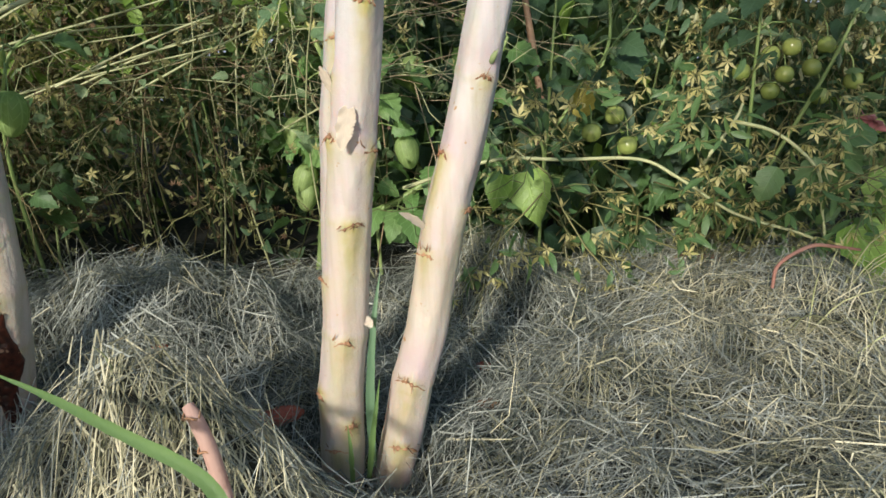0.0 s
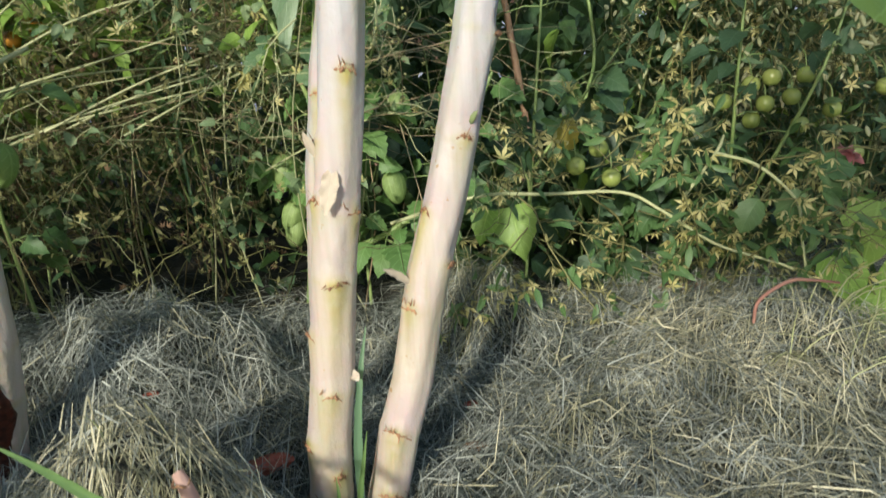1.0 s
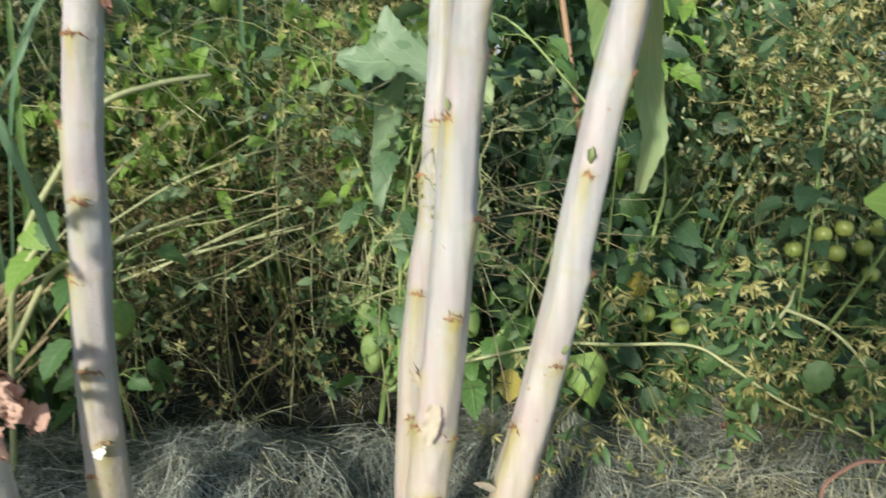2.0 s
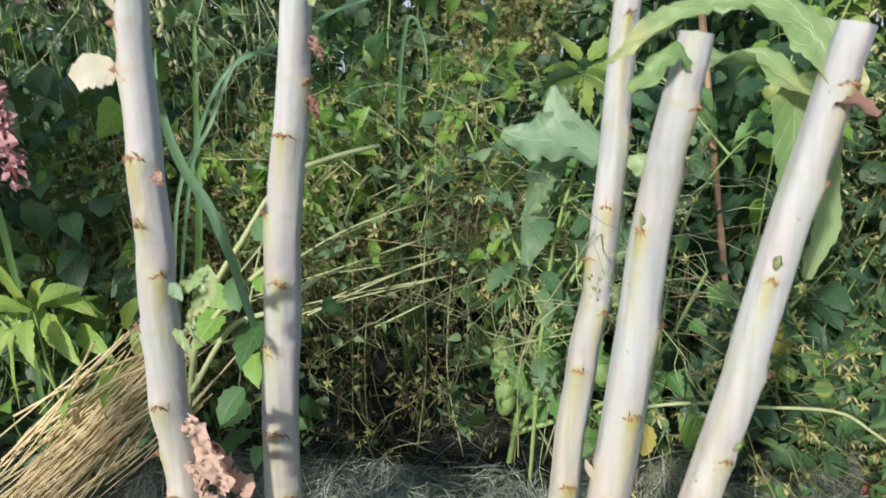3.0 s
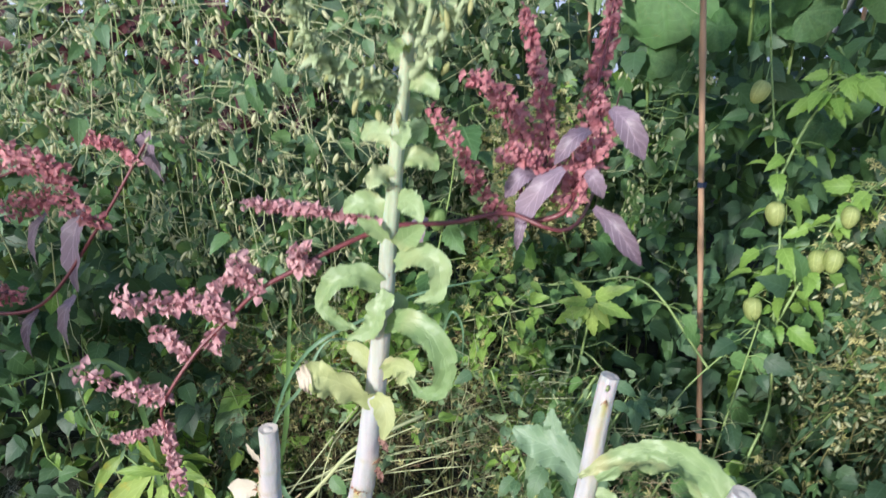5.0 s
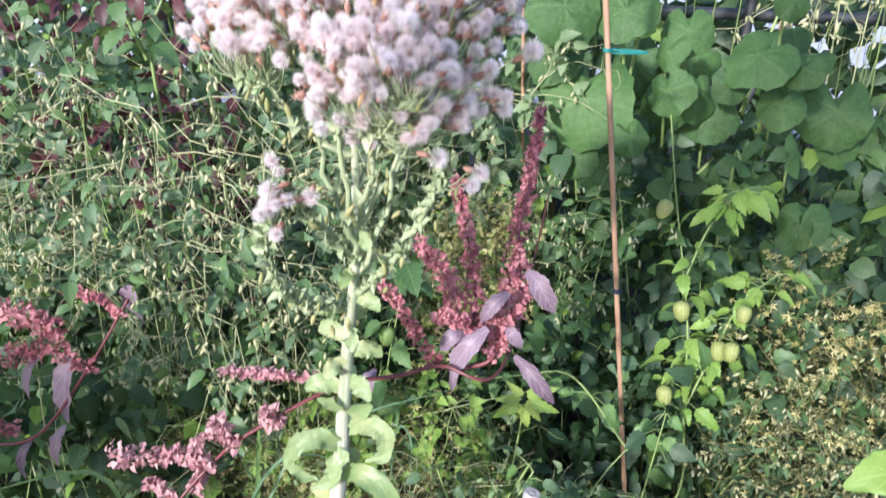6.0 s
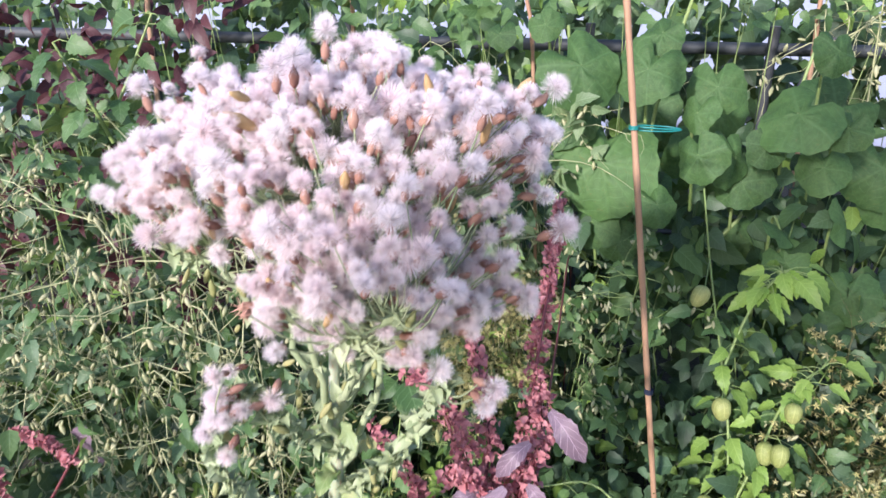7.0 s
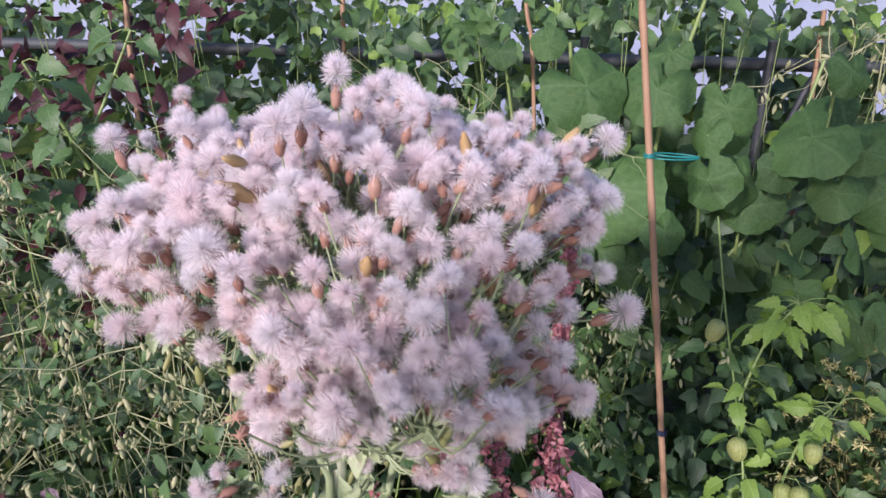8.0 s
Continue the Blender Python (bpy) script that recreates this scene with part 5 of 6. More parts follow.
tangle("tomato_bush", "tall tomato bush thick with yellow dry calyxes", "tomato plant", 60, (0.52, 1.15, 1.38, 1.52, 0.44, 0.74), M["olive"], (0.0, -0.2, 0.2),
    [("calyx", star(0.012, 5, -0.3), M["star"], 1.5, 0.9, (0, -0.6, -0.4)), ("leaf", FINE, M["mid"], 0.5, 1.2, (0, -0.4, -0.3))], 86, length=0.16, r=0.0013)
tangle("yellow_bush", "narrow upright bush with yellow-green small calyxes", "bush", 60, (-0.235, -0.125, 1.42, 1.52, 0.50, 0.80), M["olive"], (0, -0.1, 0.8),
    [("calyx", star(0.008, 5, 0.2), M["star"], 2.0, 0.9, (0, -0.6, 0.2)), ("leaf", FINE, M["lime"], 0.5, 0.8, (0, -0.5, 0.3))], 75, length=0.12, r=0.0012)
tangle("bell_bush", "tall pale green bush hung with small cream-yellow bells", "bush", 74, (-1.10, -0.42, 0.76, 1.08, 0.74, 1.17), M["palestem"], (0.1, -0.2, 0.1),
    [("bell", BELL, M["bell"], 1.5, 0.8, (0, -0.2, -1)), ("leaf", SMALL, M["grey"], 0.5, 0.75, (0, -0.5, -0.2)), ("leaf", SMALL, M["mid"], 0.3, 0.85, (0, -0.5, -0.2)), ("calyx", STAR, M["stargreen"], 0.06, 0.7, (0, -0.5, -0.7))], 76, length=0.25, r=0.0012, zig=0.5)
tangle("bell_bush", "green bush hung with small yellow bells behind red orach", "bush", 78, (-0.62, -0.08, 1.54, 1.72, 0.55, 1.12), M["palestem"], (0, -0.2, 0.2),
    [("bell", BELL, M["bell"], 1.0, 1.0, (0, -0.2, -1)), ("leaf", SMALL, M["pale"], 0.9, 1.1, (0, -0.6, 0.0))], 77, length=0.2)
tangle("bell_bush", "low green bush hung with yellow bells", "bush", 44, (-0.75, -0.10, 1.06, 1.30, 0.25, 0.62), M["greenstem"], (0, -0.2, 0.2),
    [("bell", BELL, M["star"], 0.3, 0.8, (0, -0.2, -1)), ("leaf", SMALL, M["mid"], 0.9, 1.1, (0, -0.6, 0.0)), ("calyx", STAR, M["star"], 0.12, 0.9, (0, -0.5, -0.7))], 78, length=0.2)
tangle("oat_weed", "dry weed with pale cream drooping husks", "weed", 40, (0.46, 0.95, 1.02, 1.25, 0.22, 0.52), M["olive"], (0, -0.2, 0.5),
    [("husk", BELL, M["bell"], 1.0, 0.9, (0, -0.3, -0.8)), ("leaf", FINE, M["grey"], 0.6, 1.2, (0, -0.4, 0.2))], 79, length=0.16, r=0.0011)
tangle("oat_weed", "tuft of pale drooping husks hanging behind a cane", "weed", 16, (0.02, 0.20, 1.36, 1.5, 0.55, 0.95), M["greenstem"], (0, -0.2, -0.2),
    [("husk", BELL, M["bell"], 0.9, 0.95, (0, -0.2, -1)), ("leaf", SMALL, M["mid"], 0.5, 1.0, (0, -0.5, -0.2))], 80, length=0.14, r=0.0011)
tangle("oat_weed", "grey dry weed with pale husks on wiry twigs above a fence", "weed", 14, (0.55, 0.95, 2.1, 2.3, 1.28, 1.45), M["palestem"], (0, -0.3, -0.1),
    [("husk", BELL, M["bell"], 0.6, 1.5, (0, -0.2, -0.8))], 81, length=0.24, r=0.002)
tangle("clipped_weed", "low wiry weed with small pale seed clusters", "weed", 9, (-0.42, -0.12, 0.90, 1.0, 0.08, 0.2), M["olive"], (0, -0.3, 0.3),
    [("seed", star(0.005, 5, 0.6), M["huskgreen"], 0.5, 1.1, (0, -0.2, -0.6)), ("leaf", SMALL, M["dark"], 0.15, 0.6, (0, -0.5, 0.0)), ("withered_head", star(0.006, 6, 0.8), M["brown"], 0.2, 1.0, (0, -0.3, -0.5))], 82, length=0.13, r=0.001)

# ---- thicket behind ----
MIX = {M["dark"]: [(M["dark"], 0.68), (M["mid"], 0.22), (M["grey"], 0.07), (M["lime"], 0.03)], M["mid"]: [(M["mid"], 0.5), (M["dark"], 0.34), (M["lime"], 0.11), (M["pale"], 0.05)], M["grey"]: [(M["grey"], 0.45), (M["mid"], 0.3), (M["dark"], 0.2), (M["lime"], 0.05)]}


def thicket(name, label, count, box, form, material, seed, tilt=0.95, size=(0.4, 1.15), ceiling=None):
    g = np.random.default_rng(seed)
    lo, hi = np.array(box[0::2]), np.array(box[1::2])
    q = g.uniform(lo, hi, (count, 3))
    lump = np.sin(q[:, 0] * 9 + seed) * np.sin(q[:, 2] * 8 + 2 * seed) * np.sin(q[:, 1] * 7) + g.uniform(-0.7, 1, count)
    q = q[lump > -0.1]
    if ceiling:
        q = q[q[:, 2] < ceiling(q[:, 0])]
    n = len(q)
    d = g.normal(0, 0.7, (n, 3)) + np.array([0, -0.6, -0.35])
    ob = thing(name, (lo[0] * 0.5 + hi[0] * 0.5, lo[1] * 0.5 + hi[1] * 0.5, 0), label, "bush")
    kinds = [(material, 1.0)] if material not in MIX else MIX[material]
    draw = g.choice(len(kinds), n, p=[k[1] for k in kinds])
    turns, sizes = frames_of(d, g.normal(0, tilt, (n, 3)) + np.array([-0.3, -0.7, 0.9])), g.uniform(*size, n)
    for k, (mat, _) in enumerate(kinds):
        sel = draw == k
        if sel.any():
            some("leaf", form, mat, ob, q[sel], turns[sel], sizes[sel], 42)
    t = Heap()
    for i in range(max(6, n // 25)):
        e = q[int(g.integers(n))]
        b = np.array([e[0] + g.normal(0, 0.1), e[1] + 0.08, 0])
        tube(t, curve([b, (b + e) / 2 + g.normal(0, 0.04, 3), e], 4), [0.003, 0.0012], 4, False)
    part("stem", t, M["greenstem"], ob, kind="stuff")
    return ob


BROAD = leaf(0.075, 0.055, "heart", 0.15, 0.6, 0.06, 7)
OVAL = leaf(0.064, 0.038, "point", 0.22, 0.8, 0.1, 8)
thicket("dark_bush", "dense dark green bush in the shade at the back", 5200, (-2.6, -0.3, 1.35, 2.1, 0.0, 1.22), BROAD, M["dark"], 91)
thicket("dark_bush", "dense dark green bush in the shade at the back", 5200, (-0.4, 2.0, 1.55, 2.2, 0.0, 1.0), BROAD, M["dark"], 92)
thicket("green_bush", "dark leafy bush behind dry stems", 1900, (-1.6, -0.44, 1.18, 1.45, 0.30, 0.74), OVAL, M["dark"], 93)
# Dark leaf tone in place of the shade on this bush.
thicket("green_bush", "leafy bush behind the lettuce, its leaves darkened for shade", 1700, (-0.2, 0.5, 1.15, 1.5, 0.0, 0.62), OVAL, M["dark"], 94)
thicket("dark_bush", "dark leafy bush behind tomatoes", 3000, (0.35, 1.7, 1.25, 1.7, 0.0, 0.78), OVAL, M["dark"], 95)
thicket("green_bush", "low green leaves at the foot of the bushes", 500, (0.0, 0.6, 0.98, 1.2, 0.02, 0.25), OVAL, M["dark"], 96)
thicket("plum_bush", "tall plant with dark plum-red leaves at the back", 900, (-1.5, -0.75, 1.30, 1.7, 0.7, 1.5), leaf(0.07, 0.028, "lance", 0.2, 0.9, rows=6), M["plum"], 97)
thicket("green_bush", "light green leafy climber between the canes", 420, (-0.75, -0.1, 1.7, 1.95, 1.05, 1.42), OVAL, M["mid"], 98)
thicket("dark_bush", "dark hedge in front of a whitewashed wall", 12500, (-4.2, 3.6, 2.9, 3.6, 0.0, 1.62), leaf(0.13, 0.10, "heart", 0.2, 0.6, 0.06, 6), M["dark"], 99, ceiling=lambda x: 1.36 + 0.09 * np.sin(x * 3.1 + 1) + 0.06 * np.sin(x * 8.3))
thicket("green_bush", "light leafy climber hanging from above along the fence", 2300, (-1.9, 1.7, 2.0, 2.5, 1.34, 1.60), OVAL, M["mid"], 103)
thicket("fresh_weed", "fresh green weeds between the stalks", 110, (-1.05, -0.52, 0.80, 1.0, 0.06, 0.36), OVAL, M["lime"], 100, size=(0.4, 0.8))

# Shade on these weeds is put into their dark leaf tone.
thicket("green_bush", "low weeds beside the mulch, their leaves darkened for shade", 1900, (-1.7, -0.60, 0.80, 1.1, 0.0, 0.62), BROAD, M["dark"], 102, size=(0.5, 1.0))

# unseen leaves added on the near side, placed to shade parts of the bed
thicket("green_bush", "unseen green weeds added to shade the left mulch", 1200, (-1.7, -0.87, -0.75, -0.35, 0.0, 0.60), BROAD, M["dark"], 104)
thicket("green_bush", "unseen raised leaves added to shade the left bushes", 700, (-1.6, -1.08, -0.75, -0.45, 1.02, 1.35), BROAD, M["dark"], 105)
thicket("green_bush", "unseen leaves added to shade the dry tangle", 85, (-0.98, -0.85, -0.75, -0.40, 0.62, 0.92), BROAD, M["dark"], 109)
thicket("green_bush", "unseen raised leaves added to shade the squash", 900, (-0.55, 0.45, -1.10, -0.80, 1.78, 2.4), BROAD, M["dark"], 106)
thicket("green_bush", "unseen leaves added to shade the bed's right side", 500, (-0.24, 0.5, -1.10, -0.80, 0.85, 1.28), BROAD, M["dark"], 107)

# unseen weeds added left of the camera; their shade falls on the mulch
thicket("green_bush", "unseen low weeds added to shade mulch left of the stalks", 380, (-0.66, -0.32, 0.0, 0.18, 0.0, 0.29), OVAL, M["mid"], 108)

# ---- squash with large leaves ----
def squash_leaf(seed):
    g = np.random.default_rng(seed)
    n, m = 30, 5
    v, uv = [(0, 0, 0)], [(0, 0.5)]
    for i in range(1, m + 1):
        for j in range(n):
            a = 2 * np.pi * j / n
            notch = 1 - 0.6 * np.exp(-(np.angle(np.exp(1j * (a + np.pi / 2))) / 0.22) ** 2)
            r = (1 + 0.03 * np.cos(5 * (a - np.pi / 2)) + 0.06 * np.cos(a + seed) + 0.04 * np.cos(3 * a + 2 * seed) + 0.025 * (-1) ** j) * notch * i / m
            z = 0.10 * np.cos(5 * (a - np.pi / 2) + seed) * (i / m) ** 2 - 0.30 * (i / m) ** 2 + 0.12 * np.cos(2 * a + seed * 2.1) * (i / m) ** 2 + 0.025 * g.normal()
            v.append((r * np.cos(a), r * np.sin(a), z))
            uv.append((((a / (2 * np.pi) * 5) % 1 - 0.5) * i / m * 2, i / m))
    f = [[0, 1 + j, 1 + (j + 1) % n] for j in range(n)]
    for i in range(m - 1):
        for j in range(n):
            a, b = 1 + i * n, 1 + (i + 1) * n
            f += [[a + j, b + j, b + (j + 1) % n], [a + j, b + (j + 1) % n, a + (j + 1) % n]]
    return np.array(v), f, np.array(uv)


SQ = [one(squash_leaf(i), "leaf", M["squash"]) for i in range(6)]
squash = thing("squash_plant", (0.2, 1.9, 0), "climbing squash with broad soft green leaves", "squash plant")
g = np.random.default_rng(61)
for i in range(40):
    q = (g.uniform(-0.1, 1.0), g.uniform(1.75, 2.1), g.uniform(0.45, 1.25))
    piece("leaf", SQ[i % 6], squash, turn4((g.normal(0, 0.5), -0.35, -0.75), np.array([-0.1, -0.85, 0.5]) + g.normal(0, 0.4, 3), q, g.uniform(0.05, 0.095)), "broad soft green squash leaf")
vine_h = Heap()
for line in ([(0.25, 1.95, 0), (0.2, 1.9, 0.6), (0.16, 1.8, 1.1), (0.22, 1.75, 1.45)], [(0.2, 1.9, 0.6), (0.45, 1.95, 0.9), (0.55, 2.0, 1.3)], [(0.2, 1.9, 0.7), (0.0, 1.8, 1.0), (-0.05, 1.75, 1.35)]):
    tube(vine_h, curve(line, 6), [0.007, 0.005, 0.004], 7)
part("vine", vine_h, M["greenstem"], squash, kind="stuff")
pet = Heap()
for i, (x, y, z, s) in enumerate(((-0.013, 1.5, 1.293, 0.084), (0.116, 1.52, 1.287, 0.07), (-0.091, 1.56, 1.364, 0.036), (0.046, 1.56, 1.086, 0.115), (0.413, 1.55, 1.205, 0.091), (0.228, 1.5, 1.125, 0.064), (0.318, 1.6, 1.1, 0.076), (0.419, 1.55, 0.964, 0.048), (0.266, 1.62, 1.242, 0.071), (0.369, 1.56, 1.137, 0.051), (0.494, 1.6, 1.087, 0.063), (0.516, 1.57, 1.177, 0.052), (0.477, 1.6, 1.321, 0.055), (0.223, 1.54, 1.201, 0.048), (0.348, 1.64, 1.037, 0.074), (0.463, 1.62, 0.862, 0.06), (0.583, 1.56, 0.822, 0.07), (0.539, 1.55, 0.745, 0.049), (0.423, 1.6, 0.812, 0.06), (0.557, 1.6, 0.975, 0.065), (0.036, 1.58, 0.941, 0.06), (-0.187, 1.6, 1.341, 0.034), (-0.037, 1.6, 1.173, 0.068), (0.144, 1.6, 1.349, 0.045), (0.163, 1.52, 1.011, 0.047), (0.096, 1.56, 0.908, 0.048), (-0.3, 1.9, 1.35, 0.07), (-0.42, 1.85, 1.25, 0.06))):
    face = np.array([-0.15, -0.85, 0.5]) + g.normal(0, 0.26 if x < 0.2 else 0.45, 3)
    d = np.array([g.normal(0, 0.5), -0.35, -0.75])
    piece("leaf", SQ[i % 6], squash, turn4(d, face, (x, y, z), s if x < 0.2 else 0.86 * s), "broad soft green squash leaf")
    q = np.array([x, y, z])
    tube(pet, curve([q, q + np.array([0.0, 0.07, 0.0]), q + np.array([0.02, 0.14, -0.16])], 4), [0.0028, 0.004], 5, False)
part("leaf_stalk", pet, M["greenstem"], squash, kind="stuff")

# ---- red orach ----
DISC = leaf(0.0100, 0.0100, "heart", 0.5, 0.8, rows=3)


def orach(name, label, stems, sprays, leaves, bract, seed, dens=1.4):
    """Red stems, sprays of round bracts, long purple leaves. sprays: lines with the cluster's width at start and end."""
    g = np.random.default_rng(seed)
    ob = thing(name, stems[0][0][0], label, "orach plant", "orach plants")
    deep = M["bract"]
    for line, r in stems:
        h = Heap()
        tube(h, curve(line, 8), r, 7)
        part("stem", h, M["redstem"], ob)
    for line, w0, w1, count in sprays:
        p = curve(line, 8)
        h, tw = Heap(), Heap()
        tube(tw, p, [0.0016, 0.0008], 4, False)
        k = int(count * dens)
        clumps = 7 + count // 70
        s = np.clip((g.integers(0, clumps, k) + 0.5) / clumps + g.normal(0, 0.22 / clumps, k), 0, 1)
        base = np.stack([np.interp(s, np.linspace(0, 1, len(p)), p[:, c]) for c in range(3)], -1)
        lump = np.round(s * 9 + g.uniform(-0.3, 0.3, k)) / 9
        off = unit(g.normal(0, 1, (k, 3))) * ((w0 + (w1 - w0) * s) * g.uniform(0.15, 1, k) ** 0.6 * (0.4 + 0.8 * np.abs(np.sin(lump * 28 + count))))[:, None]
        q = base + off
        strew(h, DISC, q, frames_of(off + g.normal(0, 0.006, (k, 3)), g.normal(0, 1, (k, 3)) + np.array([-0.3, -0.6, 0.4])), g.uniform(0.5, 1.15, k))
        part("bract", h, deep if p[:, 1].mean() > 0.66 else bract, ob, kind="stuff")
        part("spray_stem", tw, M["redstem"], ob)
    for a, b, w in leaves:
        a, b = np.array(a), np.array(b)
        ribbon("leaf", [a, a * 0.6 + b * 0.4 + np.array([0, -0.012, 0.012]), a * 0.25 + b * 0.75 + np.array([0, -0.01, 0.008]), b], [w * 0.3, w, w * 0.9, w * 0.1], (-0.2, -1, 0.5), M["purple"], ob, "long dusky purple leaf", 0.25, 0.08, int(abs(a[0]) * 1000))
    return ob


ARC = [(-0.480, 0.505, 0.530), (-0.474, 0.490, 0.628), (-0.460, 0.475, 0.676), (-0.429, 0.500, 0.732), (-0.394, 0.529, 0.773), (-0.365, 0.540, 0.803), (-0.329, 0.560, 0.824), (-0.292, 0.580, 0.845), (-0.237, 0.615, 0.865), (-0.173, 0.645, 0.867), (-0.116, 0.670, 0.876), (-0.038, 0.704, 0.859), (-0.02, 1.10, 0.862), (-0.01, 1.60, 0.85), (0.0, 1.78, 0.60), (0.0, 1.80, 0.0)]
orach("red_orach", "arching red orach with pink papery bracts and purple leaves", [(ARC[::-1], [0.0018, 0.0020, 0.0030, 0.0028, 0.0022, 0.0015]), ([(-0.091, 0.704, 0.854), (-0.048, 0.710, 0.880), (-0.042, 0.800, 0.941), (-0.030, 1.000, 1.090)], [0.0036, 0.0015]), ([(-0.091, 0.704, 0.854), (-0.091, 0.800, 0.936), (-0.145, 0.900, 1.073)], [0.003, 0.0014]), ([(-0.096, 0.704, 0.854), (-0.141, 0.770, 0.963), (-0.188, 0.800, 1.003)], [0.003, 0.0014])],
    [([(-0.473, 0.490, 0.634), (-0.475, 0.495, 0.583), (-0.474, 0.500, 0.530)], 0.008, 0.017, 110),
     ([(-0.477, 0.490, 0.628), (-0.510, 0.485, 0.615), (-0.544, 0.480, 0.601)], 0.008, 0.01, 60),
     ([(-0.455, 0.480, 0.685), (-0.484, 0.475, 0.685), (-0.560, 0.470, 0.707)], 0.008, 0.012, 90),
     ([(-0.437, 0.500, 0.724), (-0.452, 0.495, 0.751), (-0.467, 0.490, 0.761)], 0.008, 0.013, 60),
     ([(-0.400, 0.525, 0.768), (-0.418, 0.520, 0.789), (-0.468, 0.515, 0.782), (-0.532, 0.510, 0.777)], 0.009, 0.014, 190),
     ([(-0.414, 0.520, 0.750), (-0.416, 0.520, 0.736)], 0.01, 0.012, 40),
     ([(-0.365, 0.540, 0.803), (-0.377, 0.535, 0.824), (-0.384, 0.530, 0.841)], 0.009, 0.012, 70),
     ([(-0.306, 0.560, 0.833), (-0.321, 0.557, 0.828), (-0.327, 0.553, 0.845), (-0.309, 0.550, 0.851)], 0.012, 0.016, 110),
     ([(-0.248, 0.600, 0.878), (-0.294, 0.590, 0.883), (-0.333, 0.580, 0.888), (-0.390, 0.570, 0.891)], 0.008, 0.014, 170),
     ([(-0.376, 0.540, 0.808), (-0.395, 0.535, 0.815), (-0.416, 0.530, 0.805)], 0.008, 0.012, 60),
     ([(-0.048, 0.710, 0.880), (-0.042, 0.800, 0.941), (-0.038, 0.930, 1.020), (-0.030, 1.000, 1.090), (-0.027, 1.060, 1.165)], 0.022, 0.01, 560),
     ([(-0.071, 0.710, 0.893), (-0.088, 0.770, 0.954), (-0.113, 0.833, 1.011), (-0.145, 0.900, 1.081)], 0.017, 0.008, 260),
     ([(-0.094, 0.710, 0.913), (-0.132, 0.755, 0.977), (-0.192, 0.800, 1.008)], 0.017, 0.012, 240),
     ([(-0.127, 0.690, 0.862), (-0.156, 0.700, 0.893), (-0.186, 0.710, 0.939), (-0.224, 0.720, 0.977)], 0.01, 0.01, 130),
     ([(-0.081, 0.700, 0.911), (-0.104, 0.695, 0.940), (-0.124, 0.690, 0.936)], 0.01, 0.01, 80),
     ([(-0.044, 0.720, 0.900), (-0.025, 0.785, 0.933), (-0.032, 0.850, 0.983)], 0.016, 0.01, 140)],
    [((-0.020, 0.715, 0.878), (0.041, 0.695, 0.821), 0.024), ((-0.058, 0.700, 0.926), (-0.108, 0.690, 0.853), 0.03), ((-0.089, 0.700, 0.918), (-0.122, 0.690, 0.888), 0.022), ((-0.096, 0.700, 0.862), (-0.104, 0.690, 0.823), 0.013), ((-0.015, 0.780, 0.982), (0.030, 0.760, 0.929), 0.03), ((-0.035, 0.740, 0.963), (-0.071, 0.720, 0.924), 0.022), ((-0.035, 0.720, 0.917), (-0.011, 0.720, 0.889), 0.02), ((-0.208, 0.660, 0.863), (-0.216, 0.650, 0.827), 0.02)], M["bract_pink"], 62)
orach("red_orach", "dark red orach with drooping purple leaves", [([(-1.25, 0.75, 0.0), (-1.18, 0.68, 0.45), (-1.0, 0.62, 0.63), (-0.862, 0.62, 0.65), (-0.76, 0.63, 0.677), (-0.669, 0.66, 0.794), (-0.607, 0.7, 0.905)], [0.004, 0.003, 0.002]), ([(-1.18, 0.68, 0.45), (-1.02, 0.67, 0.74), (-0.82, 0.7, 0.85)], [0.005, 0.002])],
    [([(-0.66, 0.66, 0.80), (-0.72, 0.65, 0.83), (-0.80, 0.64, 0.81)], 0.012, 0.018, 150), ([(-0.7, 0.65, 0.86), (-0.78, 0.66, 0.88), (-0.9, 0.66, 0.87)], 0.016, 0.022, 260), ([(-0.80, 0.63, 0.68), (-0.86, 0.62, 0.70), (-0.95, 0.62, 0.72)], 0.016, 0.02, 150), ([(-0.62, 0.69, 0.88), (-0.66, 0.7, 0.9), (-0.72, 0.71, 0.9)], 0.012, 0.014, 110)],
    [((-0.70, 0.675, 0.815), (-0.719, 0.655, 0.69), 0.04), ((-0.76, 0.67, 0.80), (-0.785, 0.66, 0.72), 0.018), ((-0.89, 0.64, 0.71), (-0.81, 0.63, 0.685), 0.02), ((-0.61, 0.72, 0.915), (-0.63, 0.76, 0.83), 0.05), ((-0.73, 0.66, 0.68), (-0.75, 0.65, 0.60), 0.025), ((-0.78, 0.64, 0.66), (-0.80, 0.63, 0.58), 0.022)], M["bract"], 64)
thicket("plum_bush", "plum-red seed spikes behind the pale bush", 130, (-1.0, -0.5, 0.95, 1.05, 0.72, 1.08), DISC, M["plum"], 101)

# ---- canes, tie, fence ----
def cane(line, r, label, seed):
    g = np.random.default_rng(seed)
    ob = thing("bamboo_cane", line[0], label, "cane", "garden canes")
    h = Heap()
    p = curve(line, 12)
    rr = r * (1 + 0.02 * g.normal(0, 1, len(p)))
    rr[::5] *= 1.14
    tube(h, p, rr, 10)
    part("shaft", h, M["bamboo"], ob)
    return ob


cane([(0.265, 1.142, 0.000), (0.204, 1.154, 0.400), (0.143, 1.166, 0.800), (0.083, 1.178, 1.200), (0.037, 1.187, 1.500)], 0.0052, "brown bamboo cane leaning in the bed", 1)
cane([(-1.03, 1.6, 0.0), (-1.007, 1.6, 1.21), (-0.98, 1.6, 1.55)], 0.006, "thin weathered cane at the back", 2)
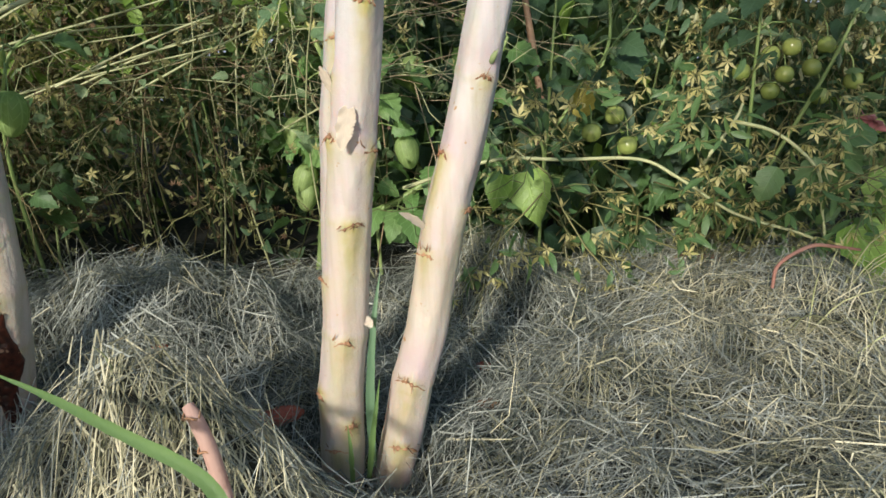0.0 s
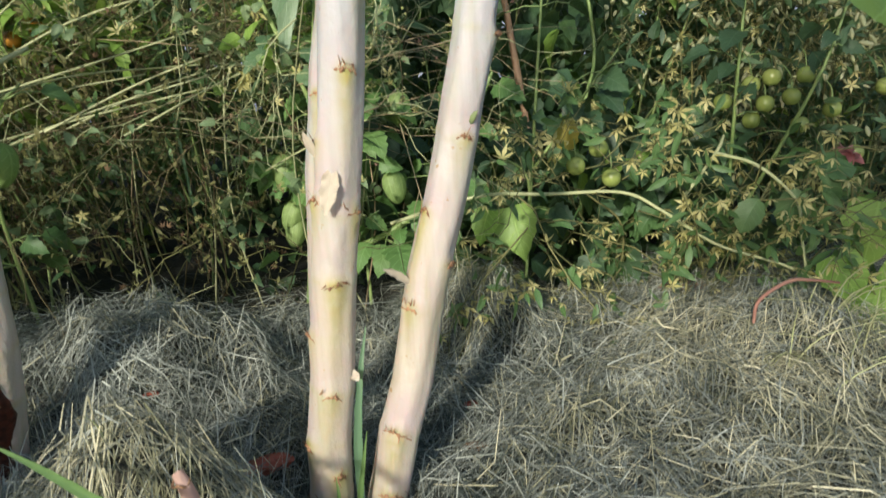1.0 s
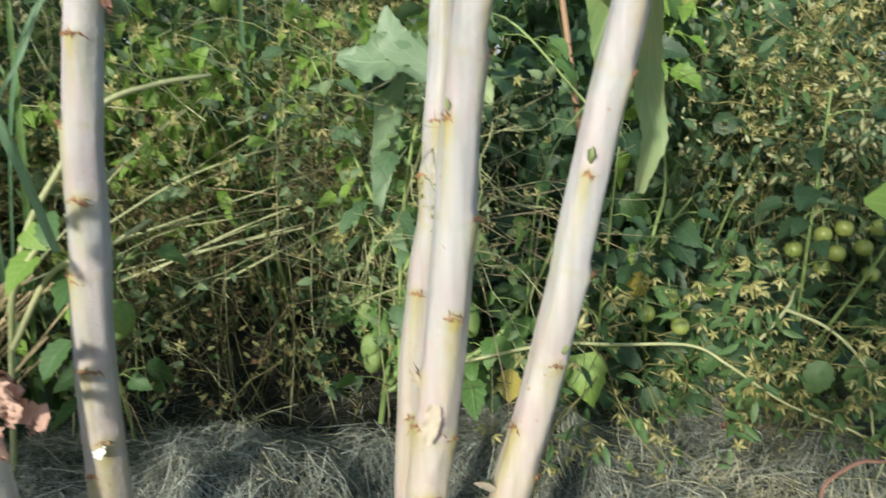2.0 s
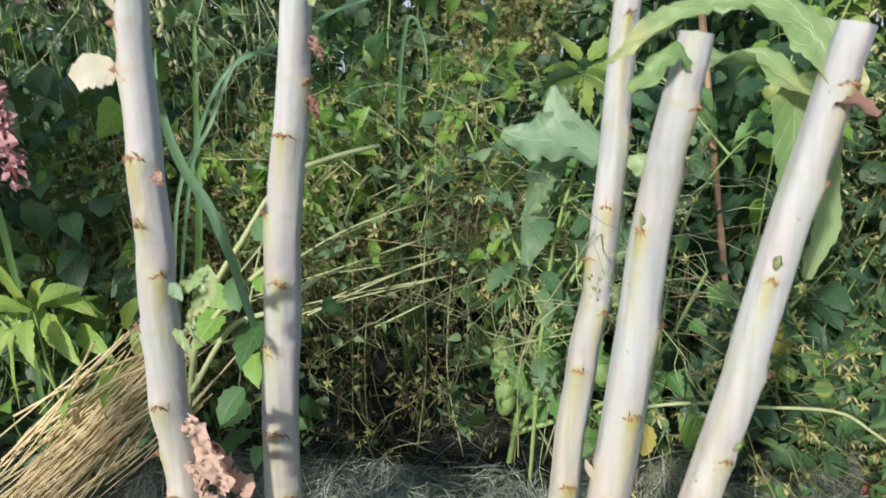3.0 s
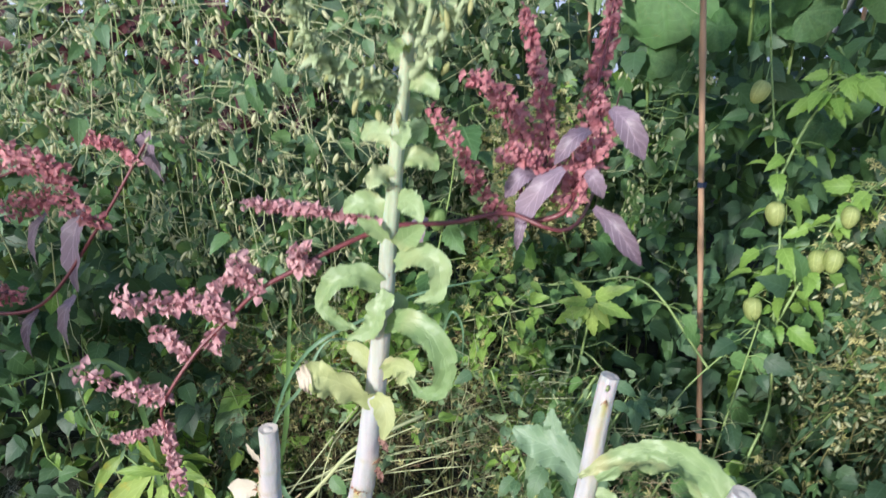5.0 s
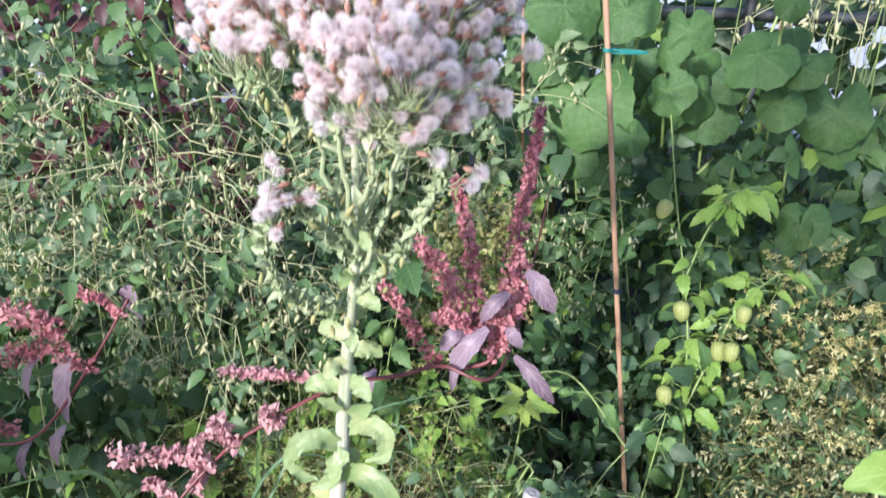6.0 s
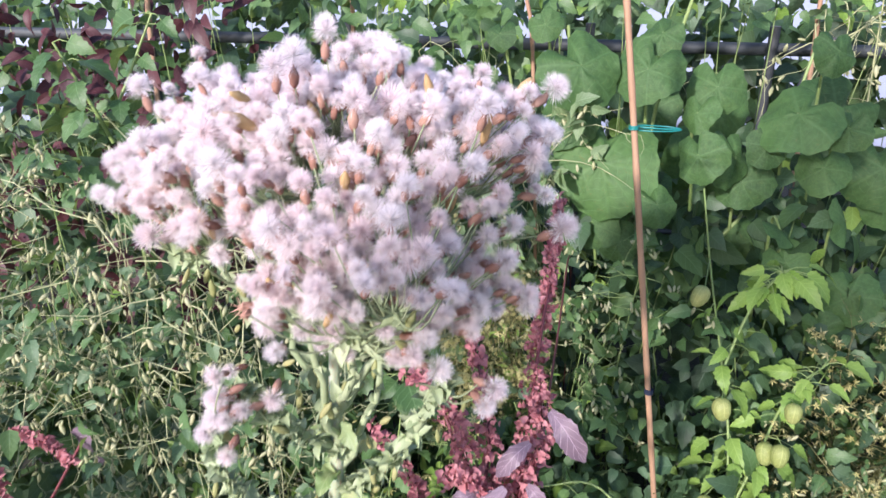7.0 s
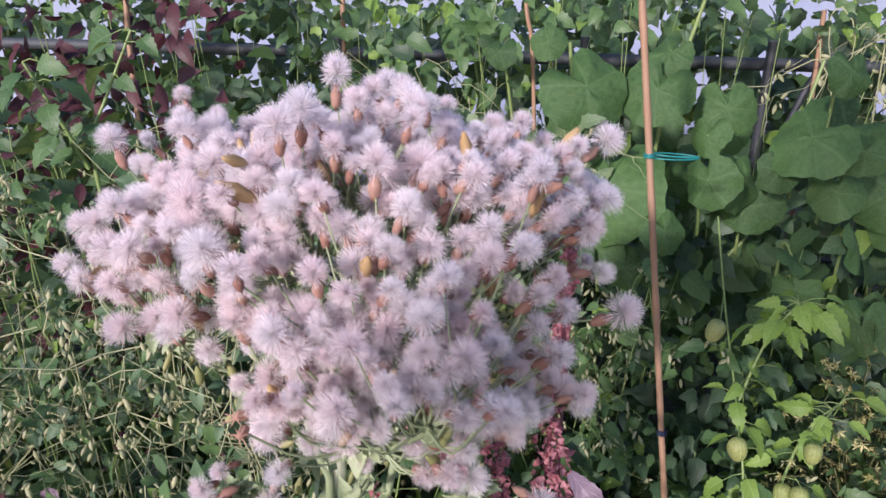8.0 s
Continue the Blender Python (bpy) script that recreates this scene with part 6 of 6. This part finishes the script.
cane([(-0.62, 1.9, 0.0), (-0.609, 1.9, 1.25), (-0.60, 1.9, 1.6)], 0.006, "thin weathered cane at the back", 3)
cane([(-0.05, 1.7, 0.0), (-0.117, 1.7, 1.197), (-0.146, 1.7, 1.43)], 0.0045, "thin weathered cane at the back", 4)
cane([(0.66, 2.3, 0.0), (0.635, 2.3, 1.05), (0.62, 2.3, 1.40)], 0.0065, "pinkish weathered cane near the fence", 5)
def ring(x, y, z, r, turns, rise, wire):
    aa = np.linspace(0, 2 * np.pi * turns, 15 * turns)
    h = Heap()
    tube(h, np.stack([x + r * np.cos(aa), y + r * np.sin(aa), z + rise * aa / 6.28], -1), wire, 5)
    return h


tie = thing("wire_tie", (0.076, 1.179, 1.241), "teal garden wire tied round a cane", "garden tie")
h = ring(0.076, 1.179, 1.241, 0.0072, 3, 0.0022, 0.0013)
aa = np.linspace(0, 2 * np.pi * 2, 30)
tube(h, np.stack([0.114 + 0.034 * np.cos(aa), 1.185 + 0.010 * np.sin(aa), 1.243 + 0.003 * np.sin(aa * 0.5)], -1), 0.0012, 5)
part("wire", h, M["teal"], tie)
knot = thing("wire_tie", (0.147, 1.165, 0.777), "dark blue twine knotted round a cane", "garden tie")
h = ring(0.147, 1.165, 0.777, 0.0068, 4, 0.0024, 0.0014)
part("twine", h, M["navy"], knot)

fence = thing("fence", (0, 2.75, 0), "low dark iron fence with a grey top rail", "fence")
for x in (-2.6, -1.75, -0.9, 0.0, 0.62, 1.5, 2.4):
    h = Heap()
    tube(h, [(x, 2.75, 0), (x, 2.75, 0.6), (x, 2.75, 1.28)], 0.018, 10)
    part("post", h, M["iron"], fence)
for z, r in ((1.2, 0.022), (0.5, 0.010)):
    h = Heap()
    tube(h, [(-3.2, 2.78, z), (0, 2.78, z), (3.2, 2.78, z)], r, 10)
    part("rail", h, M["rail"], fence)
h = Heap()
tube(h, [(0.66, 2.7, 0.9), (0.74, 2.7, 1.15), (0.80, 2.7, 1.25)], 0.012, 8)
part("brace", h, M["iron"], fence)
bm = bmesh.new()
bmesh.ops.create_cube(bm, size=1.0, matrix=Matrix.Translation((0, 6.1, 1.5)) @ Matrix.Diagonal((16, 0.2, 3.2, 1)))
bmesh.ops.bevel(bm, geom=bm.edges[:], offset=0.02, segments=1, affect="EDGES")
me = bpy.data.meshes.new("wall_north")
bm.to_mesh(me)
bm.free()
me.materials.append(M["whitewash"])
tagged(new("wall_north", me), "pale bluish whitewashed wall behind the garden", "wall", kind="structure")

# ---- grasses, vines, stray leaves ----
def grass_blade(line, width, material, label, group="grass blades"):
    p = np.array(line)
    ob = thing("grass_blade", line[0], label, "grass", group)
    ribbon("blade", line, [width * 0.7, width, width * 0.9, width * 0.6, width * 0.08], (0.2, -1, 0.5), material, ob, "", 0.35, 0.02, len(line))
    return ob


grass_blade([(-0.03, 0.27, 0.0), (-0.035, 0.29, 0.10), (-0.045, 0.305, 0.127), (-0.106, 0.34, 0.139), (-0.16, 0.375, 0.143), (-0.215, 0.41, 0.144)], 0.008, M["blade"], "long fresh green grass blade arching over the mulch")
grass_blade([(-0.60, 0.90, 0.05), (-0.48, 0.78, 0.4), (-0.445, 0.75, 0.6), (-0.431, 0.75, 0.745)], 0.009, M["blade"], "upright green grass blade")
grass_blade([(-0.29, 0.53, 0.40), (-0.309, 0.52, 0.491), (-0.326, 0.5, 0.549), (-0.325, 0.48, 0.60), (-0.322, 0.478, 0.632)], 0.009, M["bluegrass"], "blue-green leek-like blade beside a stalk")
grass_blade([(-0.62, 0.90, 0.05), (-0.47, 0.72, 0.45), (-0.405, 0.7, 0.559), (-0.375, 0.72, 0.626), (-0.34, 0.74, 0.628), (-0.31, 0.76, 0.60)], 0.005, M["bluegrass"], "arched blue-green grass blade among weeds")
grass_blade([(-0.66, 0.95, 0.05), (-0.44, 0.74, 0.55), (-0.33, 0.77, 0.65), (-0.25, 0.8, 0.69), (-0.139, 0.85, 0.71)], 0.0055, M["bluegrass"], "long arched blue-green blade")
grass_blade([(-0.30, 1.1, 0.05), (-0.25, 0.9, 0.5), (-0.21, 0.8, 0.66), (-0.19, 0.8, 0.64), (-0.188, 0.8, 0.57)], 0.005, M["bluegrass"], "bent blue-green grass blade among weeds")
grass_blade([(-0.70, 0.74, 0.05), (-0.703, 0.72, 0.45), (-0.75, 0.73, 0.515), (-0.82, 0.74, 0.50), (-0.872, 0.75, 0.475), (-1.056, 0.75, 0.391)], 0.010, M["blade"], "arched green grass blade")
grass_blade([(0.006, 0.515, 0.0), (0.008, 0.51, 0.06), (0.014, 0.512, 0.12), (0.022, 0.518, 0.165)], 0.007, M["bluegrass"], "blue-green blade between two stalks")
grass_blade([(0.004, 0.50, 0.0), (0.01, 0.498, 0.04), (0.018, 0.50, 0.085)], 0.005, M["blade"], "short green blade between two stalks")
grass_blade([(-0.008, 0.49, -0.01), (-0.006, 0.485, 0.03), (-0.007, 0.486, 0.055)], 0.004, M["blade"], "short green blade at a stalk's foot")
g = np.random.default_rng(88)
tuft = Heap()
for i in range(120):
    cx, cy = ((0.53, 0.74), (0.47, 0.68), (-0.36, 0.9), (0.32, 0.36), (0.2, 0.36), (-0.2, 0.33))[i % 6]
    a = np.array([cx + g.normal(0, 0.05), cy + g.normal(0, 0.03), 0])
    a[2] = ground_height(a[0], a[1])
    ln = g.uniform(0.03, 0.14 if i % 6 < 3 else 0.05)
    d = unit(np.array([g.normal(0, 0.6), g.normal(-0.2, 0.4), 0.8]))
    tube(tuft, curve([a, a + d * ln * 0.5, a + d * ln * np.array([1.3, 1.3, 0.8])], 3), [0.0013, 0.0003], 3, False)
tagged(new("grass_tuft", tuft.mesh("grass_tuft", M["palestem"])), "thin pale grass sprouting from the mulch", "grass", kind="stuff")


def creeper(name, lines, r, material, leaves, label, seed):
    g = np.random.default_rng(seed)
    ob = thing(name, lines[0][0], label, "vine")
    for line in lines:
        h = Heap()
        tube(h, curve(line, 8), [r, r * 0.7], 7)
        part("stem", h, material, ob)
    for q, d, s, form in leaves:
        piece("leaf", form, ob, turn4(d, (-0.3, -0.8, 0.6), q, s))
    return ob


VL = [one(leaf(0.06, 0.046, "heart", 0.18, 0.6, 0.07, 9), "leaf", M["lime"]), one(leaf(0.06, 0.042, "ovate", 0.2, 0.6, 0.09, 9), "leaf", M["mid"]), one(leaf(0.055, 0.04, "ovate", 0.2, 0.3, 0.08, 9), "leaf", M["yellow"])]
creeper("tomato_vine", [[(0.02, 0.87, 0.165), (0.128, 0.85, 0.197), (0.217, 0.86, 0.193), (0.309, 0.87, 0.188), (0.355, 0.86, 0.165), (0.422, 0.85, 0.12), (0.492, 0.82, 0.098), (0.536, 0.8, 0.074), (0.60, 0.77, 0.03)],
    [(0.395, 0.9, 0.17), (0.435, 0.9, 0.226), (0.452, 0.92, 0.245)], [(0.435, 0.9, 0.226), (0.47, 0.87, 0.215), (0.498, 0.85, 0.191), (0.51, 0.83, 0.167), (0.512, 0.82, 0.128), (0.515, 0.81, 0.09)]],
    0.0024, M["palestem"], [((0.47, 0.85, 0.175), (-0.6, -0.3, -0.8), 0.8, VL[1]), ((0.515, 0.85, 0.185), (-0.2, -0.3, -1), 1.0, VL[1]), ((0.55, 0.85, 0.195), (0.3, -0.3, -0.7), 0.6, VL[1]), ((0.53, 0.84, 0.212), (1, -0.2, 0.05), 0.9, VL[1]), ((0.60, 0.82, 0.17), (-0.3, -0.3, -0.8), 1.5, VL[0]), ((0.53, 0.79, 0.115), (0.3, -0.4, -0.5), 1.2, VL[0]), ((0.56, 0.78, 0.07), (0.2, -0.5, -0.3), 1.2, VL[0]), ((0.60, 0.8, 0.10), (0.5, -0.4, -0.3), 1.3, VL[0]), ((0.17, 0.86, 0.18), (0.1, -0.5, -0.7), 1.2, VL[0]), ((0.142, 0.85, 0.18), (-0.4, -0.4, -0.8), 0.8, VL[0]), ((0.25, 0.93, 0.235), (0, -0.2, 1), 0.85, VL[2]), ((0.30, 0.98, 0.3), (0.8, -0.3, 0.2), 0.8, VL[1]), ((0.08, 0.86, 0.16), (-0.1, -0.4, -0.8), 0.8, VL[2])],
    "pale trailing tomato vine with green and yellowing leaves", 1)
umbel = [[(-0.45, 0.72, 0.33), (-0.348, 0.85, 0.472), (-0.263, 0.95, 0.539), (-0.164, 1.0, 0.562), (0.0, 1.05, 0.6)], [(-0.40, 0.75, 0.36), (-0.30, 0.80, 0.42), (-0.202, 0.85, 0.45), (-0.115, 0.9, 0.459), (-0.02, 0.92, 0.47)], [(-0.47, 0.78, 0.10), (-0.40, 0.76, 0.37), (-0.375, 0.78, 0.43), (-0.30, 0.88, 0.51)], [(-0.42, 0.76, 0.34), (-0.28, 0.82, 0.38), (-0.15, 0.88, 0.42)], [(-0.5, 0.74, 0.3), (-0.34, 0.8, 0.36), (-0.2, 0.9, 0.37)]]
g = np.random.default_rng(404)
for i in range(7):
    a = np.array([g.uniform(-0.52, -0.12), g.uniform(0.78, 0.95), g.uniform(0.22, 0.44)])
    d = np.array([0.32, 0.06, 0.10]) * g.uniform(0.5, 1.1) + g.normal(0, 0.03, 3)
    umbel.append([a, a + d * 0.5 + np.array([0, 0, g.uniform(0, 0.02)]), a + d])
creeper("reclining_weed", umbel, 0.0014, M["palestem"], [], "reclining pale green weed stems", 2)
creeper("reclining_weed", [[(-0.500, 0.700, 0.050), (-0.436, 0.660, 0.287), (-0.396, 0.630, 0.351), (-0.362, 0.630, 0.391), (-0.312, 0.630, 0.433), (-0.305, 0.660, 0.449)], [(-0.434, 0.660, 0.307), (-0.389, 0.640, 0.393), (-0.349, 0.640, 0.450), (-0.307, 0.650, 0.508), (-0.266, 0.680, 0.527), (-0.225, 0.720, 0.535)], [(-0.438, 0.660, 0.266), (-0.379, 0.650, 0.347), (-0.332, 0.660, 0.368), (-0.295, 0.700, 0.392)]], 0.0034, M["palestem"], [(q, (0.5 - 0.4 * (i % 3), -0.4, -0.3), 0.55 + 0.12 * (i % 3), VL[i % 2]) for i, q in enumerate([(-0.386, 0.635, 0.396), (-0.356, 0.630, 0.414), (-0.377, 0.630, 0.372), (-0.333, 0.635, 0.470), (-0.355, 0.655, 0.318), (-0.372, 0.655, 0.277), (-0.330, 0.630, 0.416)])], "thick pale green weed stems leaning behind the stalks", 3)
tangle("pale_weed", "pale green weed with small leaves and tiny yellow flowers", "weed", 46, (-0.34, 0.02, 0.84, 1.0, 0.28, 0.50), M["palestem"], (0.4, -0.2, 0.3),
    [("leaf", SMALL, M["pale"], 0.7, 0.45, (0.1, -0.4, 0.1)), ("calyx", star(0.008, 5, 0.6), M["star"], 0.3, 0.9, (0, -0.5, -0.3))], 85, length=0.18, r=0.0010, sag=0.04)
tangle("straw_weed", "thin dry straw-coloured stems lying through the weeds", "weed", 26, (-0.34, 0.08, 0.82, 0.98, 0.27, 0.42), M["drytwig"], (0.9, -0.1, 0.15),
    [("seed", star(0.005, 5, 0.6), M["husk"], 0.3, 0.8, (0, -0.2, -0.5))], 84, depth=1, length=0.22, r=0.0007, sag=0.02, zig=0.12)
tangle("umbel_weed", "wiry tan umbel with small seed knobs", "weed", 10, (-0.03, 0.06, 0.60, 0.66, 0.40, 0.52), M["palestem"], (0.2, -0.2, -0.3),
    [("seed", CLUB, M["huskgreen"], 0.8, 0.55, (0, -0.2, -0.5))], 83, length=0.06, r=0.0008, rooted=False)
dusk = thing("broad_leaf_plant", (0.66, 0.66, 0), "plant with one broad bright green toothed leaf", "plant")
h = Heap()
tube(h, curve([(0.66, 0.66, 0.0), (0.67, 0.65, 0.25), (0.55, 0.62, 0.40), (0.49, 0.61, 0.395)], 6), [0.004, 0.0025], 7)
part("stem", h, M["greenstem"], dusk)
ribbon("leaf", [(0.50, 0.612, 0.393), (0.465, 0.604, 0.400), (0.425, 0.595, 0.410), (0.390, 0.59, 0.417), (0.354, 0.585, 0.424)], [0.08, 0.125, 0.105, 0.062, 0.006], (0.1, -0.9, 0.6), M["lime"], dusk, "", 0.10, 0.03, 31)
tall = thing("broad_leaf_plant", (0.66, 0.62, 0), "tall shoot with one broad lime-green leaf", "plant")
h = Heap()
tube(h, curve([(0.66, 0.62, 0.0), (0.66, 0.6, 0.5), (0.56, 0.58, 0.82), (0.47, 0.57, 0.865)], 6), [0.004, 0.0022], 7)
part("stem", h, M["greenstem"], tall)
ribbon("leaf", [(0.475, 0.57, 0.865), (0.44, 0.56, 0.885), (0.40, 0.55, 0.885), (0.365, 0.545, 0.865)], [0.03, 0.06, 0.05, 0.006], (0.1, -0.8, 0.8), M["lime"], tall, "", 0.2, 0.08, 33)
flower = thing("red_flower", (0.58, 0.86, 0.0), "small red dry flower on a thin stem", "flower")
h = Heap()
tube(h, curve([(0.58, 0.86, 0.0), (0.585, 0.85, 0.15), (0.578, 0.85, 0.225)], 5), 0.0016, 5)
part("stem", h, M["olive"], flower)
h = Heap()
g = np.random.default_rng(5)
strew(h, leaf(0.022, 0.01, "lance", 0.3, 0.5, rows=4), np.full((16, 3), (0.578, 0.85, 0.225)), frames_of(g.normal(0, 1, (16, 3)), g.normal(0, 1, (16, 3))), 1.0)
part("petal", h, M["bract"], flower, "dull red petals")

# straw sheaf on the ground
g = np.random.default_rng(17)
sheaf = thing("straw_sheaf", (-0.68, 0.69, 0.02), "sheaf of dry golden straw leaning among weeds", "straw")
STRAW = []
for i in range(5):
    h = Heap()
    tube(h, curve([(0, -0.5, 0), (g.normal(0, 0.012), 0, g.normal(0, 0.012)), (g.normal(0, 0.02), 0.5, g.normal(0, 0.02))], 2), g.uniform(0.0045, 0.0085), 4)
    STRAW.append(h.mesh("straw", M["goldstraw"]))
for i in range(280):
    u = g.uniform(-0.15, 0.13)
    at = np.array([-0.605 + u * 0.7 + g.normal(0, 0.030), 0.690 + g.normal(0, 0.02), 0.175 + u * 0.7 + g.normal(0, 0.022)])
    d = unit(np.array([0.72, 0.06, 0.66]) + g.normal(0, 0.10, 3))
    piece("straw", STRAW[i % 5], sheaf, turn4(d, g.normal(0, 1, 3), at, g.uniform(0.10, 0.24)))


# chips and scraps on the mulch
def chip(at, size, turn, material, label, seed, name="bark_chip", flat=0.35):
    g = np.random.default_rng(seed)
    bm = bmesh.new()
    bmesh.ops.create_icosphere(bm, subdivisions=3, radius=1.0)
    for v in bm.verts:
        v.co *= 1 + 0.28 * noise.noise(v.co * 2.2 + Vector((seed, 0, 0))) + 0.12 * noise.noise(v.co * 7)
        v.co = Vector((v.co.x * size, v.co.y * size * 0.42, v.co.z * size * flat))
    me = bpy.data.meshes.new(name)
    bm.to_mesh(me)
    bm.free()
    me.materials.append(material)
    ob = new(name, me)
    z = float(ground_height(at[0], at[1]))
    ob.matrix_world = pose(at[0], at[1], z + 0.008 + size * flat * 0.8, *turn)
    return tagged(ob, label, "bark chip", "scraps on the mulch")


chip((-0.078, 0.555), 0.021, (28, -6, 12), M["bark"], "red-brown bark chip on the mulch", 1)
chip((0.105, 0.66), 0.012, (10, 20, 50), M["bark"], "small red-brown bark chip on the mulch", 2)
chip((0.105, 0.585), 0.012, (5, 10, 160), M["brown"], "grey-brown bark scrap on the mulch", 3)
chip((0.262, 0.55), 0.011, (20, 15, 120), M["withered"], "pale dry leaf scrap on the mulch", 4)
chip((0.42, 0.95), 0.04, (6, 4, 8), M["bark"], "large piece of red-brown rotten bark on the mulch", 5, flat=0.2)
chip((-0.2, 0.62), 0.008, (5, 5, 40), M["bark"], "tiny red bark chip on the mulch", 6)
stub = thing("stalk_stub", (-0.085, 0.38, 0.0), "short pink lettuce stub poking from the mulch", "lettuce stalk")
h = Heap()
tube(h, curve([(-0.062, 0.376, 0.05), (-0.070, 0.378, 0.098), (-0.078, 0.383, 0.118), (-0.084, 0.388, 0.126)], 6), [0.0050, 0.0048, 0.0046, 0.0036], 14)
part("stem", h, M["papery"], stub)
h = Heap()
for z in (0.102, 0.122):
    aa = np.linspace(0, 2 * np.pi, 20)
    cx = -0.071 - (z - 0.098) * 0.40
    tube(h, np.stack([cx + 0.0049 * np.cos(aa), 0.378 + (z - 0.098) * 0.2 + 0.0049 * np.sin(aa), z + 0.001 * np.sin(3 * aa)], -1), 0.0009, 4)
part("leaf_scar", h, M["scar"], stub)
dry = thing("dry_runner", (0.42, 0.72, 0.05), "curled reddish dry runner on the mulch", "dry stem")
h = Heap()
tube(h, curve([(0.405, 0.70, 0.075), (0.41, 0.70, 0.10), (0.45, 0.72, 0.112), (0.48, 0.73, 0.108), (0.515, 0.74, 0.10)], 6), [0.0018, 0.0022, 0.0015], 6)
part("stem", h, M["husk"], dry)
